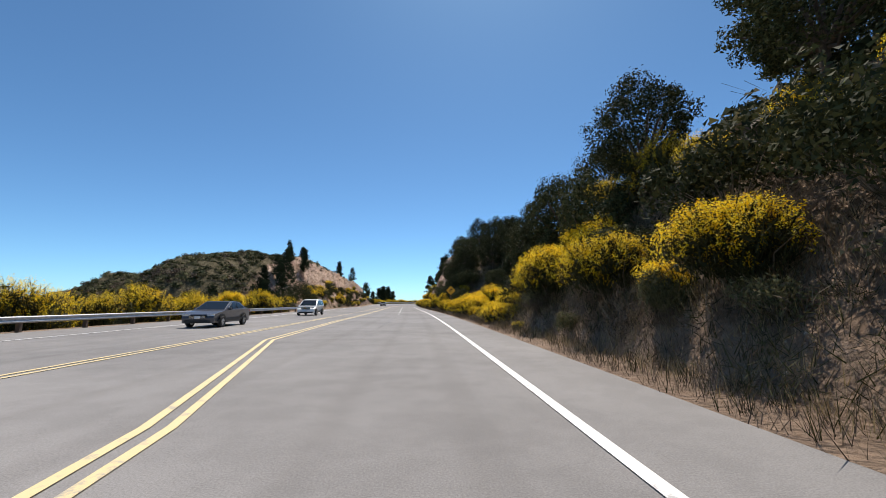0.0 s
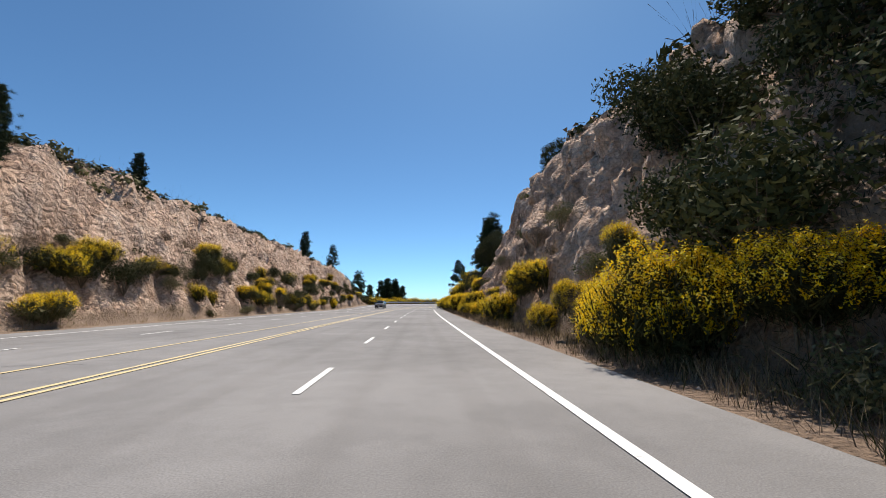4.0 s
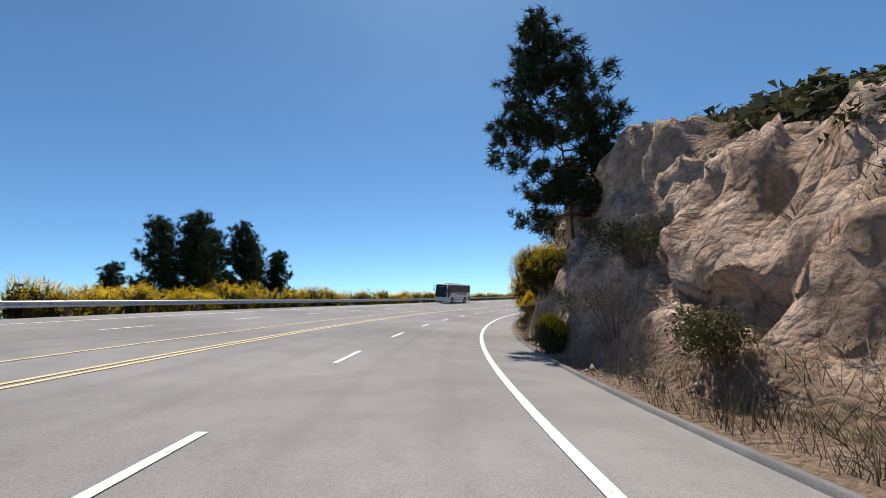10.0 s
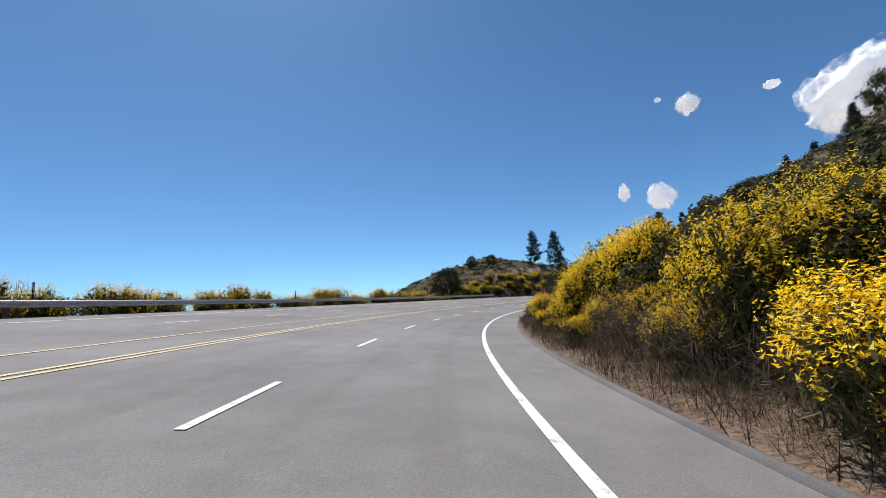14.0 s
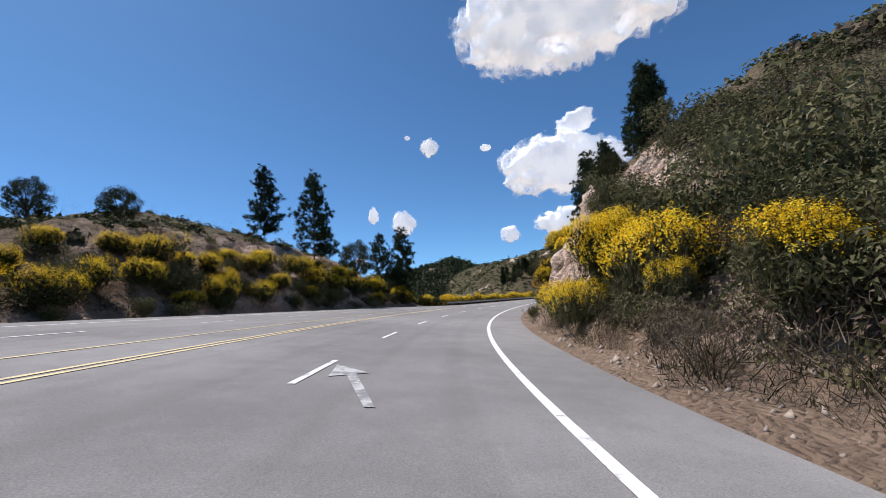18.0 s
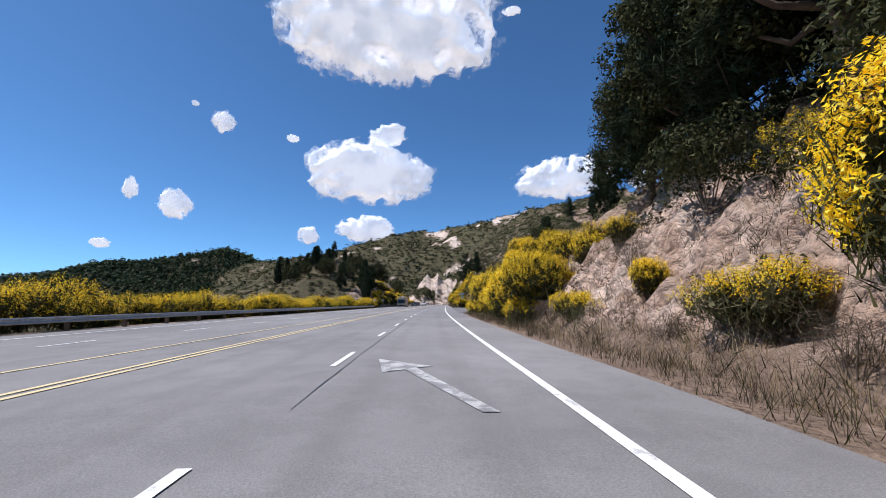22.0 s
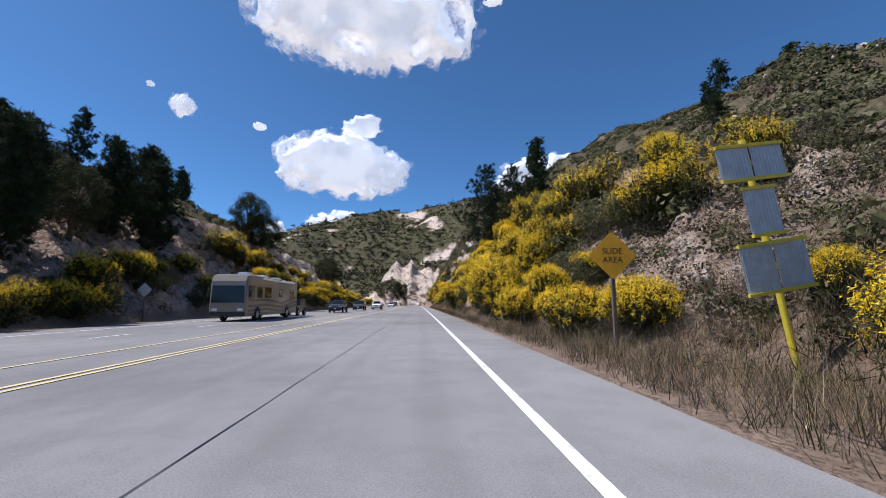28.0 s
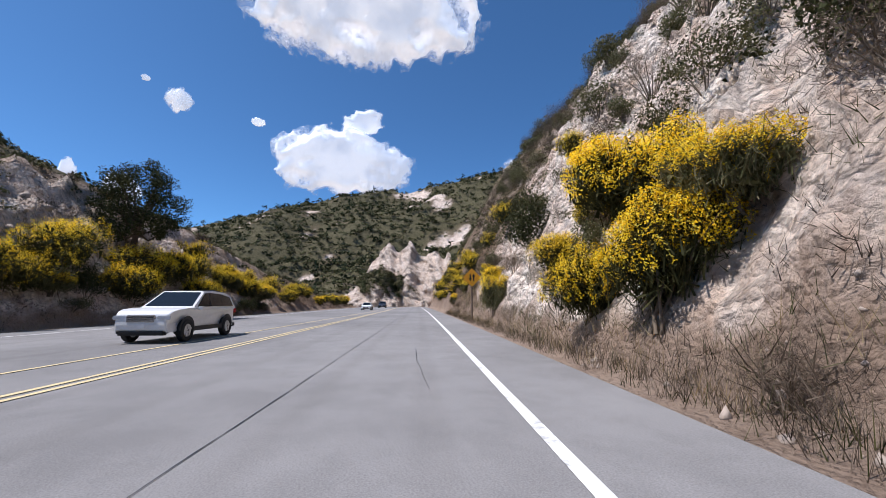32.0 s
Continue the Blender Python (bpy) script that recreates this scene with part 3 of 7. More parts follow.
turnout = tagged(sheet("turnout", np.arange(441, 497, 1.0), np.array([RIGHT_EDGE - 0.05, 2.2, 3, 4.5, 6, 9, 12, 20, 29]),
                       lambda s, d: road_z(s, 0 * d + RIGHT_EDGE) + np.where(into_hill(s, d) < -0.3, 0.008 + 0.06 * np.clip((d - 1.7) / 0.9, 0, 1), -0.12), ASPHALT_DARK), kind="structure")


def lift(h):
    return lambda s, d: road_z(s, d) + h


def band(name, s0, s1, d0, d1, width, mat, h=0.012, parent=None):
    """A painted line from station s0 to s1; its offset goes from d0 to d1."""
    n = max(2, int(abs(s1 - s0) / 1.5) + 1)
    s = np.linspace(s0, s1, n)
    c = np.linspace(d0, d1, n)
    S, D = np.stack([s, s], -1), np.stack([c - width / 2, c + width / 2], -1)
    x, y, _ = road_xy(S, D)
    ob = new(name, mesh_from(name, np.stack([x, y, road_z(S, D) + h], -1).reshape(-1, 3), grid_faces(n, 2, True), mat))
    ob.parent = parent
    return ob


markings = tagged(empty("road_marking"), kind="structure")
band("edge_line", -70, 800, 0, 0, 0.15, WHITE_PAINT, parent=markings)
band("edge_line", -70, 30, -15.9, -16.2, 0.13, WHITE_PAINT, parent=markings)
band("edge_line", 30, 60, -16.2, -17.4, 0.13, WHITE_PAINT, parent=markings)
band("edge_line", 60, 800, -17.4, -17.4, 0.13, WHITE_PAINT, parent=markings)
for side in (-0.14, 0.14):
    for s0, s1, d0, d1 in ((-70, 0, -3.7, -3.85), (0, 4.6, -3.85, -4.5), (4.6, 15, -4.5, -7.1), (15, 30, -7.1, -7.65), (30, 530, -7.65, -7.65), (530, 575, -7.65, -7.0), (575, 800, -7.0, -6.8)):
        band("centre_line", s0, s1, d0 + side, d1 + side, 0.12, YELLOW_PAINT, parent=markings)
    for s0, s1, d0, d1 in ((-70, 8, -9.3, -9.2), (8, 40, -9.2, -9.9), (40, 530, -9.9, -9.9), (530, 575, -9.9, -9.2), (575, 800, -9.2, -7.4)):
        if side > 0 or s0 < 40:
            band("centre_line", s0, s1, d0 + side, d1 + side, 0.11, YELLOW_PAINT, parent=markings)
for k in range(6, 65):
    s0 = 4.2 + 7.32 * k - 0.2
    band("lane_dash", s0, s0 + 2.35, -3.7, -3.7, 0.12, WHITE_PAINT, parent=markings)
for k in range(11, 73):
    s0 = 1.0 + 7.32 * k
    band("lane_dash", s0, s0 + 2.2, -13.6, -13.6, 0.12, WHITE_PAINT, parent=markings)


def flat_shape(name, outline, s, d, turn, mat, h=0.013, parent=None):
    """A flat painted outline on the road: points across, along."""
    c, sn = math.cos(turn), math.sin(turn)
    pts = []
    for a, b in outline:
        S, D = s + a * sn + b * c, d + a * c - b * sn
        x, y, _ = road_xy(S, D)
        pts.append((float(x), float(y), float(road_z(S, D)) + h))
    bm = bmesh.new()
    bm.faces.new([bm.verts.new(p) for p in pts])
    bmesh.ops.triangulate(bm, faces=bm.faces)
    return part(name, bm, mat, parent)


MERGE_ARROW = [(0.82, -2.5), (1.05, -2.5), (-0.12, 1.05), (0.22, 1.25), (-1.1, 2.5), (-0.8, 0.55), (-0.36, 0.85)]
for s, d, k in ((326.4, -2.85, 0.6), (398, -1.9, 0.9), (466, -1.9, 0.9)):
    flat_shape("merge_arrow", [(a * k, b * k) for a, b in MERGE_ARROW], s, d, 0, WORN_PAINT, parent=markings)
for s in (176, 258):
    flat_shape("lane_arrow", [(-0.12, 2.0), (-0.12, -0.4), (-0.45, -0.4), (0, -2.2), (0.45, -0.4), (0.12, -0.4), (0.12, 2.0)], s, -15.6, 0, WHITE_PAINT, parent=markings)

# cracks and sealed joints
rng = np.random.default_rng(5)


def crack(s0, s1, d0, d1, width, wander, seed, mat=TAR):
    n = max(6, int(abs(s1 - s0) / 0.35) + abs(int((d1 - d0) / 0.3)))
    u = np.linspace(0, 1, n)
    s = s0 + (s1 - s0) * u + wander * fbm(u * n * 0.11, 0 * u + seed, 0 * u, 3, seed)
    d = d0 + (d1 - d0) * u + wander * fbm(u * n * 0.13, 0 * u + seed + 3.3, 0 * u, 3, seed + 1)
    w = width * (0.35 + 0.65 * np.abs(grid_noise(u * n * 0.4, 0 * u, 0 * u + seed, seed)))
    if abs(s1 - s0) > abs(d1 - d0):
        S, D = np.stack([s, s], -1), np.stack([d - w, d + w], -1)
    else:
        S, D = np.stack([s - w, s + w], -1), np.stack([d, d], -1)
    x, y, _ = road_xy(S, D)
    f = grid_faces(n, 2, abs(s1 - s0) > abs(d1 - d0))
    ob = new("crack", mesh_from("crack", np.stack([x, y, road_z(S, np.minimum(D, RIGHT_EDGE)) + 0.008 + 0.068 * np.clip((D - 1.7) / 0.9, 0, 1)], -1).reshape(-1, 3), f, mat))
    ob.parent = road
    return ob


crack(20, 31, -3.9, -3.75, 0.022, 0.10, 2)
crack(31.4, 43, -3.75, -3.65, 0.018, 0.08, 6)
crack(44, 52, -3.5, -3.42, 0.012, 0.08, 8)
crack(396, 470, -3.45, -3.4, 0.013, 0.03, 3)
crack(470, 640, -3.4, -3.1, 0.011, 0.02, 4)
crack(446, 502, 2.75, 2.85, 0.03, 0.12, 7)
for k in range(14):
    s, d = 450 + k * 3.3 + rng.uniform(-2, 2), rng.uniform(3.2, 15)
    if k % 3:
        crack(s, s + rng.uniform(3, 9), d, d + rng.uniform(-1.2, 1.2), 0.018, 0.3, 130 + k)
    else:
        crack(s, s + rng.uniform(-1, 1), d, d + rng.uniform(2, 6), 0.02, 0.4, 130 + k)
for k in range(64):
    s = 8 + k * 9.4 + rng.uniform(-3, 3)
    d = rng.uniform(-15, -0.5)
    if k % 3:
        crack(s, s + rng.uniform(-1, 1), d, d - rng.uniform(1.5, 5), 0.009, 0.35, 20 + k)
    else:
        crack(s, s + rng.uniform(2.5, 7), d, d + rng.uniform(-0.6, 0.6), 0.007, 0.1, 20 + k)


def kerb(name, s0, s1, d, width, height, mat, label=""):
    prof = np.array([[-width / 2, -0.05], [-width / 2 + 0.02, height * 0.85], [-width / 2 + 0.05, height], [width / 2 - 0.04, height], [width / 2, height * 0.8], [width / 2, -0.05]])
    s = np.arange(s0, s1, 1.0)
    S = np.repeat(s[:, None], len(prof), 1)
    D = d + np.repeat(prof[None, :, 0], len(s), 0)
    H = np.repeat(prof[None, :, 1], len(s), 0)
    x, y, _ = road_xy(S, D)
    return tagged(new(name, mesh_from(name, np.stack([x, y, road_z(S, D) + H], -1).reshape(-1, 3), grid_faces(len(s), len(prof), True), mat)), kind="structure")


kerb("kerb", 28, 72, 3.9, 0.2, 0.16, CONCRETE)
kerb("kerb", 172, 312, 1.75, 0.15, 0.07, ASPHALT_DARK)

# ---- plants ----
def quads(centres, normals, along, half_w, half_l):
    """Little pointed leaves: arrays of centres, facing, long axis, half width and half length."""
    n = normals / (np.linalg.norm(normals, axis=1, keepdims=True) + 1e-9)
    a = along - n * (along * n).sum(1, keepdims=True)
    a = a / (np.linalg.norm(a, axis=1, keepdims=True) + 1e-9)
    b = np.cross(n, a)
    w, l = np.asarray(half_w).reshape(-1, 1), np.asarray(half_l).reshape(-1, 1)
    v = np.stack([centres - a * l * 0.8 - b * w, centres - a * l * 0.8 + b * w, centres + a * l], 1)
    return v.reshape(-1, 3), np.arange(len(centres) * 3).reshape(-1, 3)


def unit(r, n):
    v = r.normal(size=(n, 3))
    return v / np.linalg.norm(v, axis=1, keepdims=True)


def tubes(paths, sides=5):
    """Tapered tubes along lists of (point, radius)."""
    vs, fs = [], []
    for path in paths:
        base = len(vs)
        for i, (p, r) in enumerate(path):
            p = np.asarray(p, float)
            q = np.asarray(path[min(i + 1, len(path) - 1)][0], float) - np.asarray(path[max(i - 1, 0)][0], float)
            q = q / (np.linalg.norm(q) + 1e-9)
            u = np.cross(q, (0.31, 0.87, 0.38))
            u = u / (np.linalg.norm(u) + 1e-9)
            w = np.cross(q, u)
            for k in range(sides):
                t = 2 * math.pi * k / sides
                vs.append(p + r * (math.cos(t) * u + math.sin(t) * w))
        for i in range(len(path) - 1):
            for k in range(sides):
                a, b = base + i * sides + k, base + i * sides + (k + 1) % sides
                fs.append((a, b, b + sides, a + sides))
    return np.array(vs), np.array(fs)


def child(name, verts, faces, mat, parent, label="", smooth=False):
    ob = new(name, mesh_from(name, verts, faces, mat, smooth))
    ob.parent = parent
    if name in ("branchwork", "foliage", "bloom", "crown"):
        tagged(ob, kind="stuff")
    if label:
        tagged(ob, label)
    return ob


def broom_arrays(seed, width, height, bloom, per, green_k, petal_k, petal):
    """A mound of arching green stems, with spikes of yellow flowers on its sunny outside: stem paths, green and yellow quads."""
    r = np.random.default_rng(seed)
    lobes = [(r.uniform(-0.3, 0.3) * width, r.uniform(-0.3, 0.3) * width, r.uniform(0.35, 0.6) * height, r.uniform(0.22, 0.36) * width, r.uniform(0.28, 0.42) * height) for _ in range(7)]
    lobes.append((0, 0, 0.45 * height, 0.34 * width, 0.42 * height))
    tips, outs = [], []
    for cx, cy, cz, rw, rh in lobes:
        d = unit(r, per)
        d[:, 2] = np.where(d[:, 2] < -0.35, -d[:, 2], d[:, 2])
        p = np.array([cx, cy, cz]) + d * np.array([rw, rw, rh]) * r.uniform(0.86, 1.08, (per, 1))
        keep = p[:, 2] > 0.12 * height
        tips.append(p[keep])
        outs.append(d[keep])
    tips, outs = np.concatenate(tips), np.concatenate(outs)
    n = len(tips)
    rise = outs * 0.6 + np.array([0, 0, 0.9]) + r.normal(0, 0.25, (n, 3))
    rise /= np.linalg.norm(rise, axis=1, keepdims=True)
    stems = [[((r.uniform(-.12, .12) * width, r.uniform(-.12, .12) * width, -0.3), 0.035), (tips[i] * 0.5 + np.array([0, 0, 0.1 * height]), 0.02), (tips[i], 0.006)] for i in r.choice(n, 12, replace=False)]
    k = green_k
    c = np.repeat(tips, k, 0) - np.repeat(rise, k, 0) * r.uniform(0.0, 0.6, (n * k, 1)) + r.normal(0, 0.05, (n * k, 3))
    v1, f1 = quads(c, unit(r, n * k), np.repeat(rise, k, 0) + r.normal(0, 0.25, (n * k, 3)), r.uniform(0.007, 0.015, n * k), r.uniform(0.07, 0.2, n * k))
    q = np.repeat(tips, 2, 0)
    q = q * r.uniform(0.45, 0.92, (n * 2, 1)) + r.normal(0, 0.04, (n * 2, 3))
    q[:, 2] = np.maximum(q[:, 2], 0.15)
    v4, f4 = quads(q, unit(r, n * 2), q * np.array([0.5, 0.5, 1.0]) + r.normal(0, 0.2, (n * 2, 3)), r.uniform(0.008, 0.02, n * 2), r.uniform(0.2, 0.45, n * 2))
    v1, f1 = np.concatenate([v1, v4]), np.concatenate([f1, f4 + len(v1)])
    m = 60
    inner = np.concatenate([np.array([l[0], l[1], l[2]]) + unit(r, m) * np.array([l[3], l[3], l[4]]) * r.uniform(0.2, 0.8, (m, 1)) for l in lobes])
    inner[:, 2] = np.maximum(inner[:, 2], 0.1)
    v2, f2 = quads(inner, unit(r, len(inner)), unit(r, len(inner)), r.uniform(0.03, 0.07, len(inner)), r.uniform(0.09, 0.2, len(inner)))
    patch = fbm(tips[:, 0] * 1.3, tips[:, 1] * 1.3, tips[:, 2] * 1.3, 2, seed)
    lit = outs[:, 2] * 0.7 + r.uniform(0, 0.8, n) + (tips[:, 2] / height - 0.5) * 1.3 + patch * 0.8
    sel = np.where(lit > 1.0 - bloom)[0]
    j = np.repeat(sel, petal_k)
    c = tips[j] + rise[j] * r.uniform(-0.14, 0.12, (len(j), 1)) + r.normal(0, 0.035, (len(j), 3))
    v3, f3 = quads(c, unit(r, len(j)) * 0.8 + outs[j] * 0.6 + np.array([0, 0, 0.7]), rise[j] + r.normal(0, 0.5, (len(j), 3)), r.uniform(0.55, 1, len(j)) * petal * 0.6, r.uniform(0.6, 1.2, len(j)) * petal)
    return stems, (np.concatenate([v1, v2]), np.concatenate([f1, f2 + len(v1)])), (v3, f3)


def broom_bush(seed, width, height, bloom, label, leaf=None):
    root = tagged(empty("broom_bush"), label, "bush", "broom bushes along the road")
    stems, green, yellow = broom_arrays(seed, width, height, bloom, 115, 5, 17, 0.031)
    v, f = tubes(stems, 4)
    child("branchwork", v, f, TWIG, root)
    child("foliage", *green, leaf or BROOM_GREEN, root)
    child("bloom", *yellow, PETAL, root, "bright yellow pea flowers in spikes")
    return root


def leaf_bush(name, seed, width, height, leaf, label, category="bush", count=3200, size=0.06, lobes_n=13, group="shrubs on the slopes", slim=0.7):
    r = np.random.default_rng(seed)
    root = tagged(empty(name), label, category, group)
    lobes = [(r.uniform(-0.34, 0.34) * width, r.uniform(-0.34, 0.34) * width, r.uniform(0.3, 0.72) * height, r.uniform(0.18, 0.3) * width, r.uniform(0.2, 0.3) * height) for _ in range(lobes_n)]
    cs, ns = [], []
    per = count // lobes_n
    for cx, cy, cz, rw, rh in lobes:
        d = unit(r, per)
        cs.append(np.array([cx, cy, cz]) + d * np.array([rw, rw, rh]) * (r.uniform(0.3, 1.1, (per, 1)) ** 0.5))
        ns.append(d + unit(r, per) * 0.9)
    c, nn = np.concatenate(cs), np.concatenate(ns)
    c[:, 2] = np.maximum(c[:, 2], 0.05)
    m = len(c)
    v, f = quads(c, nn, unit(r, m), r.uniform(0.5, 1, m) * size * slim, r.uniform(0.7, 1.4, m) * size)
    child("foliage", v, f, leaf, root)
    v, f = tubes([[((0, 0, -0.2), 0.022 * width * 0.4), (np.array(l[:3]) * 0.5, 0.013), (np.array(l[:3]), 0.006)] for l in lobes], 5)
    child("branchwork", v, f, TWIG, root)
    return root


def oak_tree(seed, height, width, label, count=16000, leaf=None, size=0.088):
    r = np.random.default_rng(seed)
    root = tagged(empty("oak_tree"), label, "tree", "dark evergreen trees")
    fork = height * 0.28
    limbs = [[((0, 0, -0.6), height * 0.035), ((r.normal(0, .1), r.normal(0, .1), fork * 0.6), height * 0.028), ((r.normal(0, .2), r.normal(0, .2), fork), height * 0.022)]]
    lobes = []
    for i in range(62):
        a = i * 2.4 + r.uniform(-.4, .4)
        e = (i + 0.5) / 62
        out = math.sqrt(max(0.02, 1 - (2 * e - 0.85) ** 2 / 1.4)) * r.uniform(0.62, 1.08)
        p = np.array([math.cos(a) * width * 0.42 * out, math.sin(a) * width * 0.42 * out, height * (0.26 + 0.64 * e + r.uniform(-0.04, 0.04))])
        k = r.uniform(0.07, 0.15)
        lobes.append((p, k * width, k * 0.75 * height))
        if i % 4 == 0:
            limbs.append([((0, 0, fork), height * 0.014), (p * np.array([.5, .5, .75]), height * 0.009), (p, 0.03)])
    v, f = tubes(limbs, 6)
    child("trunk", v, f, BARK, root)
    cs, ns = [], []
    per = count // len(lobes)
    for p, rw, rh in lobes:
        d = unit(r, per)
        bump = 1 + 0.25 * np.sin(d[:, :1] * 7 + p[0]) * np.cos(d[:, 1:2] * 6 + p[1])
        cs.append(p + d * np.array([rw, rw, rh]) * bump * r.uniform(0.35, 1.12, (per, 1)) ** 0.5)
        ns.append(d + unit(r, per) * 0.8)
    c, nn = np.concatenate(cs), np.concatenate(ns)
    m = len(c)
    v, f = quads(c, nn, unit(r, m), r.uniform(0.5, 1, m) * size * 0.75, r.uniform(0.7, 1.3, m) * size)
    child("crown", v, f, leaf or OAK_LEAF, root)
    return root


def pine_tree(seed, height, spread, label, bare=0.2, lean=0.0, tiers=17, tuft=0.42, narrow=0.0, density=1.0):
    """A conifer: tapered leaning trunk, whorls of limbs that droop then lift, tufts of needles along them."""
    r = np.random.default_rng(seed)
    root = tagged(empty("pine_tree"), label, "tree", "conifers on the slopes")

    def axis(u):
        return np.array([lean * u * u * height, lean * 0.3 * u * height, u * height])
    paths = [[(axis(u) - np.array([0, 0, 0.5 * (u == 0)]), max(0.02, height * 0.007 * (1 - u))) for u in np.linspace(0, 1, 9)]]
    cs, als = [], []
    for i in range(tiers):
        u = bare + (1 - bare) * (i + r.uniform(0, .7)) / tiers
        if u > 0.98:
            continue
        reach = spread * ((1 - u) ** 0.72) * r.uniform(0.65, 1.1) * (1.0 if u > bare + 0.1 else 0.75)
        for b in range(int(r.integers(4, 7))):
            if r.uniform() < 0.12:
                continue
            a = r.uniform(0, 2 * math.pi)
            L = reach * r.uniform(0.6, 1.1) + 0.25
            d = np.array([math.cos(a), math.sin(a), 0])
            p0 = axis(u)
            tip = p0 + d * L + np.array([0, 0, L * r.uniform(-0.05, 0.35) + narrow * L * 0.6])
            mid = (p0 + tip) / 2 + np.array([0, 0, -0.06 * L])
            paths.append([(p0, 0.012 * height * (1 - u) * 0.5 + 0.012), (mid, 0.02), (tip, 0.008)])
            n = max(4, int(L * 5.0 * density))
            for q in np.linspace(0.35, 1.05, n):
                c = (p0 * (1 - q) ** 2 + 2 * q * (1 - q) * mid + tip * q * q) if q < 1 else tip
                cs.append(c + r.normal(0, 0.2, 3))
                als.append(d + np.array([0, 0, 0.5]))
    for u in (0.93, 0.97, 1.0):
        cs.append(axis(u))
        als.append(np.array([0.1, 0, 1.0]))
    v, f = tubes(paths, 5)
    child("trunk", v, f, BARK, root)
    cs, als = np.array(cs), np.array(als)
    k = 24
    j = np.repeat(np.arange(len(cs)), k)
    m = len(j)
    al = als[j] * 0.5 + unit(r, m)
    al /= np.linalg.norm(al, axis=1, keepdims=True)
    ln = r.uniform(0.6, 1.2, m) * tuft * 0.8
    v, f = quads(cs[j] + al * (ln * 0.5)[:, None], unit(r, m), al, ln * 0.06, ln * 0.6)
    child("crown", v, f, NEEDLE, root)
    return root


def settle(s, d, sink=0.15):
    """World point on the land at station s, offset d."""
    x, y, a = road_xy(s, d)
    return float(x), float(y), float(land(np.array([s]), np.array([d]))[0]) - sink, float(a)


def plant(proto, s, d, size=1.0, turn=0.0, sink=0.15, tall=1.0, up=None):
    x, y, z, a = settle(s, d, sink)
    if up is not None:
        z = up
    ob = copy_thing(proto, pose(x, y, z, 0, 0, math.degrees(-a) + turn))
    ob.scale = (size, size, size * tall)
    return ob



BROOMS = [broom_bush(10 + i, w, h, b, "broom bush covered in yellow flowers on the roadside bank") for i, (w, h, b) in enumerate(((2.3, 1.9, 1.3), (2.7, 2.3, 1.5), (2.0, 2.2, 1.2), (2.5, 1.8, 0.85)))]
THIN_BROOMS = [broom_bush(30 + i, w, h, b, "straggly green broom with few yellow flowers", SAGE_LEAF) for i, (w, h, b) in enumerate(((2.0, 1.9, 0.12), (2.2, 1.6, 0.22)))]
OAKS_S = [leaf_bush("scrub_oak", 50 + i, w, h, OAK_LEAF, "dark green scrub oak on the slope") for i, (w, h) in enumerate(((2.6, 2.2), (2.1, 2.6), (3.0, 2.0)))]
SAGES = [leaf_bush("sage_bush", 60 + i, w, h, SAGE_LEAF, "grey-green sage bush on dry ground", count=2000, size=0.046) for i, (w, h) in enumerate(((1.7, 1.2), (2.1, 1.5), (1.4, 1.4)))]
DRIES = [leaf_bush("dry_bush", 70 + i, w, h, DRY_LEAF, "brown dry bush of bare twigs", count=2800, size=0.075, slim=0.055) for i, (w, h) in enumerate(((1.5, 1.1), (1.9, 1.4)))]
TREES = [oak_tree(80, 8.0, 6.0, "dark evergreen oak with a dense crown"), oak_tree(81, 7.0, 6.5, "broad dark evergreen oak")]
PINES = [pine_tree(90, 9.0, 3.2, "tall pine with open layered branches", density=1.7), pine_tree(91, 9.0, 2.7, "slender dark pine on the slope", bare=0.12, density=2.0, tuft=0.46),
         pine_tree(92, 9.0, 2.1, "dense dark columnar cedar", bare=0.03, tiers=26, narrow=1.1, density=1.9, tuft=0.5), pine_tree(93, 9.5, 3.6, "leaning dark pine at the lip of the bank", bare=0.25, lean=-0.05)]
FAR_BROOMS = [broom_arrays(130 + i, w, h, b, 50, 4, 18, 0.025)[1:] for i, (w, h, b) in enumerate(((2.3, 1.9, 1.25), (2.7, 2.3, 1.4), (2.0, 2.2, 1.0)))]
THICKET = []
DENSE_PINE = pine_tree(95, 9.5, 3.7, "leaning bushy dark pine at the lip of the bank", bare=0.1, lean=-0.09, tiers=20, tuft=0.5, density=1.7)
PROTOS = [DENSE_PINE] + BROOMS + THIN_BROOMS + OAKS_S + SAGES + DRIES + TREES + PINES

rp = random.Random(7)


def thicket(s, d, k):
    """Remembers a broom farther up the slope for the joined thicket."""
    x, y, z, a = settle(s, d, 0.25)
    THICKET.append((x, y, z, k, rp.uniform(0, 6.28), rp.randrange(3)))


OAK_THICKET = []


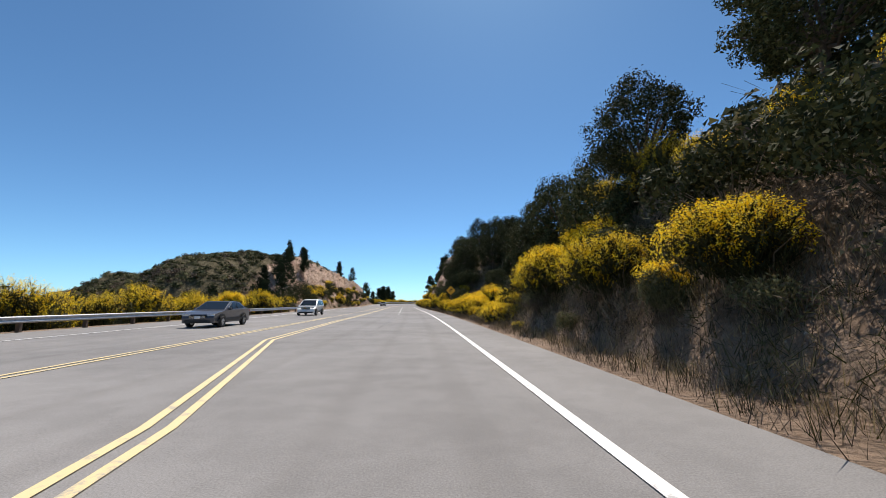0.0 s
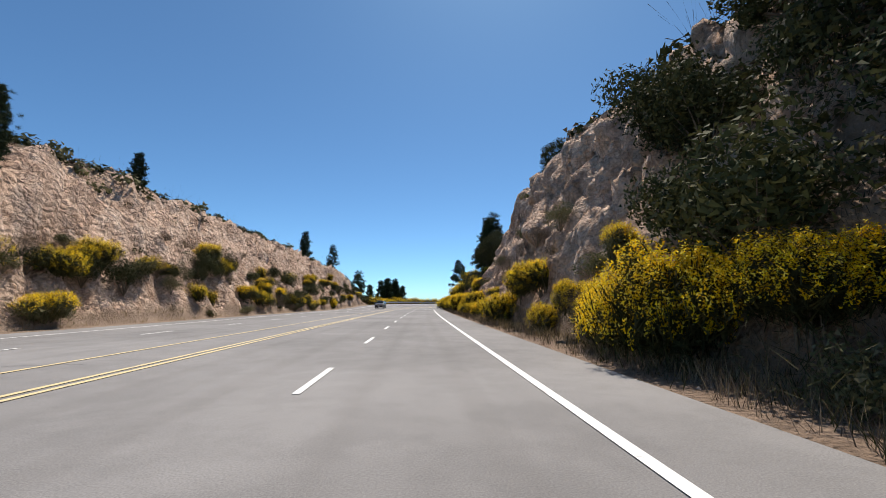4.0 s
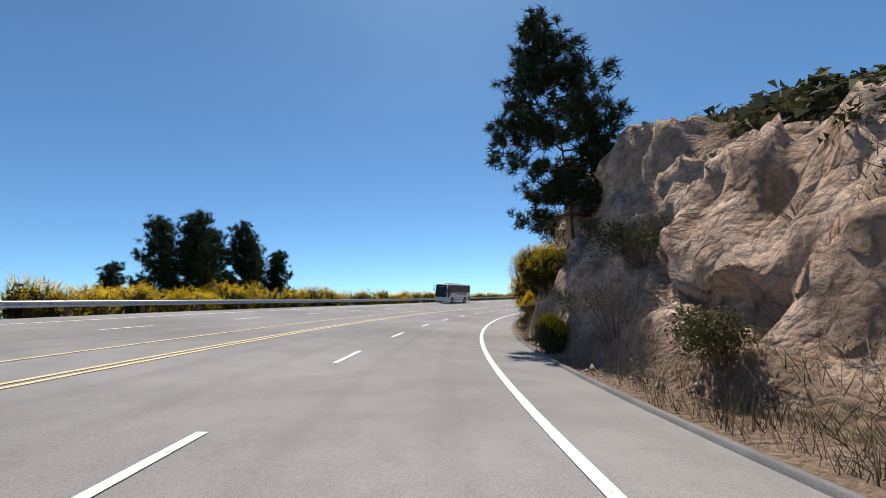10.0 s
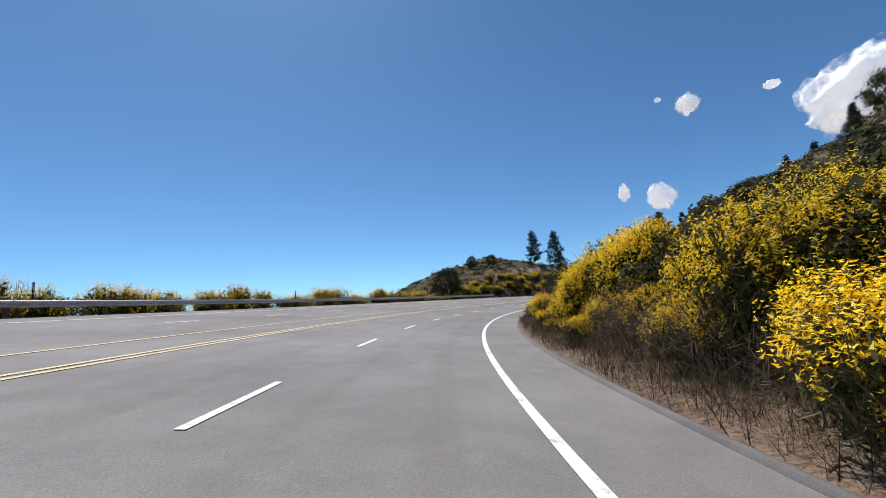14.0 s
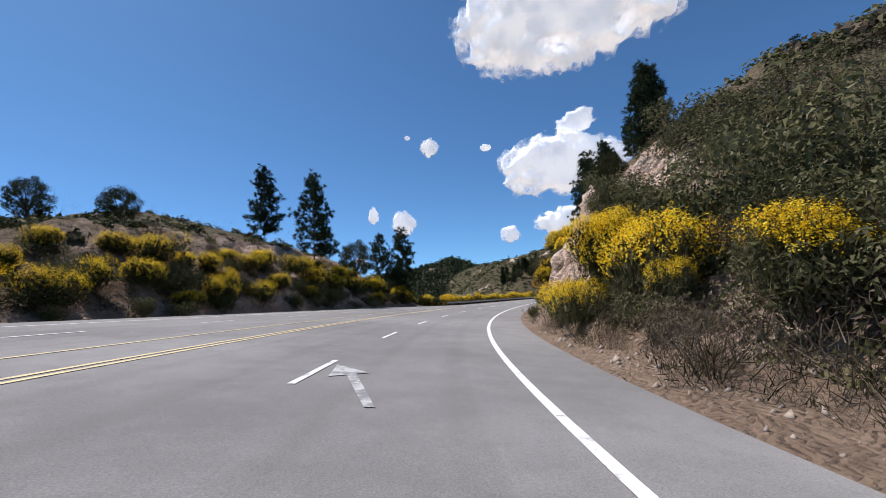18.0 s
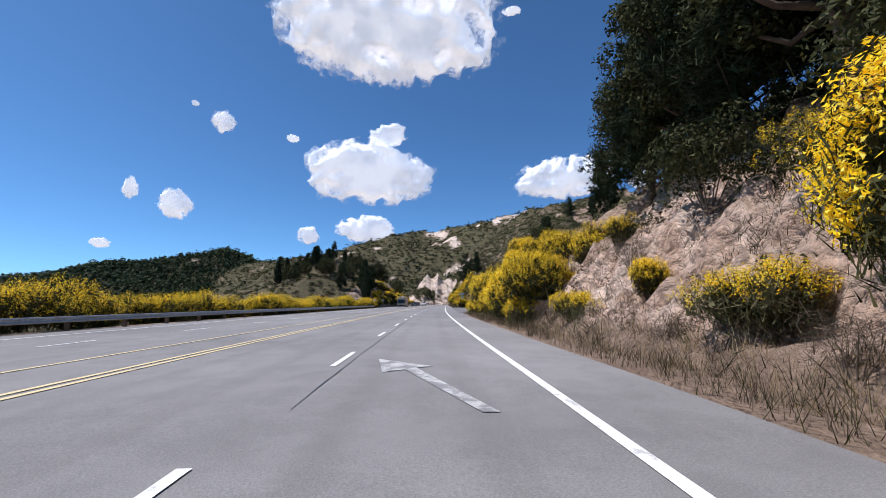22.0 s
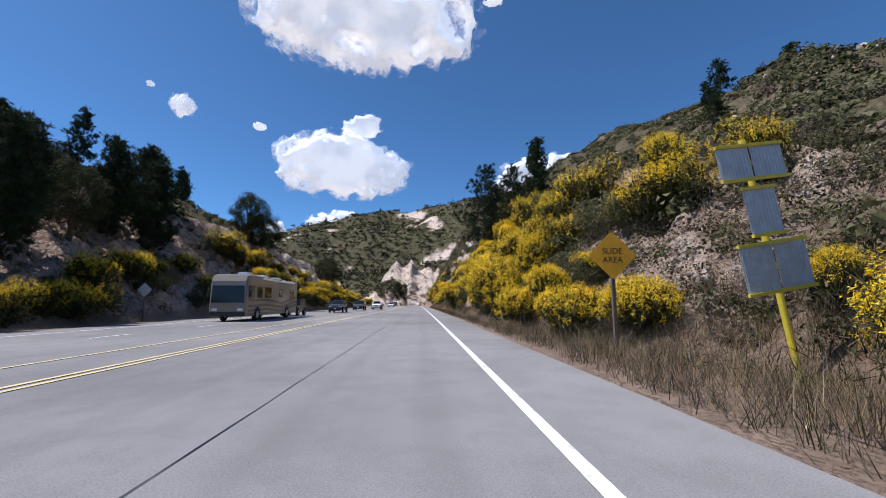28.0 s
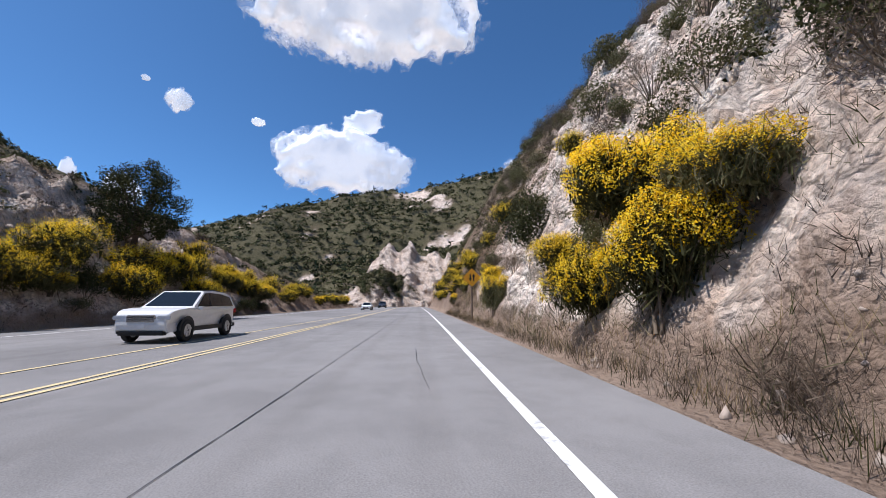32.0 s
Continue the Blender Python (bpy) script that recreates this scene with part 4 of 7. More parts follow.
def rows(s0, s1, gap, protos, lo, hi, d0, d1, side=1):
    """A row of plants along the bank: d0 to d1 metres behind its toe (or outwards from the left edge of the asphalt)."""
    s = s0 + rp.uniform(0, gap)
    while s < s1:
        u = rp.uniform(d0, d1)
        d = float(R_TOE(s)) + u if side > 0 else LEFT_EDGE - 2.0 - u
        if side < 0 or float(into_hill(np.array([s]), np.array([d]))[0]) > -1.2:
            if protos is BROOMS and (s > 605 or u > (2.5 if side > 0 else 0.55)):
                thicket(s, d, rp.uniform(lo, hi))
            elif protos is OAKS_S and u > (4.0 if side > 0 else 2.5):
                x, y, z, _ = settle(s, d, 0.25)
                OAK_THICKET.append((x, y, z, rp.uniform(lo, hi), rp.uniform(0, 6.28), rp.randrange(3)))
            else:
                plant(rp.choice(protos), s, d, rp.uniform(lo, hi) * rp.choice((0.8, 1, 1, 1.15)), rp.uniform(0, 360), 0.25, rp.uniform(0.85, 1.2))
        s += gap * rp.uniform(0.65, 1.35)


# right bank
for s0, s1, gap, kind, lo, hi, d0, d1 in (
        (-2, 30, 3.6, BROOMS, 0.9, 1.3, 1.2, 2.4), (-2, 28, 3.4, BROOMS, 0.9, 1.3, 3.0, 5.0), (-2, 30, 3.0, OAKS_S, 1.0, 1.6, 1.5, 3.4), (0, 30, 3.0, OAKS_S, 1.2, 1.8, 4, 7),
        (23, 38, 1.6, BROOMS, 0.6, 0.85, -1.0, 0.2), (38, 66, 1.6, BROOMS, 0.8, 1.15, -1.0, 0.2), (57, 76, 0.9, OAKS_S, 1.2, 1.7, 8.0, 22.0), (34, 66, 3.0, BROOMS, 0.9, 1.2, 1.2, 3.0), (32, 60, 3.2, OAKS_S, 0.8, 1.3, 3.5, 7.0), (66, 100, 3.4, BROOMS, 0.8, 1.2, -0.2, 0.9), (60, 88, 2.0, OAKS_S, 1.3, 1.9, 5.5, 12.0), (48, 66, 1.8, OAKS_S, 1.0, 1.6, 4.5, 9.0), (58, 86, 1.4, OAKS_S, 1.1, 1.6, 0.8, 3.8), (64, 86, 2.1, OAKS_S, 1.3, 1.8, 3.0, 6.0),
        (108, 122, 2.6, BROOMS, 0.85, 1.15, -0.3, 0.5), (120, 131, 2.2, BROOMS, 0.8, 1.3, -0.4, 1.6), (131, 150, 4.5, BROOMS, 0.8, 1.4, -0.2, 1.6), (124, 150, 6.0, BROOMS, 1.0, 1.4, 2.5, 6.5), (131, 150, 4.2, OAKS_S, 0.9, 1.4, 1.6, 4.0), (124, 168, 3.0, OAKS_S, 1.1, 1.7, 4.5, 9),
        (150, 173, 1.6, BROOMS, 1.0, 1.5, -0.5, 0.8), (150, 174, 1.9, BROOMS, 1.1, 1.5, 2.0, 5.5), (195, 206, 2.0, BROOMS, 0.8, 1.15, 0.4, 1.4), (204, 216, 1.8, BROOMS, 0.8, 1.2, 0.3, 1.2), (217, 228, 1.9, BROOMS, 0.75, 1.1, 1.3, 2.6), (227, 233, 1.8, BROOMS, 0.9, 1.45, -0.3, 0.9), (230, 240, 2.6, DRIES, 0.8, 1.3, -0.4, 1.0), (206, 234, 3.6, BROOMS, 0.8, 1.15, 2.8, 5), (216, 232, 2.4, DRIES, 1.2, 1.7, 1.4, 4.0),
        (206, 240, 3.0, OAKS_S, 1.1, 1.7, 2.5, 7), (232, 252, 4.2, BROOMS, 0.8, 1.35, 0.2, 1.6), (252, 302, 3.3, BROOMS, 0.75, 1.1, 0.1, 1.6), (255, 268, 2.4, BROOMS, 1.2, 1.6, 0.7, 1.9), (236, 304, 6.0, BROOMS, 0.9, 1.4, 2.5, 5), (250, 304, 3.0, SAGES, 1.2, 1.8, 1.0, 4.5), (250, 304, 3.4, OAKS_S, 0.8, 1.2, 1.0, 3.8), (230, 302, 3.2, DRIES, 1.0, 1.7, -0.3, 1.6), (232, 304, 4.2, THIN_BROOMS, 0.7, 1.1, -0.4, 1.0), (236, 310, 2.6, OAKS_S, 0.9, 1.4, 1.4, 7), (302, 318, 5.0, BROOMS, 0.9, 1.4, 0.2, 2.4), (326, 341, 4.0, THIN_BROOMS, 0.9, 1.4, 0.5, 3.0), (300, 341, 1.8, SAGES, 1.1, 1.8, 1.4, 5), (304, 341, 2.0, DRIES, 1.2, 1.9, 1.6, 6), (318, 341, 1.5, OAKS_S, 0.8, 1.3, 1.8, 6), (322, 344, 1.4, SAGES, 1.2, 1.9, 3.5, 10), (304, 341, 4.0, OAKS_S, 0.8, 1.3, 3, 9),
        (346, 358, 4.0, SAGES, 0.5, 0.8, -0.2, 0.4), (357, 372, 1.5, SAGES, 1.0, 1.6, 0.2, 2.6), (358, 368, 5.0, THIN_BROOMS, 0.8, 1.1, 0.6, 2.0), (363, 372, 3.6, DRIES, 0.9, 1.3, 0.6, 2.4), (358, 396, 3.0, DRIES, 1.0, 1.6, 1.0, 4.0), (372, 400, 3.4, OAKS_S, 1.2, 1.8, 3.0, 8.0), (394, 410, 1.5, OAKS_S, 1.1, 1.7, 3.2, 7.5), (368, 396, 1.8, BROOMS, 0.9, 1.35, -0.4, 1.2), (368, 396, 2.6, BROOMS, 1.0, 1.4, 2.4, 5.0), (370, 396, 4.0, OAKS_S, 1.0, 1.5, 2.0, 6.0),
        (396, 412, 4.0, BROOMS, 0.55, 0.85, 0.6, 4.0), (411, 439, 1.5, BROOMS, 1.0, 1.5, 0.0, 1.3), (411, 440, 1.7, BROOMS, 0.95, 1.3, 2.4, 5.5), (440, 455, 2.6, BROOMS, 0.6, 0.9, 0.5, 3.5), (440, 454, 2.5, SAGES, 0.9, 1.4, 4, 9),
        (509, 518, 2.0, BROOMS, 0.9, 1.35, -0.2, 1.5), (518, 535, 1.8, BROOMS, 1.2, 1.6, 0.2, 2.4), (512, 532, 2.0, OAKS_S, 0.9, 1.4, 1.5, 8.0), (512, 534, 1.8, SAGES, 1.1, 1.7, 1.5, 8.0), (543, 556, 1.5, BROOMS, 0.8, 1.2, 0.5, 2.4), (545, 560, 1.7, BROOMS, 1.0, 1.4, 2.8, 6.0), (511, 536, 2.0, BROOMS, 1.2, 1.6, 2.8, 8), (560, 568, 1.9, BROOMS, 1.0, 1.5, 0.4, 2.2), (550, 562, 2.2, OAKS_S, 0.9, 1.4, 1.0, 3.5), (534, 550, 1.7, DRIES, 1.1, 1.8, 0.0, 4.0), (538, 548, 2.4, OAKS_S, 0.8, 1.1, 0.4, 1.8), (540, 556, 3.6, OAKS_S, 0.8, 1.2, 2.6, 6.0), (545, 562, 2.4, SAGES, 1.0, 1.6, 0.2, 2.0), (548, 575, 3.0, DRIES, 1.0, 1.5, 0.6, 5.0), (556, 610, 3.0, OAKS_S, 0.7, 1.2, 1.5, 12.0), (536, 562, 2.6, BROOMS, 1.1, 1.5, 5.5, 9.0), (536, 560, 3.4, OAKS_S, 0.9, 1.4, 3, 8), (540, 620, 2.6, SAGES, 0.9, 1.5, 3, 13), (552, 640, 1.7, DRIES, 1.1, 1.8, 6, 15), (552, 640, 2.0, OAKS_S, 0.8, 1.3, 7, 17), (552, 640, 2.2, SAGES, 1.0, 1.6, 6, 16), (540, 620, 3.0, DRIES, 1.0, 1.6, 2, 13),
        (556, 610, 7.0, BROOMS, 0.8, 1.3, 0.6, 6.0), (556, 620, 3.6, SAGES, 0.8, 1.5, 0.8, 8.0), (556, 620, 4.5, OAKS_S, 0.6, 1.1, 2, 9), (612, 680, 4.0, BROOMS, 0.9, 1.3, 0, 3.0)):
    rows(s0, s1, gap, kind, lo, hi, d0, d1)
for s, d, k in ((499.5, 4.2, 1.35), (501, 5.5, 1.2), (499, 9, 0.95), (499, 16, 0.8), (499.5, 27, 0.7), (499.5, 37, 1.0), (500, 40, 1.1), (575.8, 3.3, 1.2), (577.8, 4.2, 1.45), (579.2, 3.4, 1.1), (582, 3.7, 0.75), (595, 3.6, 0.9), (558, 5.2, 1.3), (560, 5.8, 1.4), (555, 6.8, 1.3), (551, 8.5, 1.4), (547, 7.4, 1.3), (543, 9.2, 1.4), (541, 8.2, 1.4), (539, 10, 1.3), (433.5, 7.6, 1.5), (435.5, 9.0, 1.7), (436.5, 7.2, 1.3), (438, 8.6, 1.6), (362, 5.8, 1.0), (357.5, 4.2, 0.9), (360, 4.6, 1.0), (334.5, 4.8, 1.45), (336.5, 6.0, 1.2), (366.5, 5.6, 1.75), (368, 6.5, 1.6)):
    plant(rp.choice(BROOMS[:3]), s, d, k, rp.uniform(0, 360), 0.2)
rows(-2, 204, 3.4, DRIES, 0.7, 1.2, -0.2, 2.2)
rows(230, 440, 3.4, DRIES, 0.7, 1.2, -0.2, 2.2)
rows(-2, 204, 4.0, SAGES, 0.6, 1.1, -0.1, 2.5)
rows(230, 330, 4.0, SAGES, 0.6, 1.1, -0.1, 2.5)
rows(500, 620, 3.6, DRIES, 0.6, 1.1, -0.3, 3.0)
rows(-2, 440, 9.0, THIN_BROOMS, 0.5, 0.9, -0.2, 1.5)
rows(500, 620, 8.0, THIN_BROOMS, 0.6, 1.0, 0, 3)
# left bank and the verge behind the guard rail
for s0, s1, gap, kind, lo, hi, d0, d1 in (
        (-20, 70, 2.6, BROOMS, 1.2, 1.8, 0.4, 2.0), (62, 92, 1.9, OAKS_S, 1.3, 2.0, 0.8, 8.0), (68, 96, 2.4, PINES[1:3], 0.42, 0.7, 1.0, 7.0), (84, 172, 4.0, BROOMS, 0.8, 1.3, 0.2, 3.5), (84, 180, 3.0, OAKS_S, 0.7, 1.1, 0.6, 2.5), (84, 180, 3.2, DRIES, 0.8, 1.4, 0.4, 4.0), (84, 180, 6.0, THIN_BROOMS, 0.9, 1.4, 0.3, 3.0), (84, 180, 4.2, OAKS_S, 0.9, 1.5, 0.4, 6), (84, 182, 3.6, OAKS_S, 1.0, 1.6, 6.5, 12), (84, 184, 5, SAGES, 0.8, 1.3, 0, 3),
        (186, 332, 3.0, BROOMS, 1.35, 1.85, 1.1, 1.9), (181, 197, 2.2, OAKS_S, 1.0, 1.5, 1.2, 5.0), (188, 330, 9, SAGES, 0.8, 1.2, 0.6, 1.6), (332, 394, 2.6, BROOMS, 1.0, 1.5, 0.4, 4.0), (336, 390, 3.0, OAKS_S, 1.2, 1.8, 3.0, 10.0), (333, 393, 1.9, OAKS_S, 0.8, 1.2, 0.2, 4.0), (336, 382, 1.1, OAKS_S, 1.3, 2.0, 4.5, 15.0), (334, 384, 1.6, OAKS_S, 1.0, 1.5, 2.6, 7.0), (334, 392, 2.4, BROOMS, 1.0, 1.5, 2.0, 6.0), (333, 393, 2.2, SAGES, 0.9, 1.5, 0.0, 5.0), (394, 508, 2.1, BROOMS, 1.35, 1.8, 0.4, 1.6),
        (506, 528, 2.4, BROOMS, 1.0, 1.4, 0.4, 3.0), (528, 548, 2.8, BROOMS, 1.1, 1.6, 0.4, 4.5), (548, 625, 2.7, BROOMS, 1.2, 1.8, 0.8, 5.0), (528, 625, 3.6, OAKS_S, 1.1, 1.7, 4.0, 9.0), (512, 625, 5.0, OAKS_S, 0.8, 1.2, 0.3, 2.0), (520, 625, 4.0, SAGES, 0.9, 1.4, 0.2, 3.0), (540, 625, 5.0, THIN_BROOMS, 1.0, 1.5, 0.3, 3.0), (625, 700, 6, BROOMS, 1.2, 1.6, 0.5, 3.0)):
    rows(s0, s1, gap, kind, lo, hi, d0, d1, -1)

for label, which, mat in (("thicket_foliage", 0, BROOM_GREEN), ("thicket_bloom", 1, PETAL)):
    vs, fs, base = [], [], 0
    for x, y, z, k, turn, kind in THICKET:
        v, f = FAR_BROOMS[kind][which]
        c, sn = math.cos(turn) * k, math.sin(turn) * k
        vs.append(np.stack([v[:, 0] * c - v[:, 1] * sn + x, v[:, 0] * sn + v[:, 1] * c + y, v[:, 2] * k + z], -1))
        fs.append(f + base)
        base += len(v)
    tagged(new(label, mesh_from(label, np.concatenate(vs), np.concatenate(fs), mat)), kind="stuff")

vs, fs, base = [], [], 0
for x, y, z, k, turn, kind in OAK_THICKET:
    me = OAKS_S[kind].children[0].data
    v = np.empty(len(me.vertices) * 3, np.float32)
    me.vertices.foreach_get("co", v)
    v = v.reshape(-1, 3)[: len(v) // 9 * 3]
    c, sn = math.cos(turn) * k, math.sin(turn) * k
    vs.append(np.stack([v[:, 0] * c - v[:, 1] * sn + x, v[:, 0] * sn + v[:, 1] * c + y, v[:, 2] * k + z], -1))
    fs.append(np.arange(len(v)).reshape(-1, 3) + base)
    base += len(v)
tagged(new("oak_thicket", mesh_from("oak_thicket", np.concatenate(vs), np.concatenate(fs), OAK_LEAF)), kind="stuff")

# single trees: (kind, station, offset, size)
for proto, s, d, k in ((TREES[0], 17, 8.5, 0.8), (TREES[1], 22, 9.5, 0.75), (TREES[0], 25, 6.6, 0.85), (TREES[1], 22, 6.8, 0.8), (TREES[0], 28, 9.5, 0.7), (TREES[1], 140, 10.5, 0.9), (TREES[0], 135, 11.5, 0.8), (TREES[0], 146, 10, 0.8), (TREES[1], 10, 10, 0.8), (TREES[0], 3, 9, 0.8), (TREES[1], 13, 13, 0.8),
                       (TREES[0], 71, 8, 0.85), (TREES[1], 76, 9, 0.9), (TREES[0], 80, 8.5, 0.9), (TREES[1], 68, 12, 0.9), (TREES[0], 74, 14, 0.95), (TREES[1], 64, 15, 0.75), (TREES[0], 66, 20, 0.85), (TREES[0], 71, 18, 0.9), (TREES[1], 61, 11, 0.6), (TREES[0], 84, 13, 0.9), (TREES[1], 77, 19, 1.0), (TREES[0], 88, 20, 0.9), (TREES[1], 96, 22, 0.9), (TREES[1], 104, 18, 0.8), 
                       (PINES[2], 82, 17, 0.7), (PINES[1], 118, 13, 0.8), (TREES[0], 110, 12, 0.6), (PINES[0], 130, 14, 0.95), (PINES[2], 136, 15, 0.6), (TREES[1], 150, 10, 0.9), (TREES[0], 146, 12, 0.9),
                       (PINES[2], 156, 11.5, 1.25), (PINES[2], 151, 11.0, 1.2), (PINES[1], 153, 12.5, 1.3), (DENSE_PINE, 196, 4.4, 1.15), (TREES[1], 217, 10, 0.8), (TREES[0], 224, 11, 0.7),
                       (PINES[1], 346, 11, 0.7), (PINES[2], 348.5, 12, 0.75), (TREES[0], 520, 34, 0.8), (TREES[1], 517, 36, 0.75), (TREES[0], 503, 44, 0.8), (TREES[1], 505, 47, 0.7), (TREES[1], 349.5, 9.0, 0.42), (PINES[2], 352.5, 9.4, 0.5), (PINES[1], 354.5, 9.6, 0.5), (PINES[1], 360, 13, 0.5), (PINES[2], 363, 15, 0.55), (PINES[1], 366, 12, 0.5), (PINES[1], 380, 9.5, 1.3), (PINES[0], 386, 9, 1.45), (PINES[1], 391, 10, 1.4), (PINES[0], 396, 11, 1.3), (TREES[1], 397.5, 9.5, 1.2), (TREES[0], 400, 9, 1.3), (PINES[2], 403, 8.8, 1.4), (TREES[1], 406, 9.5, 1.3), (PINES[1], 409, 9.5, 1.3), (TREES[0], 412, 10.5, 1.1), (PINES[1], 402, 12.5, 1.1), (TREES[1], 439, 11.5, 0.6), (PINES[2], 457.8, 14.4, 1.1), (PINES[2], 428, 15, 0.75), (PINES[2], 443.5, 13.5, 0.75),
                       (TREES[0], 447, 17, 0.8), (PINES[2], 449, 20, 0.9), (TREES[1], 443, 22, 0.7), (PINES[0], 545, 10, 1.0), (PINES[1], 549, 8.5, 1.0), (PINES[3], 553.5, 7.5, 1.6), (PINES[2], 541, 12, 0.9),
                       (SAGES[1], 547, 4.8, 1.5), (SAGES[0], 543, 5.2, 1.3), (OAKS_S[0], 545, 6.4, 1.2), (DRIES[1], 541, 5.2, 1.4), (DRIES[0], 538.5, 5.8, 1.4), (OAKS_S[1], 549.5, 6.6, 1.3), (PINES[1], 189.5, -26.5, 1.45), (PINES[1], 191.5, -30, 1.2), (PINES[2], 194, -25, 0.9), (PINES[1], 176.5, -28.6, 0.9), (PINES[2], 165, -31, 0.8), (PINES[2], 112, -31, 0.5), (PINES[1], 96, -30, 0.5),
                       (PINES[2], 203, -27, 0.75), (PINES[2], 207, -28, 1.2), (PINES[2], 209.5, -27, 1.3), (PINES[2], 212, -28, 1.2), (PINES[2], 214.5, -27, 1.3), (PINES[2], 217, -28.5, 1.25), (PINES[2], 219.5, -27, 1.1), (SAGES[0], 204, -30, 1.0),
                       (TREES[1], 325, -25.9, 1.25), (PINES[1], 368, -28.4, 1.5), (PINES[1], 365, -34, 1.25), (TREES[0], 374.5, -26.3, 0.95), (PINES[1], 384.5, -24.2, 1.45), (PINES[0], 381, -26.5, 1.1), (PINES[1], 388, -27, 1.0), (TREES[1], 350, -35, 0.6), (TREES[0], 346, -38, 0.55),
                       (PINES[2], 517, -25, 0.8), (PINES[2], 522, -26, 1.05), (PINES[2], 525, -28, 0.95), (PINES[2], 534, -29, 1.05), (PINES[2], 537, -27, 1.1), (PINES[2], 540, -30, 1.0), (TREES[0], 529, -28, 0.8), (TREES[1], 565, -27.5, 1.1), (TREES[0], 563, -29, 1.05), (TREES[0], 603, -25, 1.15)):
    plant(proto, s, d, k, rp.uniform(0, 360), 0.3, rp.uniform(0.95, 1.05))
for s, d, k in ((566, 56, 1.15), (572, 58, 0.8), (558, 63, 1.05), (541, 74, 1.1), (536, 30, 0.5)):
    plant(rp.choice(PINES[:3]), s, d, k, rp.uniform(0, 360), 0.3)
for k in range(24):   # trees on the outer hill beyond the rail
    plant(rp.choice(PINES[1:3] + TREES), rp.uniform(512, 575), rp.uniform(-62, -31), rp.uniform(0.7, 1.1), rp.uniform(0, 360), 0.3)
for k in range(26):   # trees on the inner hill above the curve
    plant(rp.choice(PINES[1:3] + TREES), rp.uniform(280, 420), rp.uniform(24, 70), rp.uniform(0.5, 0.9), rp.uniform(0, 360), 0.3)
for proto in PROTOS:
    for o in (*proto.children_recursive, proto):
        bpy.data.objects.remove(o)


# ---- scrub, grass and stones that nobody could count ----
def clump_field(name, xyz, sizes, mat, seed, leaves=14, flat=0.75, leaf=1.0):
    """Many small bushes as one mesh of leaf quads."""
    r = np.random.default_rng(seed)
    n = len(xyz)
    j = np.repeat(np.arange(n), leaves)
    d = unit(r, n * leaves)
    d[:, 2] = np.abs(d[:, 2])
    c = xyz[j] + d * sizes[j][:, None] * np.array([1, 1, flat]) * r.uniform(0.35, 1, (n * leaves, 1))
    v, f = quads(c, d + unit(r, n * leaves) * 0.6, unit(r, n * leaves), sizes[j] * r.uniform(0.22, 0.4, n * leaves) * leaf, sizes[j] * r.uniform(0.3, 0.5, n * leaves) * leaf)
    return tagged(new(name, mesh_from(name, v, f, mat)), kind="stuff")


def on_land(r, n, s0, s1, d0, d1, fn):
    s, d = r.uniform(s0, s1, n), r.uniform(d0, d1, n)
    z, rock, sand, flat = fn(s, d)
    x, y, _ = road_xy(s, d)
    return np.stack([x, y, z - 0.1], -1), rock, flat


rg = np.random.default_rng(77)
for label, mat, n, seed in (("scrub", SAGE_LEAF, 6500, 1), ("dark_scrub", OAK_LEAF, 6200, 2), ("dry_scrub", DRY_LEAF, 2000, 3)):
    sets = []
    for s0, s1, d0, d1, share, fn in ((215, 348, 18, 90, 0.75, land_right), (499, 660, 20, 92, 0.5, land_right), (660, 860, 6, 92, 0.3, land_right), (345, 452, 14, 40, 0.1, land_right), (-20, 215, 8, 40, 0.35, land_right), (60, 185, -70, -27, 0.3, land_left), (330, 395, -60, -24, 0.05, land_left), (506, 860, -80, -24, 0.4, land_left)):
        p, rock, flat = on_land(rg, int(n * share), s0, s1, d0, d1, fn)
        sets.append(p[(flat < 0.1) & (rg.uniform(0, 1, len(p)) > rock * 0.9)])
    xyz = np.concatenate(sets)
    clump_field(label, xyz, rg.uniform(0.5, 1.25, len(xyz)), mat, seed, 44, 0.85, 0.5)
for label, mat, n, lo, hi in (("chaparral", SAGE_LEAF, 950, 0.7, 1.5), ("brown_chaparral", DRY_LEAF, 600, 0.6, 1.3), ("dark_chaparral", OAK_LEAF, 420, 0.8, 2.0)):
    p, rock, flat = on_land(rg, n * 2, 497, 640, 9, 92, land_right)
    p = p[(flat < 0.1) & (rg.uniform(0, 1, len(p)) > rock * 0.9)][:n]
    clump_field(label, p, rg.uniform(lo, hi, len(p)), mat, 160, 75, 0.8, 0.3)
strips = ((215, 348, 7, 24, 2.2, land_right), (499, 640, 6, 22, 0.7, land_right), (-4, 84, 4.5, 12, 0.16, land_right), (120, 184, 4.2, 12, 0.16, land_right), (196, 342, 4.0, 12, 0.9, land_right), (318, 342, 4.2, 14, 0.5, land_right), (506, 536, 5.5, 18, 0.35, land_right), (360, 452, 4.2, 12, 0.18, land_right), (500, 620, 4.2, 16, 0.35, land_right), (70, 184, -30, -21.8, 0.12, land_left), (330, 394, -30, -22, 0.1, land_left), (506, 620, -30, -22, 0.2, land_left))
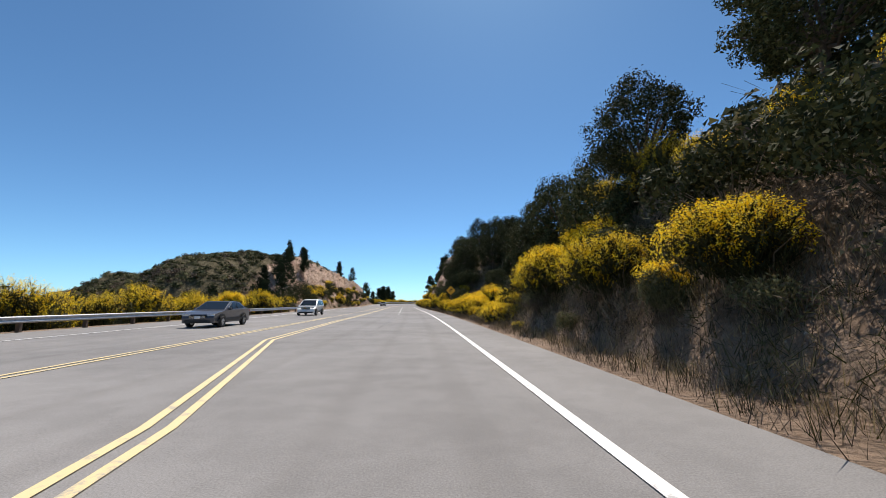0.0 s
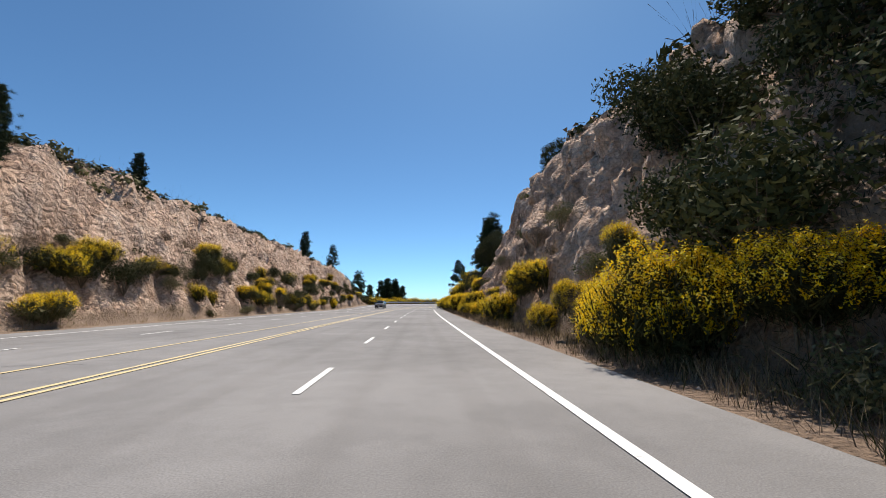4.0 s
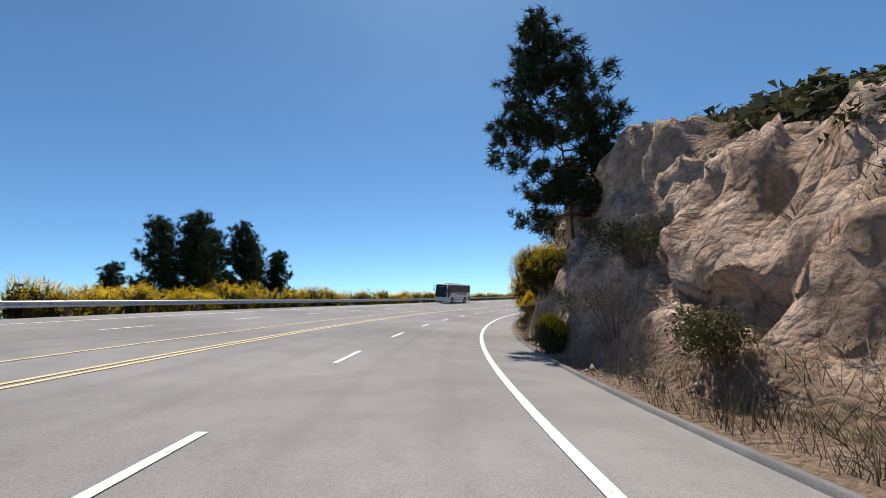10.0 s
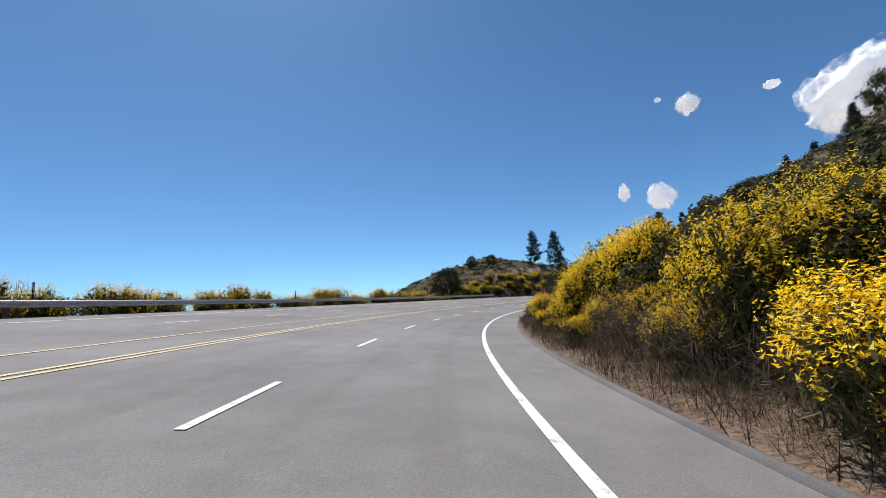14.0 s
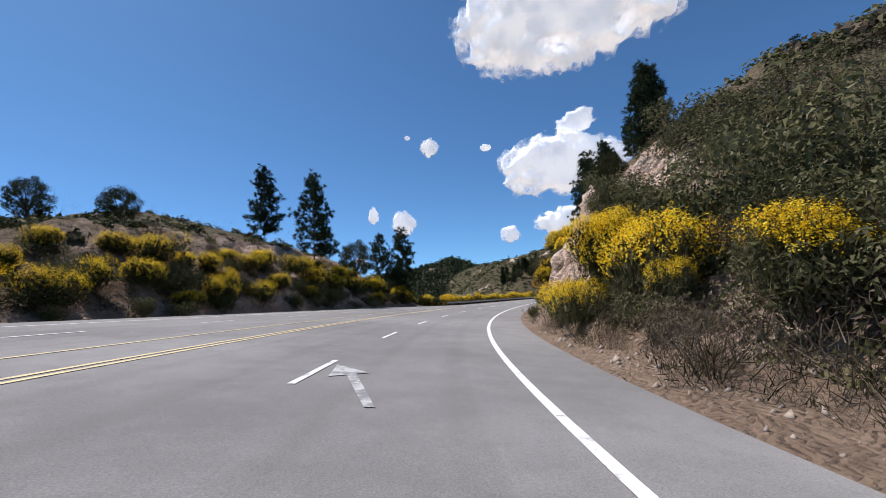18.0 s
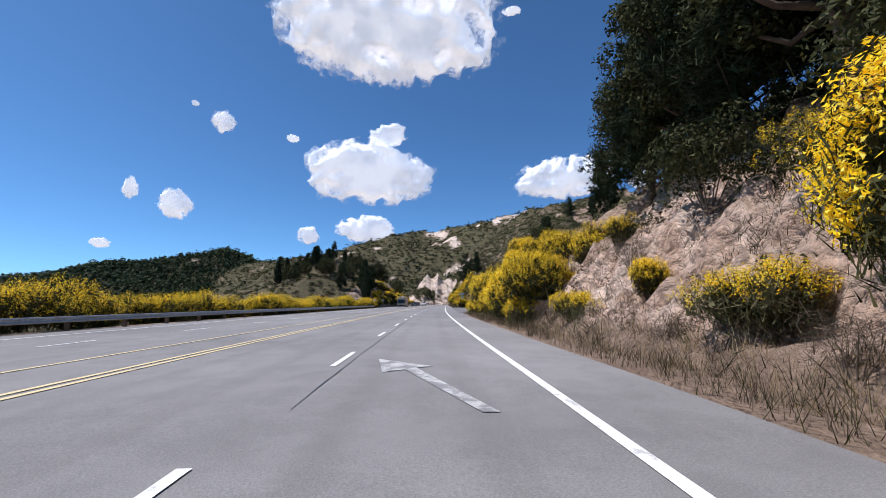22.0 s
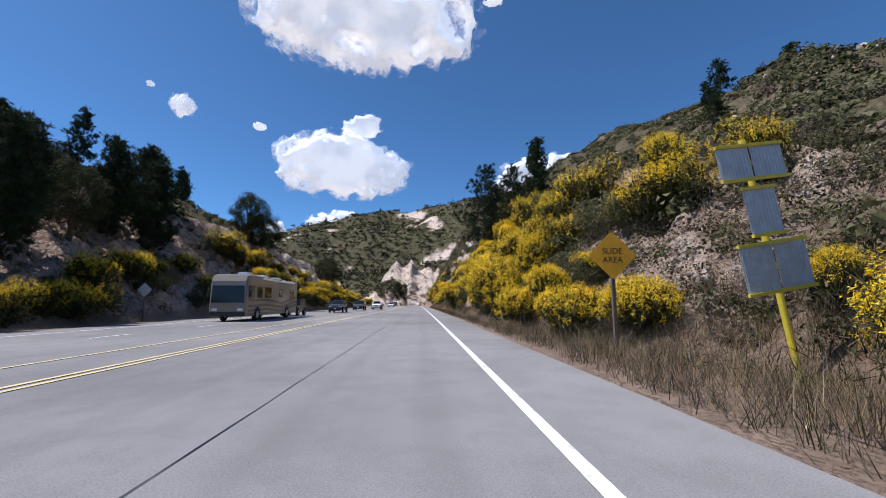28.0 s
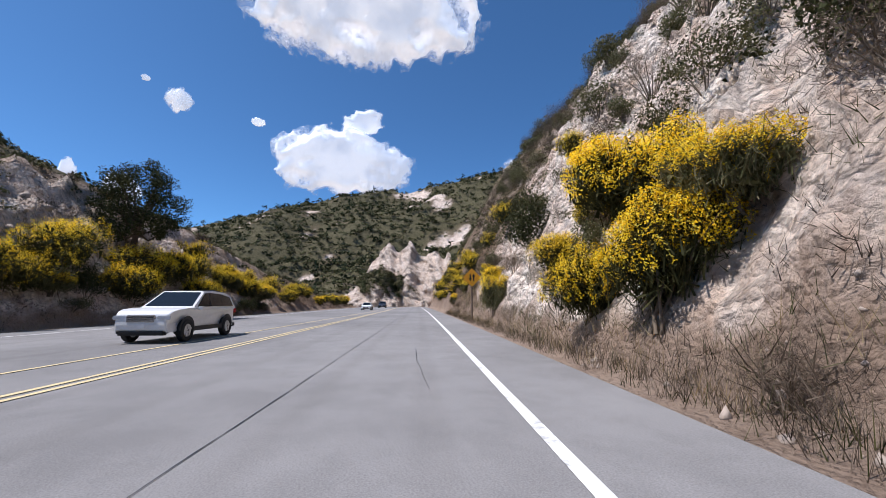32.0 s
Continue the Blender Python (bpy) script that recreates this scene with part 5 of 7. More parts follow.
for label, mat, n, seed in (("undergrowth", SAGE_LEAF, 1500, 41), ("dark_undergrowth", BROOM_GREEN, 1300, 42), ("dry_undergrowth", DRY_LEAF, 1300, 43)):
    sets = []
    for s0, s1, d0, d1, share, fn in strips:
        p, rock, flat = on_land(rg, int(n * share), s0, s1, d0, d1, fn)
        sets.append(p[(flat < 0.3) & (rg.uniform(0, 1, len(p)) > rock * 0.8)])
    xyz = np.concatenate(sets)
    clump_field(label, xyz, rg.uniform(0.35, 0.95, len(xyz)), mat, seed, 62, 0.9, 0.22)
for i, (X, Y, Z, rock) in enumerate(HILLS):
    ok = np.where((Z.ravel() > 0) & (rock.ravel() < 0.45) & ((X - X.mean()).ravel() < 0.2 * (X.max() - X.min()) * 0.5))[0]
    step = float(np.hypot(X[1, 0] - X[0, 0], Y[1, 0] - Y[0, 0]))
    for label, mat, n, size, tall in (("far_scrub", SAGE_LEAF, 6500 if i == 0 else 3500, 0.4, 0.7), ("far_dark_scrub", OAK_LEAF, 1500 if i == 0 else 5000, 0.42, 0.8), ("far_brush", BRUSH, 3500 if i == 0 else 300, 0.4, 0.7), ("far_trees", NEEDLE, 260 if i == 0 else 14000, 0.6, 1.8)):
        j = rg.choice(ok, n)
        p = np.stack([X.ravel()[j], Y.ravel()[j], Z.ravel()[j]], -1) + np.concatenate([rg.normal(0, step * 0.4, (n, 2)), np.zeros((n, 1))], 1)
        clump_field(label, p, rg.uniform(0.7, 1.5, n) * size * step, mat, 100 + i, 22 if i == 0 else 8, tall, 0.62 if i == 0 else 1.0)


for label, mat, n, lo, hi, tall in (("ridge_scrub", SAGE_LEAF, 7000, 0.8, 2.2, 0.7), ("ridge_dark_scrub", OAK_LEAF, 6500, 0.9, 2.6, 0.85), ("ridge_trees", NEEDLE, 420, 1.6, 3.2, 2.0)):
    j = rg.integers(0, len(RIDGE[0]), n)
    p = RIDGE[0][j] + np.concatenate([rg.normal(0, 2.2, (n, 2)), np.zeros((n, 1))], 1)
    clump_field(label, p, rg.uniform(lo, hi, n), mat, 140, 16, tall, 0.8)


for label, mat, n in (("cliff_scrub", SAGE_LEAF, 260), ("cliff_dark_scrub", OAK_LEAF, 300)):
    j = rg.integers(0, len(CLIFF[0]), n)
    clump_field(label, CLIFF[0][j] + rg.normal(0, 0.4, (n, 3)), rg.uniform(0.5, 1.5, n), mat, 150, 34, 0.8, 0.5)


def brush_field(name, n, mat, seed, strips, stems=60):
    """Twiggy brush: sprays of thin upright stems."""
    r = np.random.default_rng(seed)
    pts = []
    for s0, s1, d0, d1, share, fn in strips:
        p, rock, flat = on_land(r, int(n * share), s0, s1, d0, d1, fn)
        thick = fbm(p[:, 0] * 0.25, p[:, 1] * 0.25, 0 * p[:, 0], 2, seed)
        pts.append(p[((flat < 0.75) | (r.uniform(0, 1, len(p)) < 0.25)) & (r.uniform(0, 1, len(p)) > rock * 0.95) & (thick > -0.35)])
    p = np.concatenate(pts)
    j = np.repeat(np.arange(len(p)), stems)
    m = len(j)
    size = r.uniform(0.5, 1.25, len(p))[j]
    lean = np.concatenate([r.normal(0, 0.5, (m, 2)), np.ones((m, 1))], 1)
    lean /= np.linalg.norm(lean, axis=1, keepdims=True)
    u = r.uniform(0.1, 0.9, (m, 1))
    c = p[j] + lean * u * size[:, None] * 1.1 + r.normal(0, 0.1, (m, 3)) * size[:, None]
    v, f = quads(c, unit(r, m), lean + r.normal(0, 0.35, (m, 3)), r.uniform(0.004, 0.010, m), size * r.uniform(0.10, 0.26, m))
    return tagged(new(name, mesh_from(name, v, f, mat)), kind="stuff")


BANKS = ((-5, 82, 2.6, 8.5, 0.22, land_right), (118, 184, 2.5, 9, 0.22, land_right), (200, 345, 2.3, 7.5, 0.38, land_right), (345, 442, 2.4, 9, 0.22, land_right), (499, 620, 4.2, 20, 0.55, land_right), (62, 186, -27, -21.6, 0.12, land_left), (330, 395, -28, -21.6, 0.1, land_left), (506, 625, -30, -21.4, 0.34, land_left), (625, 800, -34, -21.4, 0.2, land_left), (620, 800, 4.4, 20, 0.25, land_right))
brush_field("brushwood", 5200, BRUSH, 51, BANKS)
brush_field("dark_brushwood", 3600, BROOM_GREEN, 52, BANKS)
brush_field("dry_brushwood", 2400, DRY_LEAF, 53, BANKS)


def grass_field(name, n, mat, seed, strips, blades=7, tall=0.42):
    r = np.random.default_rng(seed)
    pts = []
    for s0, s1, d0, d1, share, fn in strips:
        p, rock, flat = on_land(r, int(n * share), s0, s1, d0, d1, fn)
        pts.append((p + np.array([0, 0, 0.08]))[rock < 0.45])
    p = np.concatenate(pts)
    j = np.repeat(np.arange(len(p)), blades)
    m = len(j)
    lean = r.normal(0, 0.35, (m, 3))
    lean[:, 2] = 1
    h = r.uniform(0.4, 1.2, m)[:, None] * tall
    base = p[j] + np.concatenate([r.normal(0, 0.09, (m, 2)), np.zeros((m, 1))], 1)
    side = unit(r, m) * np.array([1, 1, 0]) * 0.007
    v = np.stack([base - side, base + side, base + lean * h], 1).reshape(-1, 3)
    return tagged(new(name, mesh_from(name, v, np.arange(m * 3).reshape(-1, 3), mat)), kind="stuff")


grass_field("dry_grass", 24000, STRAW, 5, ((-10, 184, 2.5, 5.4, 0.25, land_right), (184, 230, 2.5, 4.0, 0.01, land_right), (230, 318, 2.5, 5.4, 0.12, land_right), (374, 440, 2.5, 5.4, 0.09, land_right), (500, 620, 2.8, 7.5, 0.14, land_right), (70, 185, -23.5, -21.2, 0.12, land_left), (500, 620, -24, -21, 0.1, land_left)))
TOES = ((-8, 184, 2.0, 5.6, 0.28, land_right), (184, 230, 2.0, 4.0, 0.02, land_right), (230, 320, 2.0, 5.6, 0.14, land_right), (376, 440, 2.0, 5.6, 0.09, land_right), (499, 622, 2.1, 8.0, 0.38, land_right))
grass_field("tufted_grass", 21000, DRY_LEAF, 15, TOES, 9, 0.42)
grass_field("bank_grass", 15000, STRAW, 16, ((-8, 184, 3.2, 8.0, 0.2, land_right), (228, 324, 3.2, 8.0, 0.11, land_right), (378, 440, 3.2, 8.0, 0.07, land_right), (499, 622, 2.4, 14.0, 0.5, land_right)), 8, 0.6)
grass_field("green_grass", 9000, BROOM_GREEN, 17, TOES, 8, 0.5)
brush_field("toe_brush", 2300, DRY_LEAF, 54, ((-5, 184, 2.2, 5.0, 0.22, land_right), (230, 320, 2.2, 5.0, 0.11, land_right), (376, 440, 2.2, 5.0, 0.07, land_right), (499, 622, 2.2, 7.5, 0.5, land_right)), 70)
brush_field("grey_brush", 1800, SAGE_LEAF, 55, ((-5, 440, 2.6, 6.0, 0.45, land_right), (499, 622, 2.4, 9, 0.55, land_right)), 70)
grass_field("verge_grass", 5200, SAGE_LEAF, 6, ((-10, 440, 3.0, 6.0, 0.7, land_right), (500, 620, 3.0, 7.0, 0.3, land_right)), tall=0.5)


def stone_field(name, n, seed, strips, lo, hi):
    r = np.random.default_rng(seed)
    pts = []
    for s0, s1, d0, d1, share, fn in strips:
        p, rock, flat = on_land(r, int(n * share), s0, s1, d0, d1, fn)
        pts.append(p + np.array([0, 0, 0.1]))
    p = np.concatenate(pts)
    oct_v = np.array([(1, 0, 0), (-1, 0, 0), (0, 1, 0), (0, -1, 0), (0, 0, 1), (0, 0, -1)], float)
    oct_f = np.array([(0, 2, 4), (2, 1, 4), (1, 3, 4), (3, 0, 4), (2, 0, 5), (1, 2, 5), (3, 1, 5), (0, 3, 5)])
    k = len(p)
    size = r.uniform(0, 1, (k, 1, 1)) ** 3 * (hi - lo) + lo
    v = oct_v[None] * r.uniform(0.6, 1.3, (k, 6, 1)) * size * r.uniform(0.6, 1.2, (k, 1, 3)) + r.normal(0, 0.15, (k, 6, 3)) * size + p[:, None]
    f = oct_f[None] + (np.arange(k) * 6)[:, None, None]
    return tagged(new(name, mesh_from(name, v.reshape(-1, 3), f.reshape(-1, 3), STONE)), kind="stuff")


stone_field("loose_stones", 2600, 9, ((-5, 440, 2.3, 4.6, 0.6, land_right), (500, 620, 2.4, 5.0, 0.3, land_right), (75, 185, -23, -20.5, 0.1, land_left)), 0.01, 0.06)
stone_field("rubble", 1300, 19, ((338, 380, 2.1, 4.4, 0.3, land_right), (536, 602, 2.2, 4.2, 0.3, land_right)), 0.02, 0.14)
stone_field("toe_rubble", 1400, 29, ((184, 230, 2.0, 3.8, 0.7, land_right), (318, 338, 2.1, 4.4, 0.3, land_right)), 0.015, 0.11)
stone_field("boulders", 420, 12, ((505, 620, 7, 40, 0.6, land_right), (230, 330, 8, 60, 0.25, land_right), (510, 620, -30, -23, 0.15, land_left)), 0.2, 0.9)

# ---- guard rails, markers, signs ----
def box(bm, x0, x1, y0, y1, z0, z1, m=None):
    vs = [bm.verts.new(p) for p in ((x0, y0, z0), (x1, y0, z0), (x1, y1, z0), (x0, y1, z0), (x0, y0, z1), (x1, y0, z1), (x1, y1, z1), (x0, y1, z1))]
    if m is not None:
        for v in vs:
            v.co = m @ v.co
    for f in ((0, 3, 2, 1), (4, 5, 6, 7), (0, 1, 5, 4), (1, 2, 6, 5), (2, 3, 7, 6), (3, 0, 4, 7)):
        bm.faces.new([vs[i] for i in f])
    return vs


def slab(x0, x1, y0, y1, z0, z1, bevel=0.0):
    bm = bmesh.new()
    box(bm, x0, x1, y0, y1, z0, z1)
    if bevel:
        bmesh.ops.bevel(bm, geom=bm.edges[:], offset=bevel, segments=2, affect="EDGES")
    return bm


def tube_bm(points, radius, sides=10):
    v, f = tubes([[(p, radius) for p in points]], sides)
    bm = bmesh.new()
    vs = [bm.verts.new(p) for p in v]
    for q in f:
        bm.faces.new([vs[i] for i in q])
    bmesh.ops.holes_fill(bm, edges=[e for e in bm.edges if e.is_boundary])
    return bm


RAIL_SECTION = np.array([(0.0, -0.155), (0.075, -0.12), (0.075, -0.07), (0.0, -0.03), (0.0, 0.03), (0.075, 0.07), (0.075, 0.12), (0.0, 0.155)])


def guard_rail(s0, s1, d, label):
    """Corrugated beam on timber posts; each post, block and beam a part."""
    root = tagged(empty("guard_rail"), label, "guard rail")
    s = s0
    bm = slab(-0.1, 0.1, -0.075, 0.075, -0.5, 0.74, 0.01)
    post = part("post", bm, WOOD_POST, root)
    bm = slab(-0.075, 0.075, -0.075, 0.075, 0.40, 0.72, 0.01)
    block = part("spacer_block", bm, WOOD_POST, root)
    first = True
    while s < s1:
        x, y, a = (float(v) for v in road_xy(s, d))
        z = float(road_z(s, d))
        for proto, off in ((post, 0.0), (block, 0.18)):
            ob = proto if first else proto.copy()
            if not first:
                scene.collection.objects.link(ob)
            ob.matrix_basis = pose(x + math.cos(a) * off, y - math.sin(a) * off, z, 0, 0, -math.degrees(a))
        first = False
        s += 3.81
    n = max(2, int((s1 - s0) / 1.9))
    for k in range(0, n, 2):
        t = np.linspace(s0 + k * 1.905, s0 + (k + 2) * 1.905 + 0.02, 5)
        S = np.repeat(t[:, None], 8, 1)
        D = d + 0.27 + np.repeat(RAIL_SECTION[None, :, 0], 5, 0) + 0.003 * (k % 4 > 1)
        x, y, _ = road_xy(S, D)
        z = road_z(S, 0 * D + d) + 0.56 + np.repeat(RAIL_SECTION[None, :, 1], 5, 0)
        child("beam", np.stack([x, y, z], -1).reshape(-1, 3), grid_faces(5, 8, True), METAL, root)
    return root


guard_rail(-60, 71, -20.2, "galvanised steel guard rail on timber posts at the drop")
guard_rail(188, 334, -20.2, "galvanised steel guard rail round the outside of the curve")
guard_rail(393, 505, -20.2, "long galvanised guard rail before yellow broom bushes")


def upright(name, s, d, label, category, group=""):
    x, y, z, a = settle(s, d, 0.0)
    root = tagged(empty(name), label, category, group)
    root.matrix_basis = pose(x, y, z, 0, 0, -math.degrees(a))
    return root


for s, d in ((211.5, -20.9), (230.5, -20.9), (247, -20.9), (265.5, -20.9), (284.7, -20.9), (307.5, -20.9), (311.5, -21.3), (330, -21)):
    m = upright("marker_post", s, d, "slim dark marker post behind the guard rail", "post", "marker posts along the curve")
    part("post", slab(-0.055, 0.055, -0.02, 0.02, -0.3, 1.75 + 0.5 * ((int(s) % 3) == 0), 0.004), SIGN_BLACK, m)
    part("reflector", slab(-0.05, 0.05, -0.027, -0.021, 1.45, 1.7), METAL, m, "scuffed reflector plate")


def diamond(size, y=0.0, thick=0.006):
    bm = bmesh.new()
    r = size / math.sqrt(2)
    k = 0.10 * size
    pts = []
    for ax, az in ((0, -1), (1, 0), (0, 1), (-1, 0)):
        tx, tz = -az, ax
        px, pz = ax * r, az * r
        pts += [(px - ax * k * 0.7 - tx * k * 0.7, pz - az * k * 0.7 - tz * k * 0.7), (px - ax * k * 0.35, pz - az * k * 0.35), (px - ax * k * 0.7 + tx * k * 0.7, pz - az * k * 0.7 + tz * k * 0.7)]
    f = bm.faces.new([bm.verts.new((x, y, z)) for x, z in pts])
    e = bmesh.ops.extrude_face_region(bm, geom=[f])
    bmesh.ops.translate(bm, verts=[v for v in e["geom"] if isinstance(v, bmesh.types.BMVert)], vec=(0, thick, 0))
    bmesh.ops.recalc_face_normals(bm, faces=bm.faces)
    return bm


def plate(outline, y, thick=0.002):
    bm = bmesh.new()
    f = bm.faces.new([bm.verts.new((x, y, z)) for x, z in outline])
    e = bmesh.ops.extrude_face_region(bm, geom=[f])
    bmesh.ops.translate(bm, verts=[v for v in e["geom"] if isinstance(v, bmesh.types.BMVert)], vec=(0, thick, 0))
    bmesh.ops.recalc_face_normals(bm, faces=bm.faces)
    return bm


def lettering(text, size, x, y, z, mat, parent):
    """A word, each letter a part of its board."""
    cu = bpy.data.curves.new("lettering", "FONT")
    cu.body, cu.size, cu.align_x, cu.align_y, cu.extrude = text, size, "CENTER", "CENTER", 0.001
    tmp = new("tmp", cu)
    me = bpy.data.meshes.new_from_object(tmp.evaluated_get(bpy.context.evaluated_depsgraph_get()))
    bpy.data.objects.remove(tmp)
    whole = bmesh.new()
    whole.from_mesh(me)
    bpy.data.meshes.remove(me)
    left = set(whole.verts)
    while left:
        island, edge = set(), [left.pop()]
        while edge:
            v = edge.pop()
            island.add(v)
            for e in v.link_edges:
                w = e.other_vert(v)
                if w in left:
                    left.remove(w)
                    edge.append(w)
        bm = bmesh.new()
        twin = {v: bm.verts.new(v.co) for v in sorted(island, key=lambda v: v.index)}
        for f in whole.faces:
            if f.verts[0] in twin:
                bm.faces.new([twin[v] for v in f.verts])
        part("letter", bm, mat, parent).matrix_basis = pose(x, y, z, 90, 0, 0)
    whole.free()


def wooden_post(root, height, wide=0.09):
    part("post", slab(-wide / 2, wide / 2, 0.012, 0.012 + wide, -0.5, height, 0.006), WOOD_POST, root)


def yellow_diamond(s, d, height, size, label, turn=0.0):
    root = upright("warning_sign", s, d, label, "road sign")
    root.matrix_basis = root.matrix_basis @ pose(0, 0, 0, 0, 0, turn)
    wooden_post(root, height)
    board = part("board", diamond(size), SIGN_YELLOW, root)
    board.location = (0, 0, height)
    return root, board


# slide area
root, board = yellow_diamond(507.5, 3.6, 2.5, 0.9, "yellow diamond warning sign with black lettering on a post")
lettering("SLIDE", 0.22, 0, -0.004, 0.11, SIGN_BLACK, board)
lettering("AREA", 0.22, 0, -0.004, -0.12, SIGN_BLACK, board)
# two-way traffic
root, board = yellow_diamond(597.0, 2.4, 3.1, 0.95, "yellow diamond sign with two opposed black arrows")
for x, k in ((-0.12, -1), (0.12, 1)):
    part("arrow", plate([(x - 0.045, -0.24 * k), (x + 0.045, -0.24 * k), (x + 0.045, 0.06 * k), (x + 0.12, 0.06 * k), (x, 0.27 * k), (x - 0.12, 0.06 * k), (x - 0.045, 0.06 * k)], -0.003), SIGN_BLACK, board)
# right-hand bend
root, board = yellow_diamond(57.2, 3.5, 3.1, 0.95, "yellow diamond sign with a black bend arrow")
part("arrow", plate([(-0.16, -0.28), (-0.06, -0.28), (-0.06, 0.0), (0.02, 0.09), (0.10, 0.09), (0.10, 0.0), (0.28, 0.14), (0.10, 0.28), (0.10, 0.19), (-0.03, 0.19), (-0.16, 0.05)], -0.003), SIGN_BLACK, board)
lettering("35", 0.24, 0.14, -0.004, -0.16, SIGN_BLACK, board)
# lane ends, do not pass
root, board = yellow_diamond(367.8, 2.45, 2.7, 1.0, "orange-yellow lane ends sign above a white plate, half overgrown")
part("line", plate([(-0.22, -0.28), (-0.13, -0.28), (-0.13, 0.28), (-0.22, 0.28)], -0.003), SIGN_BLACK, board)
part("line", plate([(0.2, -0.28), (0.29, -0.28), (0.29, -0.08), (0.12, 0.28), (0.03, 0.28), (0.2, -0.1)], -0.003), SIGN_BLACK, board)
for z in (-0.22, -0.02, 0.18):
    part("dash", plate([(0.02, z), (0.07, z), (0.07, z + 0.1), (0.02, z + 0.1)], -0.003), SIGN_BLACK, board)
bm = slab(-0.42, 0.42, -0.004, 0.004, -0.3, 0.3)
bmesh.ops.bevel(bm, geom=[e for e in bm.edges if abs(e.verts[0].co.y - e.verts[1].co.y) > 0.004], offset=0.04, segments=3, affect="EDGES")
white = part("plate", bm, SIGN_WHITE, root, "white plate with black words")
white.location = (0, 0, 1.72)
for x0, x1, z0, z1 in ((-0.39, 0.39, 0.262, 0.275), (-0.39, 0.39, -0.275, -0.262), (-0.395, -0.382, -0.26, 0.26), (0.382, 0.395, -0.26, 0.26)):
    part("border", plate([(x0, z0), (x1, z0), (x1, z1), (x0, z1)], -0.007), SIGN_BLACK, white)
lettering("DO NOT", 0.2, 0, -0.006, 0.11, SIGN_BLACK, white)
lettering("PASS", 0.2, 0, -0.006, -0.12, SIGN_BLACK, white)

# the backs of five sign panels on a leaning yellow post
root = upright("sign_cluster", 504.3, 5.2, "leaning yellow post that carries the bare backs of five panels", "road sign")
root.matrix_basis = root.matrix_basis @ pose(0, 0, 0, 0, -9, 6)
part("post", tube_bm([(0, 0, -0.4), (0, 0, 1.5), (0, 0, 4.3)], 0.055), POST_YELLOW, root)
for z, h, cells in ((3.85, 0.62, (-0.36, 0.36)), (2.95, 0.85, (0.0,)), (1.95, 0.85, (-0.36, 0.36))):
    for x in cells:
        p = part("panel", slab(x - 0.34, x + 0.34, -0.085, -0.075, z - h / 2, z + h / 2, 0.003), ALUMINIUM, root, "ribbed aluminium panel back")
        for k in range(9):
            part("rib", slab(x - 0.3 + k * 0.075 - 0.006, x - 0.3 + k * 0.075 + 0.006, -0.0935, -0.0851, z - h / 2 + 0.04, z + h / 2 - 0.04), ALUMINIUM, p)
    half = 0.36 + 0.36 * (len(cells) > 1)
    for dz in (-h / 2, h / 2):
        part("crossbar", slab(-half, half, -0.13, -0.07, z + dz - 0.03, z + dz + 0.03, 0.006), POST_YELLOW, root)
    part("clamp", slab(-0.08, 0.08, -0.07, 0.07, z - 0.05, z + 0.05, 0.01), POST_YELLOW, root)

# backs of signs on the far verge
for s, d in ((408.5, -21.0), (528, -21.4), (513, -21.6)):
    root = upright("roadside_sign", s, d, "grey back of a small sign behind the guard rail", "road sign")
    wooden_post(root, 2.4)
    board = part("board", diamond(0.75, -0.01), ALUMINIUM, root)
    board.location = (0, 0, 2.3)
root = upright("snow_pole", 508, -21.4, "tall dark timber pole by the guard rail end", "post")
part("post", tube_bm([(0, 0, -0.3), (0.02, 0, 1.6), (0.0, 0, 3.4)], 0.13), WOOD_POST, root)

# ---- clouds ----
CLOUD, nt, b = material("cloud_white")
b.inputs["Roughness"].default_value = 1.0
b.inputs["Specular IOR Level"].default_value = 0.0
thick = nt.nodes.new("ShaderNodeAttribute")
thick.attribute_name = "thick"
puff, wisp = noise_tex(nt, 0.006, 5, 0.5), noise_tex(nt, 0.03, 8, 0.65)
# soft shading of the cloud put into its colour: blue-grey hollows, white puffs
body = ramp(nt, [(0.38, (0.72, 0.76, 0.83)), (0.56, (0.97, 0.97, 0.98))])
nt.links.new(puff.outputs[0], body.inputs[0])
nt.links.new(body.outputs[0], b.inputs["Base Color"])
nt.links.new(body.outputs[0], b.inputs["Emission Color"])
b.inputs["Emission Strength"].default_value = 0.5  # added glow, stands in for sunlight scattered on within the droplets
fray = nt.nodes.new("ShaderNodeMath")
fray.operation = "MULTIPLY_ADD"
nt.links.new(wisp.outputs[0], fray.inputs[0])
fray.inputs[1].default_value = 0.55
nt.links.new(thick.outputs["Fac"], fray.inputs[2])
veil = ramp(nt, [(0.22, (0, 0, 0)), (0.38, (0.3, 0.3, 0.3)), (0.62, (1, 1, 1))])
nt.links.new(fray.outputs[0], veil.inputs[0])
nt.links.new(veil.outputs[0], b.inputs["Alpha"])
add_bump(nt, b, puff.outputs[0], 0.35, 60.0)


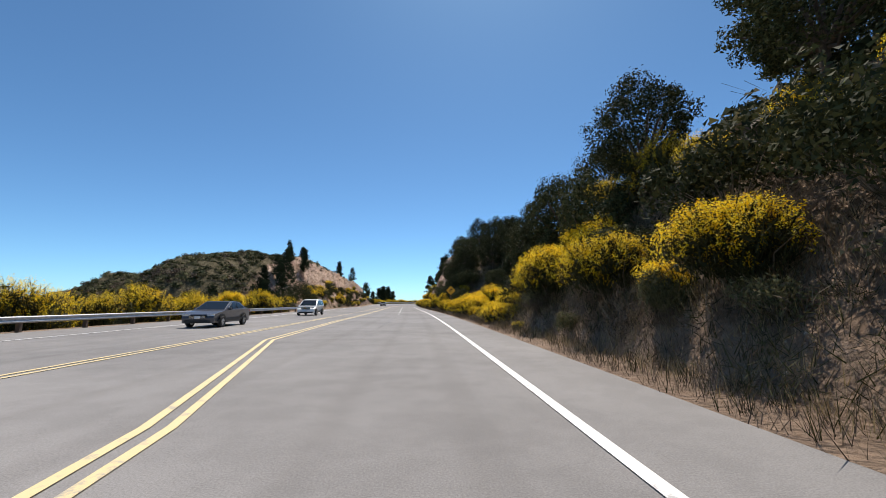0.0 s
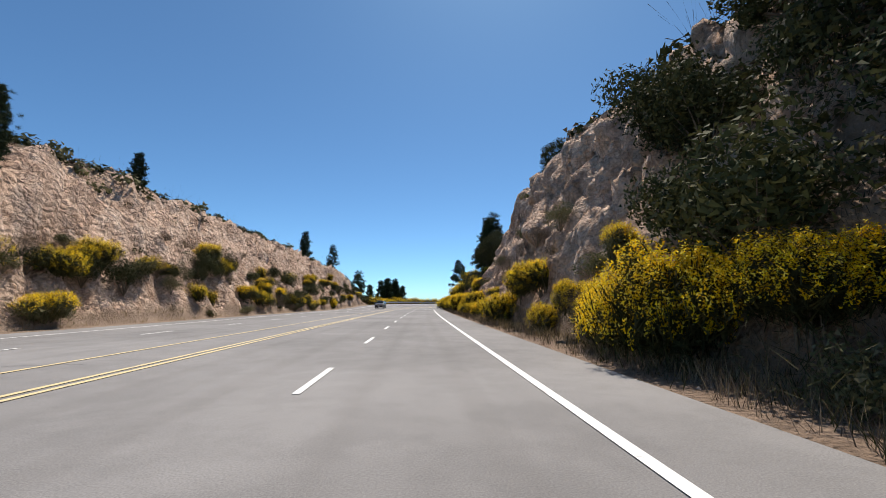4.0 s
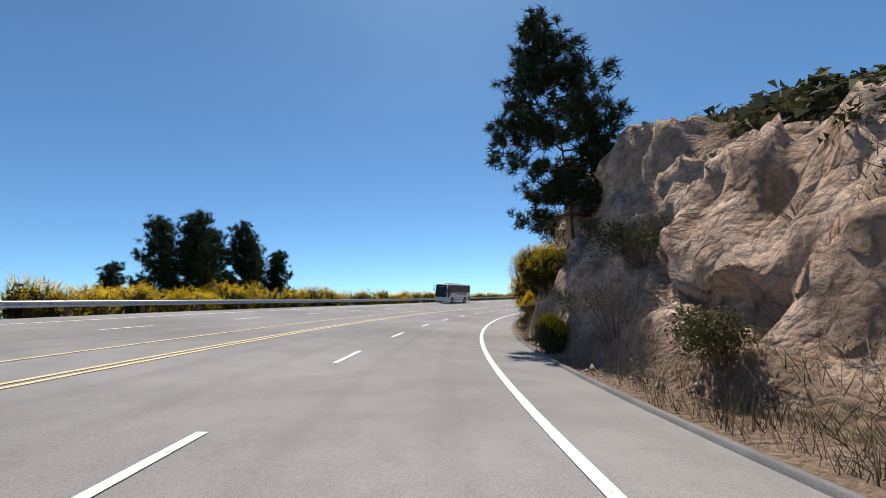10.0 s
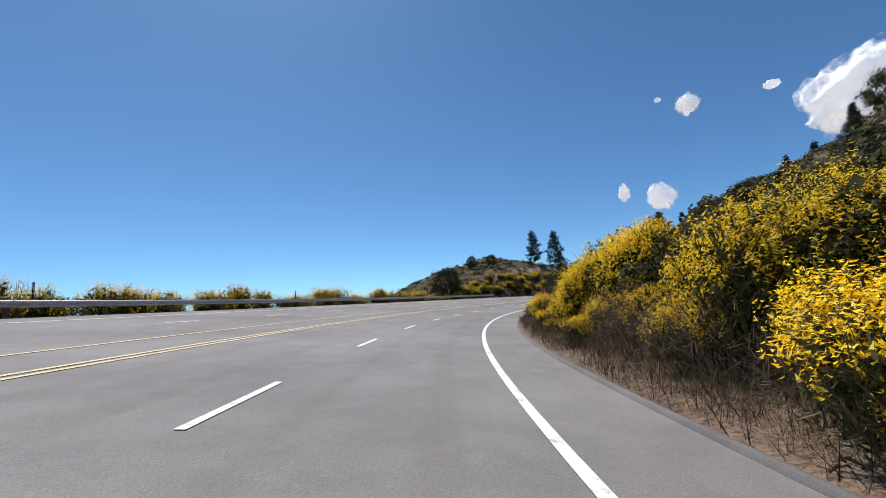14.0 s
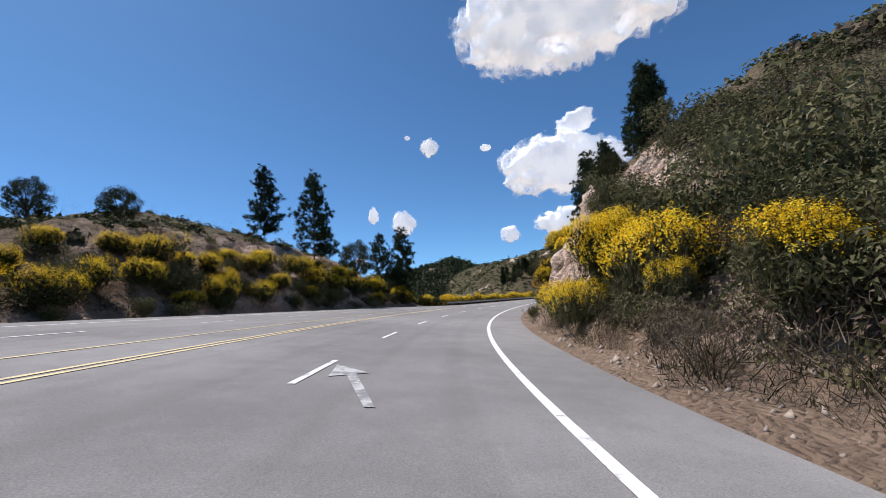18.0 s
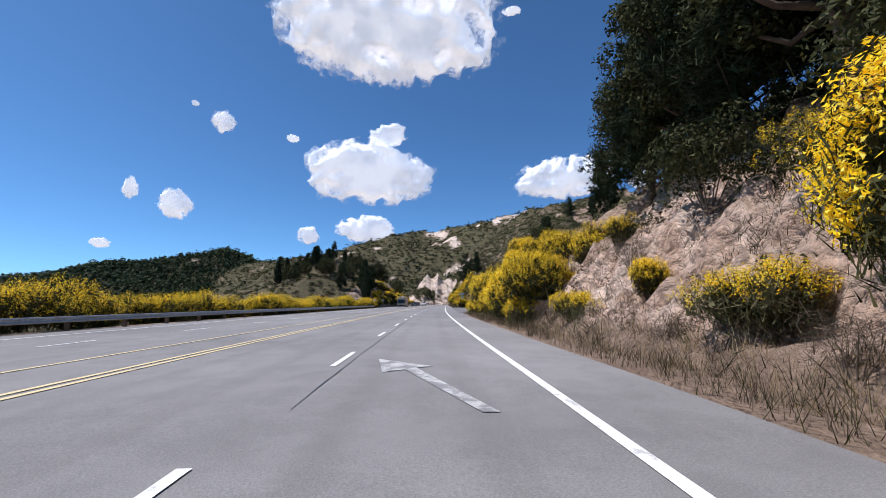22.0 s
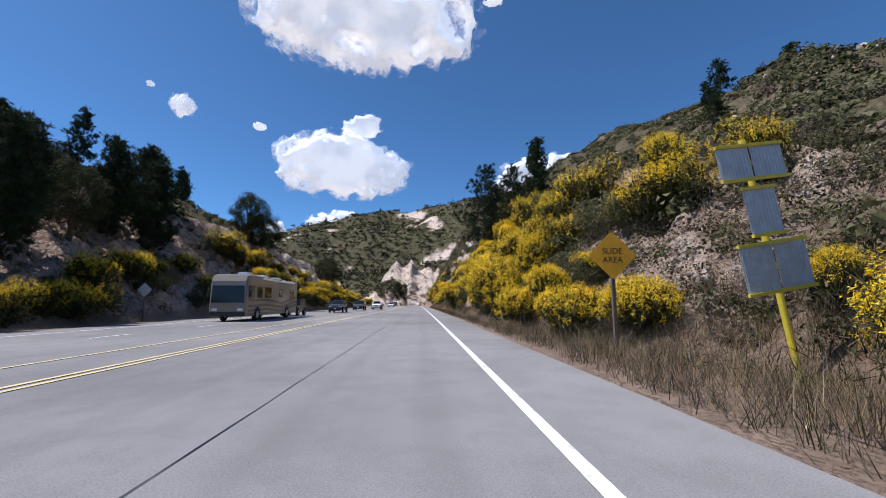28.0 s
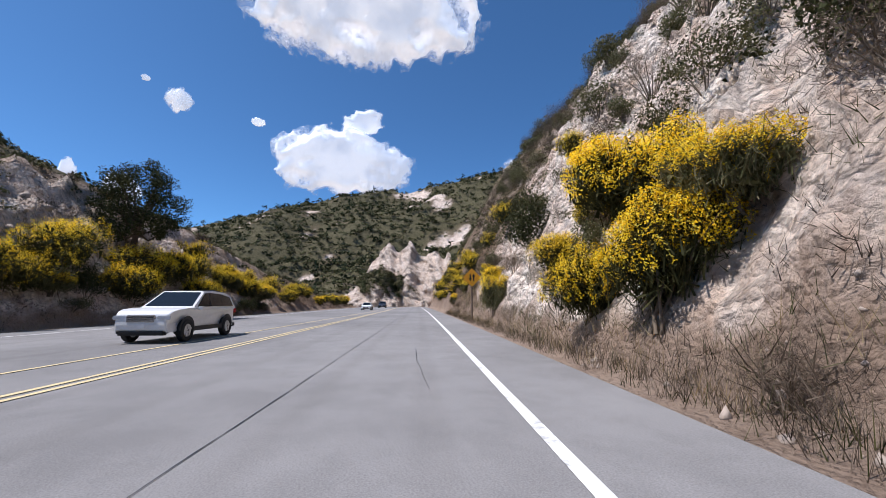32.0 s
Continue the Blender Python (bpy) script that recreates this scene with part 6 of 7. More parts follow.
def cloud(azimuth, elevation, width, height, seed):
    """A far sheet of cloud with a frayed outline, bulging where it is thick; angles in degrees, seen from the last straight."""
    far = 3000.0
    px, py, _ = road_xy(470, 0)
    a, e = radians(azimuth), radians(elevation)
    c = np.array([float(px) + far * math.sin(a) * math.cos(e), float(py) + far * math.cos(a) * math.cos(e), far * math.sin(e)])
    right = np.array([math.cos(a), -math.sin(a), 0])
    ahead = np.array([math.sin(a) * math.cos(e), math.cos(a) * math.cos(e), math.sin(e)])
    up = np.cross(right, ahead)
    w, h = far * math.tan(radians(width / 2)) * 1.13, far * math.tan(radians(height / 2)) * 1.13
    n, m = max(24, int(w / 9)), max(16, int(h / 9))
    U, V = np.meshgrid(np.linspace(-1, 1, n), np.linspace(-1, 1, m), indexing="ij")
    X, Y = U * w, V * h
    size = min(w, h)
    wx, wy = fbm(X / size, Y / size, 0 * X + seed, 3, seed), fbm(X / size, Y / size, 0 * X + seed + 4, 3, seed + 1)
    lump = 0.35 - np.abs(fbm((X + 0.12 * size * wx) / size * 2.6, (Y + 0.12 * size * wy) / size * 2.6, 0 * X + seed, 5, seed + 2, 0.55)) * 0.95
    lump = lump + 0.45 * fbm(X / size * 1.1, Y / size * 1.1, 0 * X + seed + 8, 2, seed + 5)
    dense = (0.72 - (U * U + V * V * np.where(V < 0, 1.25, 1.0))) * 1.5 + lump * 0.62
    dense = np.minimum(dense, (1 - np.maximum(np.abs(U), np.abs(V))) * 3 - 0.25)
    P = c + X[..., None] * right + Y[..., None] * up - ahead * (np.clip(dense + 0.2, 0, 1) ** 0.7 * size * 0.55)[..., None]
    f = grid_faces(n, m)
    f = f[(dense.ravel()[f] > -0.28).all(1)]
    used = np.unique(f)
    back = np.zeros(n * m, int)
    back[used] = np.arange(len(used))
    me = mesh_from("cloud", P.reshape(-1, 3)[used], back[f], CLOUD, True)
    at = me.attributes.new("thick", "FLOAT", "POINT")
    at.data.foreach_set("value", dense.ravel()[used].astype(np.float32))
    return tagged(new("cloud", me), kind="structure")


cloud(96.5, 37.6, 28.1, 16.5, 200)
cloud(93.9, 18.7, 18.5, 9.7, 201)
cloud(96.9, 24.1, 5.7, 3.4, 202)
cloud(74.4, 23.1, 3.0, 3.2, 203)
cloud(83.2, 22.4, 1.8, 1.2, 204)
cloud(85.8, 9.4, 3.5, 3.0, 205)
cloud(93.7, 10.5, 9.2, 4.6, 206)
cloud(123.7, 17.2, 14.9, 6.5, 207)
cloud(133.4, 15.9, 3.8, 2.6, 215)
cloud(65.3, 13.4, 1.7, 2.8, 208)
cloud(69.7, 12.1, 4.1, 4.1, 209)
cloud(63.1, 6.9, 2.0, 1.3, 210)
cloud(153.0, 17.1, 8.2, 3.5, 211)
cloud(155.8, 13.5, 2.2, 2.8, 212)
cloud(70.9, 24.5, 0.9, 0.8, 213)
cloud(116.2, 38.9, 2.8, 1.4, 214)

# ---- vehicles ----
def paint(name, color, rough=0.3):
    m = plain(name, color, rough, spread=0.05, coat=0.25)
    return m


PAINT_WHITE = paint("white_car_paint", (0.78, 0.78, 0.77))
PAINT_GREY = paint("grey_car_paint", (0.075, 0.075, 0.085))
PAINT_DARK = paint("dark_blue_car_paint", (0.012, 0.018, 0.035))
PAINT_BLACK = paint("black_car_paint", (0.012, 0.012, 0.013))
PAINT_TAN = paint("tan_coach_paint", (0.20, 0.17, 0.135))
PAINT_BROWN = paint("brown_coach_stripe", (0.04, 0.03, 0.025))
TRIM = plain("black_plastic", (0.018, 0.018, 0.018), 0.6)
RUBBER = plain("tyre_rubber", (0.018, 0.018, 0.018), 0.85, bump=0.3)
ALLOY = plain("wheel_alloy", (0.55, 0.55, 0.56), 0.35, 0.9)
CHROME = plain("chrome", (0.7, 0.7, 0.72), 0.15, 1.0, spread=0.05)
LENS = plain("lamp_lens", (0.75, 0.77, 0.8), 0.1, 0.2)
LENS_AMBER = plain("amber_lens", (0.7, 0.25, 0.02), 0.2)
LENS_RED = plain("red_lens", (0.45, 0.02, 0.02), 0.2)
RED_INK = plain("dark_red_lettering", (0.25, 0.02, 0.03), 0.5)
GREEN_INK = plain("green_stripe", (0.05, 0.14, 0.08), 0.5)
GLASS, gnt, gb = material("tinted_glass")
gb.inputs["Base Color"].default_value = (0.012, 0.015, 0.018, 1)
gb.inputs["Roughness"].default_value = 0.06
gb.inputs["Specular IOR Level"].default_value = 0.3


def hull(outline, half, mat, name, parent, bevel=0.04, taper=None, label=""):
    """A body: side outline (along y, z) swept across its width; taper(y, z) scales the half width."""
    bm = bmesh.new()
    cols = []
    for u in (-1.0, -0.93, 0.93, 1.0):
        inset = 0.97 if abs(u) == 1.0 else 1.0
        cy, cz = sum(p[0] for p in outline) / len(outline), sum(p[1] for p in outline) / len(outline)
        cols.append([bm.verts.new((u * half * (taper(y, z) if taper else 1), cy + (y - cy) * (0.985 if inset < 1 else 1), cz + (z - cz) * (0.96 if inset < 1 else 1))) for y, z in outline])
    n = len(outline)
    for a, b in zip(cols, cols[1:]):
        for i in range(n):
            bm.faces.new((a[i], a[(i + 1) % n], b[(i + 1) % n], b[i]))
    bm.faces.new(cols[0][::-1])
    bm.faces.new(cols[-1])
    bmesh.ops.recalc_face_normals(bm, faces=bm.faces)
    return part(name, bm, mat, parent, label)


def side_pane(points, x, mat, name, parent, thick=0.012):
    """A pane on one flank: points (y, z) at half width x (a function of z, or a number)."""
    bm = bmesh.new()
    sgn = 1 if (x(0) if callable(x) else x) > 0 else -1
    f0, f1 = [], []
    for y, z in points:
        xx = x(z) if callable(x) else x
        f0.append(bm.verts.new((xx, y, z)))
        f1.append(bm.verts.new((xx + sgn * thick, y, z)))
    n = len(points)
    bm.faces.new(f1)
    for i in range(n):
        bm.faces.new((f0[i], f0[(i + 1) % n], f1[(i + 1) % n], f1[i]))
    bmesh.ops.recalc_face_normals(bm, faces=bm.faces)
    return part(name, bm, mat, parent)


def end_pane(corners, mat, name, parent):
    """A four-cornered pane given by its corners, pushed out a little along its normal."""
    c = [Vector(p) for p in corners]
    nrm = (c[1] - c[0]).cross(c[3] - c[0]).normalized() * 0.012
    if nrm.dot((c[0] + c[2]) / 2 - Vector((0, 0, 1.0))) < 0:
        nrm = -nrm
    bm = bmesh.new()
    a, b = [bm.verts.new(p) for p in c], [bm.verts.new(p + nrm) for p in c]
    bm.faces.new(b)
    for i in range(4):
        bm.faces.new((a[i], a[(i + 1) % 4], b[(i + 1) % 4], b[i]))
    bmesh.ops.recalc_face_normals(bm, faces=bm.faces)
    return part(name, bm, mat, parent)


def ring(radius0, radius1, width, segs=28):
    """Tyre-like ring about the x axis."""
    bm = bmesh.new()
    prof = [(radius0, -width / 2), (radius1 - 0.03, -width / 2), (radius1, -width / 2 + 0.03), (radius1, width / 2 - 0.03), (radius1 - 0.03, width / 2), (radius0, width / 2)]
    rows_ = [[bm.verts.new((x, r * math.cos(2 * math.pi * k / segs), r * math.sin(2 * math.pi * k / segs))) for r, x in prof] for k in range(segs)]
    for k in range(segs):
        a, b = rows_[k], rows_[(k + 1) % segs]
        for i in range(len(prof) - 1):
            bm.faces.new((a[i], b[i], b[i + 1], a[i + 1]))
    bmesh.ops.recalc_face_normals(bm, faces=bm.faces)
    return bm


def wheel(parent, x, y, radius, width, spokes=5):
    w = part("wheel", ring(radius * 0.62, radius, width), RUBBER, parent, smooth=False)
    w.location = (x, y, radius)
    bm = bmesh.new()
    sgn = 1 if x > 0 else -1
    bmesh.ops.create_cone(bm, cap_ends=True, segments=24, radius1=radius * 0.63, radius2=radius * 0.56, depth=width * 0.84, matrix=pose(0, 0, 0, 0, 90 * sgn, 0))
    part("rim", bm, ALLOY, w)
    for k in range(spokes):
        bm = bmesh.new()
        box(bm, sgn * width * 0.42, sgn * width * 0.42 + sgn * 0.02, -radius * 0.07, radius * 0.07, radius * 0.1, radius * 0.55, pose(0, 0, 0, 360 / spokes * k, 0, 0))
        bmesh.ops.recalc_face_normals(bm, faces=bm.faces)
        part("spoke", bm, ALLOY, w)
    bm = bmesh.new()
    bmesh.ops.create_cone(bm, cap_ends=True, segments=12, radius1=radius * 0.13, radius2=radius * 0.1, depth=width * 0.95, matrix=pose(0, 0, 0, 0, 90 * sgn, 0))
    part("hub_cap", bm, TRIM, w)
    return w


def arch(parent, x, y, radius, lip=0.03):
    """Filled black half disc on the uncut flank, stands in for the wheel well's shade."""
    pts = [(y + radius * math.cos(t), radius * 0.92 + radius * math.sin(t)) for t in np.linspace(-0.05, math.pi + 0.05, 18)]
    side_pane(pts, x, TRIM, "wheel_arch", parent, 0.008)


def set_down(root, s, d, turn=180.0):
    x, y, a = (float(v) for v in road_xy(s, d))
    root.matrix_basis = pose(x, y, float(road_z(s, d)), 0, float(BANK(s / SPEED)), -math.degrees(a)) @ pose(0, 0, 0, 0, 0, turn)
    return root


def car(kind, label, mat, s, d, name="car"):
    """A car with its front towards +y before it is turned: sedan, suv or van."""
    root = tagged(empty(name), label, "car")
    if kind == "sedan":
        L, W, H, r, deck = 4.6, 1.78, 1.45, 0.31, 0.92
        body = [(-2.28, 0.32), (-2.32, 0.62), (-2.22, 0.98), (-1.7, 1.03), (-1.1, 0.98), (1.0, 0.93), (1.75, 0.84), (2.18, 0.72), (2.3, 0.52), (2.24, 0.26), (-2.2, 0.24)]
        cabin = [(-1.75, 0.99), (-1.05, 1.36), (-0.5, 1.44), (0.1, 1.42), (1.1, 0.93), (0.9, 0.9), (-1.6, 0.93)]
        glass = [[(-1.38, 1.04), (-0.92, 1.31), (-0.45, 1.37), (-0.42, 1.02)], [(-0.34, 1.02), (-0.36, 1.37), (0.05, 1.35), (0.78, 0.98)]]
        axle = (-1.35, 1.4)
    elif kind == "suv":
        L, W, H, r, deck = 4.72, 1.93, 1.78, 0.385, 1.05
        body = [(-2.3, 0.44), (-2.36, 0.8), (-2.3, 1.1), (-1.9, 1.14), (0.9, 1.16), (1.5, 1.15), (1.9, 1.11), (2.13, 1.05), (2.27, 0.95), (2.34, 0.78), (2.36, 0.6), (2.33, 0.46), (2.26, 0.36), (-2.2, 0.36)]
        cabin = [(-2.22, 1.1), (-1.98, 1.6), (-1.6, 1.74), (-0.6, 1.8), (0.1, 1.76), (1.02, 1.16), (1.0, 1.06), (-2.05, 1.06)]
        glass = [[(-2.0, 1.19), (-1.83, 1.56), (-1.1, 1.68), (-1.07, 1.19)], [(-1.05, 1.19), (-1.08, 1.68), (-0.2, 1.71), (-0.16, 1.19)], [(-0.13, 1.19), (-0.16, 1.71), (0.08, 1.68), (0.76, 1.19)]]
        axle = (-1.42, 1.42)
    else:
        L, W, H, r, deck = 4.9, 1.94, 1.74, 0.34, 1.0
        body = [(-2.42, 0.36), (-2.46, 0.8), (-2.4, 1.08), (-1.9, 1.1), (1.3, 1.0), (1.95, 0.86), (2.38, 0.66), (2.44, 0.5), (2.38, 0.28), (-2.3, 0.28)]
        cabin = [(-2.38, 1.06), (-2.2, 1.6), (-1.9, 1.72), (-0.5, 1.75), (0.4, 1.68), (1.55, 1.0), (1.4, 0.96), (-2.2, 1.0)]
        glass = [[(-2.1, 1.12), (-2.0, 1.55), (-1.1, 1.62), (-1.08, 1.12)], [(-0.98, 1.12), (-1.0, 1.62), (-0.1, 1.63), (-0.06, 1.1)], [(0.02, 1.1), (-0.02, 1.62), (0.35, 1.58), (1.2, 1.06)]]
        axle = (-1.5, 1.5)
    hw = W / 2
    hull(body, hw, mat, "body", root, taper=lambda y, z: 1 - (0.17 if kind == "suv" else 0.10) * max(0, (abs(y) - 1.6) / 0.75) ** 2)

    def tumble(z):
        return 1 - 0.20 * max(0, z - deck) / (H - deck)
    hull(cabin, hw * 0.97, mat, "cabin", root, taper=lambda y, z: tumble(z))
    for sg in (-1, 1):
        for g in glass:
            side_pane(g, lambda z, sg=sg: sg * hw * 0.975 * tumble(z), GLASS, "side_window", root)
        for ya in axle:
            arch(root, sg * hw * 0.995, ya, r + 0.07)
            wheel(root, sg * (hw - 0.065), ya, r, 0.21)
        bm = slab(-0.1, 0.1, -0.07, 0.07, -0.07, 0.07, 0.03)
        m = part("wing_mirror", bm, mat, root)
        m.location = (sg * (hw + 0.05), 0.72 if kind != "van" else 0.95, deck + 0.08)
        zf = body[-4][1] if kind == "sedan" else body[-4][1]
        h = part("headlight", slab(-0.2, 0.2, -0.06, 0.05, -0.07, 0.07, 0.025), LENS, root, "clear headlight")
        h.location = (sg * (hw - 0.27), L / 2 - (0.06 if kind == "suv" else 0.12), 0.68 if kind == "sedan" else 0.84)
        t = part("tail_light", slab(-0.16, 0.16, -0.05, 0.05, -0.09, 0.09, 0.025), LENS_RED, root, "red tail light")
        t.location = (sg * (hw - 0.22), -L / 2 + 0.03, 0.86 if kind == "sedan" else 1.0)
        side_pane([(-1.05, 0.34), (1.05, 0.34), (1.05, 0.5), (-1.05, 0.5)], sg * hw * 0.985, TRIM, "sill", root)
        for yh in (-0.55, 0.45):
            part("door_handle", slab(sg * hw * 0.99 - 0.012, sg * hw * 0.99 + 0.018, yh - 0.08, yh + 0.08, deck - 0.12, deck - 0.085, 0.006), mat, root)
    # windscreen and rear window, a hair outside the cabin
    front = [p for p in cabin if p[0] > 0]
    (y1, z1), (y0, z0) = sorted(front, key=lambda p: -p[1])[0], sorted(front, key=lambda p: -p[0])[0]
    a, b = hw * 0.97 * tumble(z0) * 0.9, hw * 0.97 * tumble(z1) * 0.9
    ky, kz = (y1 - y0), (z1 - z0)
    end_pane([(-a, y0 + ky * 0.08, z0 + kz * 0.08), (-b, y0 + ky * 0.93, z0 + kz * 0.93), (b, y0 + ky * 0.93, z0 + kz * 0.93), (a, y0 + ky * 0.08, z0 + kz * 0.08)][::-1], GLASS, "windscreen", root)
    (y0, z0), (y1, z1) = cabin[0], cabin[1]
    ky, kz = (y1 - y0), (z1 - z0)
    a, b = hw * 0.85 * tumble(z0), hw * 0.85 * tumble(z1)
    end_pane([(-a, y0 + ky * 0.15, z0 + kz * 0.15), (-b, y0 + ky * 0.92, z0 + kz * 0.92), (b, y0 + ky * 0.92, z0 + kz * 0.92), (a, y0 + ky * 0.15, z0 + kz * 0.15)], GLASS, "rear_window", root)
    zg = 0.56 if kind == "sedan" else 0.80
    part("grille", slab(-0.46, 0.46, L / 2 - 0.16, L / 2 + 0.005, zg - 0.13, zg + 0.12, 0.03), CHROME if kind == "suv" else TRIM, root)
    for k in range(3):
        part("grille_bar", slab(-0.42, 0.42, L / 2 + 0.01, L / 2 + 0.022, zg - 0.07 + k * 0.06, zg - 0.05 + k * 0.06), TRIM if kind == "suv" else CHROME, root)
    part("bumper", slab(-hw * 0.8, hw * 0.8, L / 2 - 0.3, L / 2 - (0.01 if kind == "suv" else -0.015), 0.27, 0.47, 0.06), TRIM, root)
    part("rear_bumper", slab(-hw * 0.9, hw * 0.9, -L / 2 - 0.015, -L / 2 + 0.14, 0.32, 0.5, 0.03), TRIM, root)
    part("number_plate", slab(-0.15, 0.15, L / 2 + 0.014, L / 2 + 0.028, 0.5, 0.63, 0.004), SIGN_WHITE, root)
    if kind == "suv":
        for sg in (-1, 1):
            part("roof_rail", tube_bm([(sg * hw * 0.72, -1.7, 1.73), (sg * hw * 0.74, -0.6, 1.82), (sg * hw * 0.72, 0.1, 1.77)], 0.018, 6), TRIM, root)
    return set_down(root, s, d)


car("sedan", "dark grey sedan driving on the opposite lane", PAINT_GREY, 24.5, -13.4)
car("van", "white minivan on the opposite lane", PAINT_WHITE, 46.2, -13.4)
car("suv", "dark sport utility car on the opposite lanes", PAINT_BLACK, 165.5, -12.8)
car("suv", "dark blue sport utility car coming down the grade", PAINT_DARK, 556.5, -13.0)
car("suv", "black sport utility car behind another", PAINT_BLACK, 573.5, -12.4)
car("suv", "white crossover with dark lower trim and roof rails", PAINT_WHITE, 584.6, -10.3)
car("sedan", "small white sedan far down the road", PAINT_WHITE, 646, -11.0)
car("suv", "dark car far down the road", PAINT_DARK, 682, -11.0)


def coach(s, d):
    """White touring coach with a dark glass band and red lettering bars."""
    root = tagged(empty("coach"), "white touring coach with tinted windows parked by the guard rail", "bus")
    L, hw = 10.6, 1.27
    body = [(-5.25, 0.45), (-5.3, 1.2), (-5.28, 3.2), (-5.2, 3.46), (-4.95, 3.52), (4.5, 3.52), (4.92, 3.42), (5.08, 3.1), (5.22, 1.9), (5.3, 1.1), (5.28, 0.4), (5.1, 0.3), (-5.1, 0.34)]
    hull(body, hw, PAINT_WHITE, "body", root, taper=lambda y, z: 1 - 0.05 * max(0, (abs(y) - 4.8) / 0.5) ** 2 - 0.05 * max(0, (z - 3.3) / 0.4))
    for sg in (-1, 1):
        x = sg * (hw - 0.002)
        edges = [-5.1, -3.55, -1.95, -0.35, 1.25, 2.85, 4.05]
        for a, b in zip(edges, edges[1:]):
            side_pane([(a + 0.006, 1.98), (b - 0.006, 1.98), (b - 0.006, 3.3), (a + 0.006, 3.3)], x, GLASS, "side_window", root, 0.015)
        side_pane([(4.056, 1.98), (3.3, 1.98), (3.8, 1.62), (4.35, 1.1), (4.95, 1.05), (5.08, 1.9), (4.96, 3.0), (4.86, 3.3), (4.056, 3.3)][::-1], sg * (hw - 0.006), GLASS, "driver_window", root, 0.02)
        for ya, n in ((3.0, "front"), (-2.75, "rear")):
            arch(root, sg * (hw - 0.001), ya, 0.62)
            wheel(root, sg * (hw - 0.11), ya, 0.5, 0.3, 8)
        for yb in (-0.9, 0.9, 1.9):
            side_pane([(yb - 0.7, 0.55), (yb + 0.05, 0.55), (yb + 0.05, 1.25), (yb - 0.7, 1.25)], sg * (hw + 0.001), PAINT_WHITE, "luggage_flap", root, 0.008)
            side_pane([(yb - 0.38, 0.82), (yb - 0.25, 0.82), (yb - 0.25, 1.0), (yb - 0.38, 1.0)], sg * (hw + 0.012), TRIM, "flap_latch", root, 0.006)
        side_pane([(-5.05, 0.75), (-4.3, 0.75), (-4.3, 1.2), (-5.05, 1.2)], sg * (hw + 0.001), TRIM, "engine_grille", root, 0.01)
        yb = 1.0
        for wd in (0.28, 0.27, 0.28, 0.26, 0.0, 0.28, 0.26, 0.26, 0.28, 0.0, 0.28, 0.28, 0.27, 0.28, 0.27, 0.26, 0.28):
            if wd:
                side_pane([(yb - wd + 0.05, 1.56), (yb, 1.56), (yb, 1.84), (yb - wd + 0.05, 1.84)], sg * (hw + 0.001), RED_INK, "lettering_bar", root, 0.006)
            yb -= wd or 0.24
        side_pane([(1.3, 1.62), (2.7, 1.62), (2.8, 1.68), (1.3, 1.68)], sg * (hw + 0.001), GREEN_INK, "stripe", root, 0.006)
        bm = tube_bm([(sg * 0.95, 5.0, 3.1), (sg * 1.2, 5.35, 3.15), (sg * 1.38, 5.5, 2.95), (sg * 1.38, 5.5, 2.5)], 0.045, 8)
        m = part("mirror_arm", bm, PAINT_WHITE if sg < 0 else TRIM, root)
        part("mirror", slab(sg * 1.38 - 0.1, sg * 1.38 + 0.1, 5.42, 5.54, 2.2, 2.65, 0.03), TRIM, m)
        part("headlight", slab(sg * 0.85 - 0.24, sg * 0.85 + 0.24, 5.2, 5.31, 0.72, 0.95, 0.03), LENS, root, "clear headlight")
        part("tail_light", slab(sg * 1.1 - 0.08, sg * 1.1 + 0.08, -5.33, -5.2, 0.9, 1.6, 0.02), LENS_RED, root, "red tail light")
    end_pane([(1.18, 5.3, 1.12), (1.12, 5.1, 3.02), (-1.12, 5.1, 3.02), (-1.18, 5.3, 1.12)], GLASS, "windscreen", root)
    end_pane([(1.08, 5.1, 3.05), (1.0, 4.95, 3.36), (-1.0, 4.95, 3.36), (-1.08, 5.1, 3.05)], GLASS, "destination_window", root)
    part("bumper", slab(-1.2, 1.2, 5.1, 5.34, 0.38, 0.66, 0.05), PAINT_WHITE, root)
    part("number_plate", slab(-0.15, 0.15, 5.335, 5.35, 0.45, 0.6), SIGN_WHITE, root)
    part("roof_unit", slab(-0.85, 0.85, -1.6, 2.4, 3.5, 3.68, 0.08), PAINT_WHITE, root, "white air conditioning unit")
    part("roof_hatch", slab(-0.35, 0.35, -3.6, -2.9, 3.5, 3.56, 0.03), PAINT_WHITE, root)
    return set_down(root, s, d)


bus = coach(248.8, -17.6)
bus.matrix_basis = bus.matrix_basis @ Matrix.Diagonal((1, 0.9, 1, 1))  # a short coach
for o in bus.children:
    if o.name.startswith("wheel") and "arch" not in o.name:
        o.scale = (1, 1 / 0.9, 1)


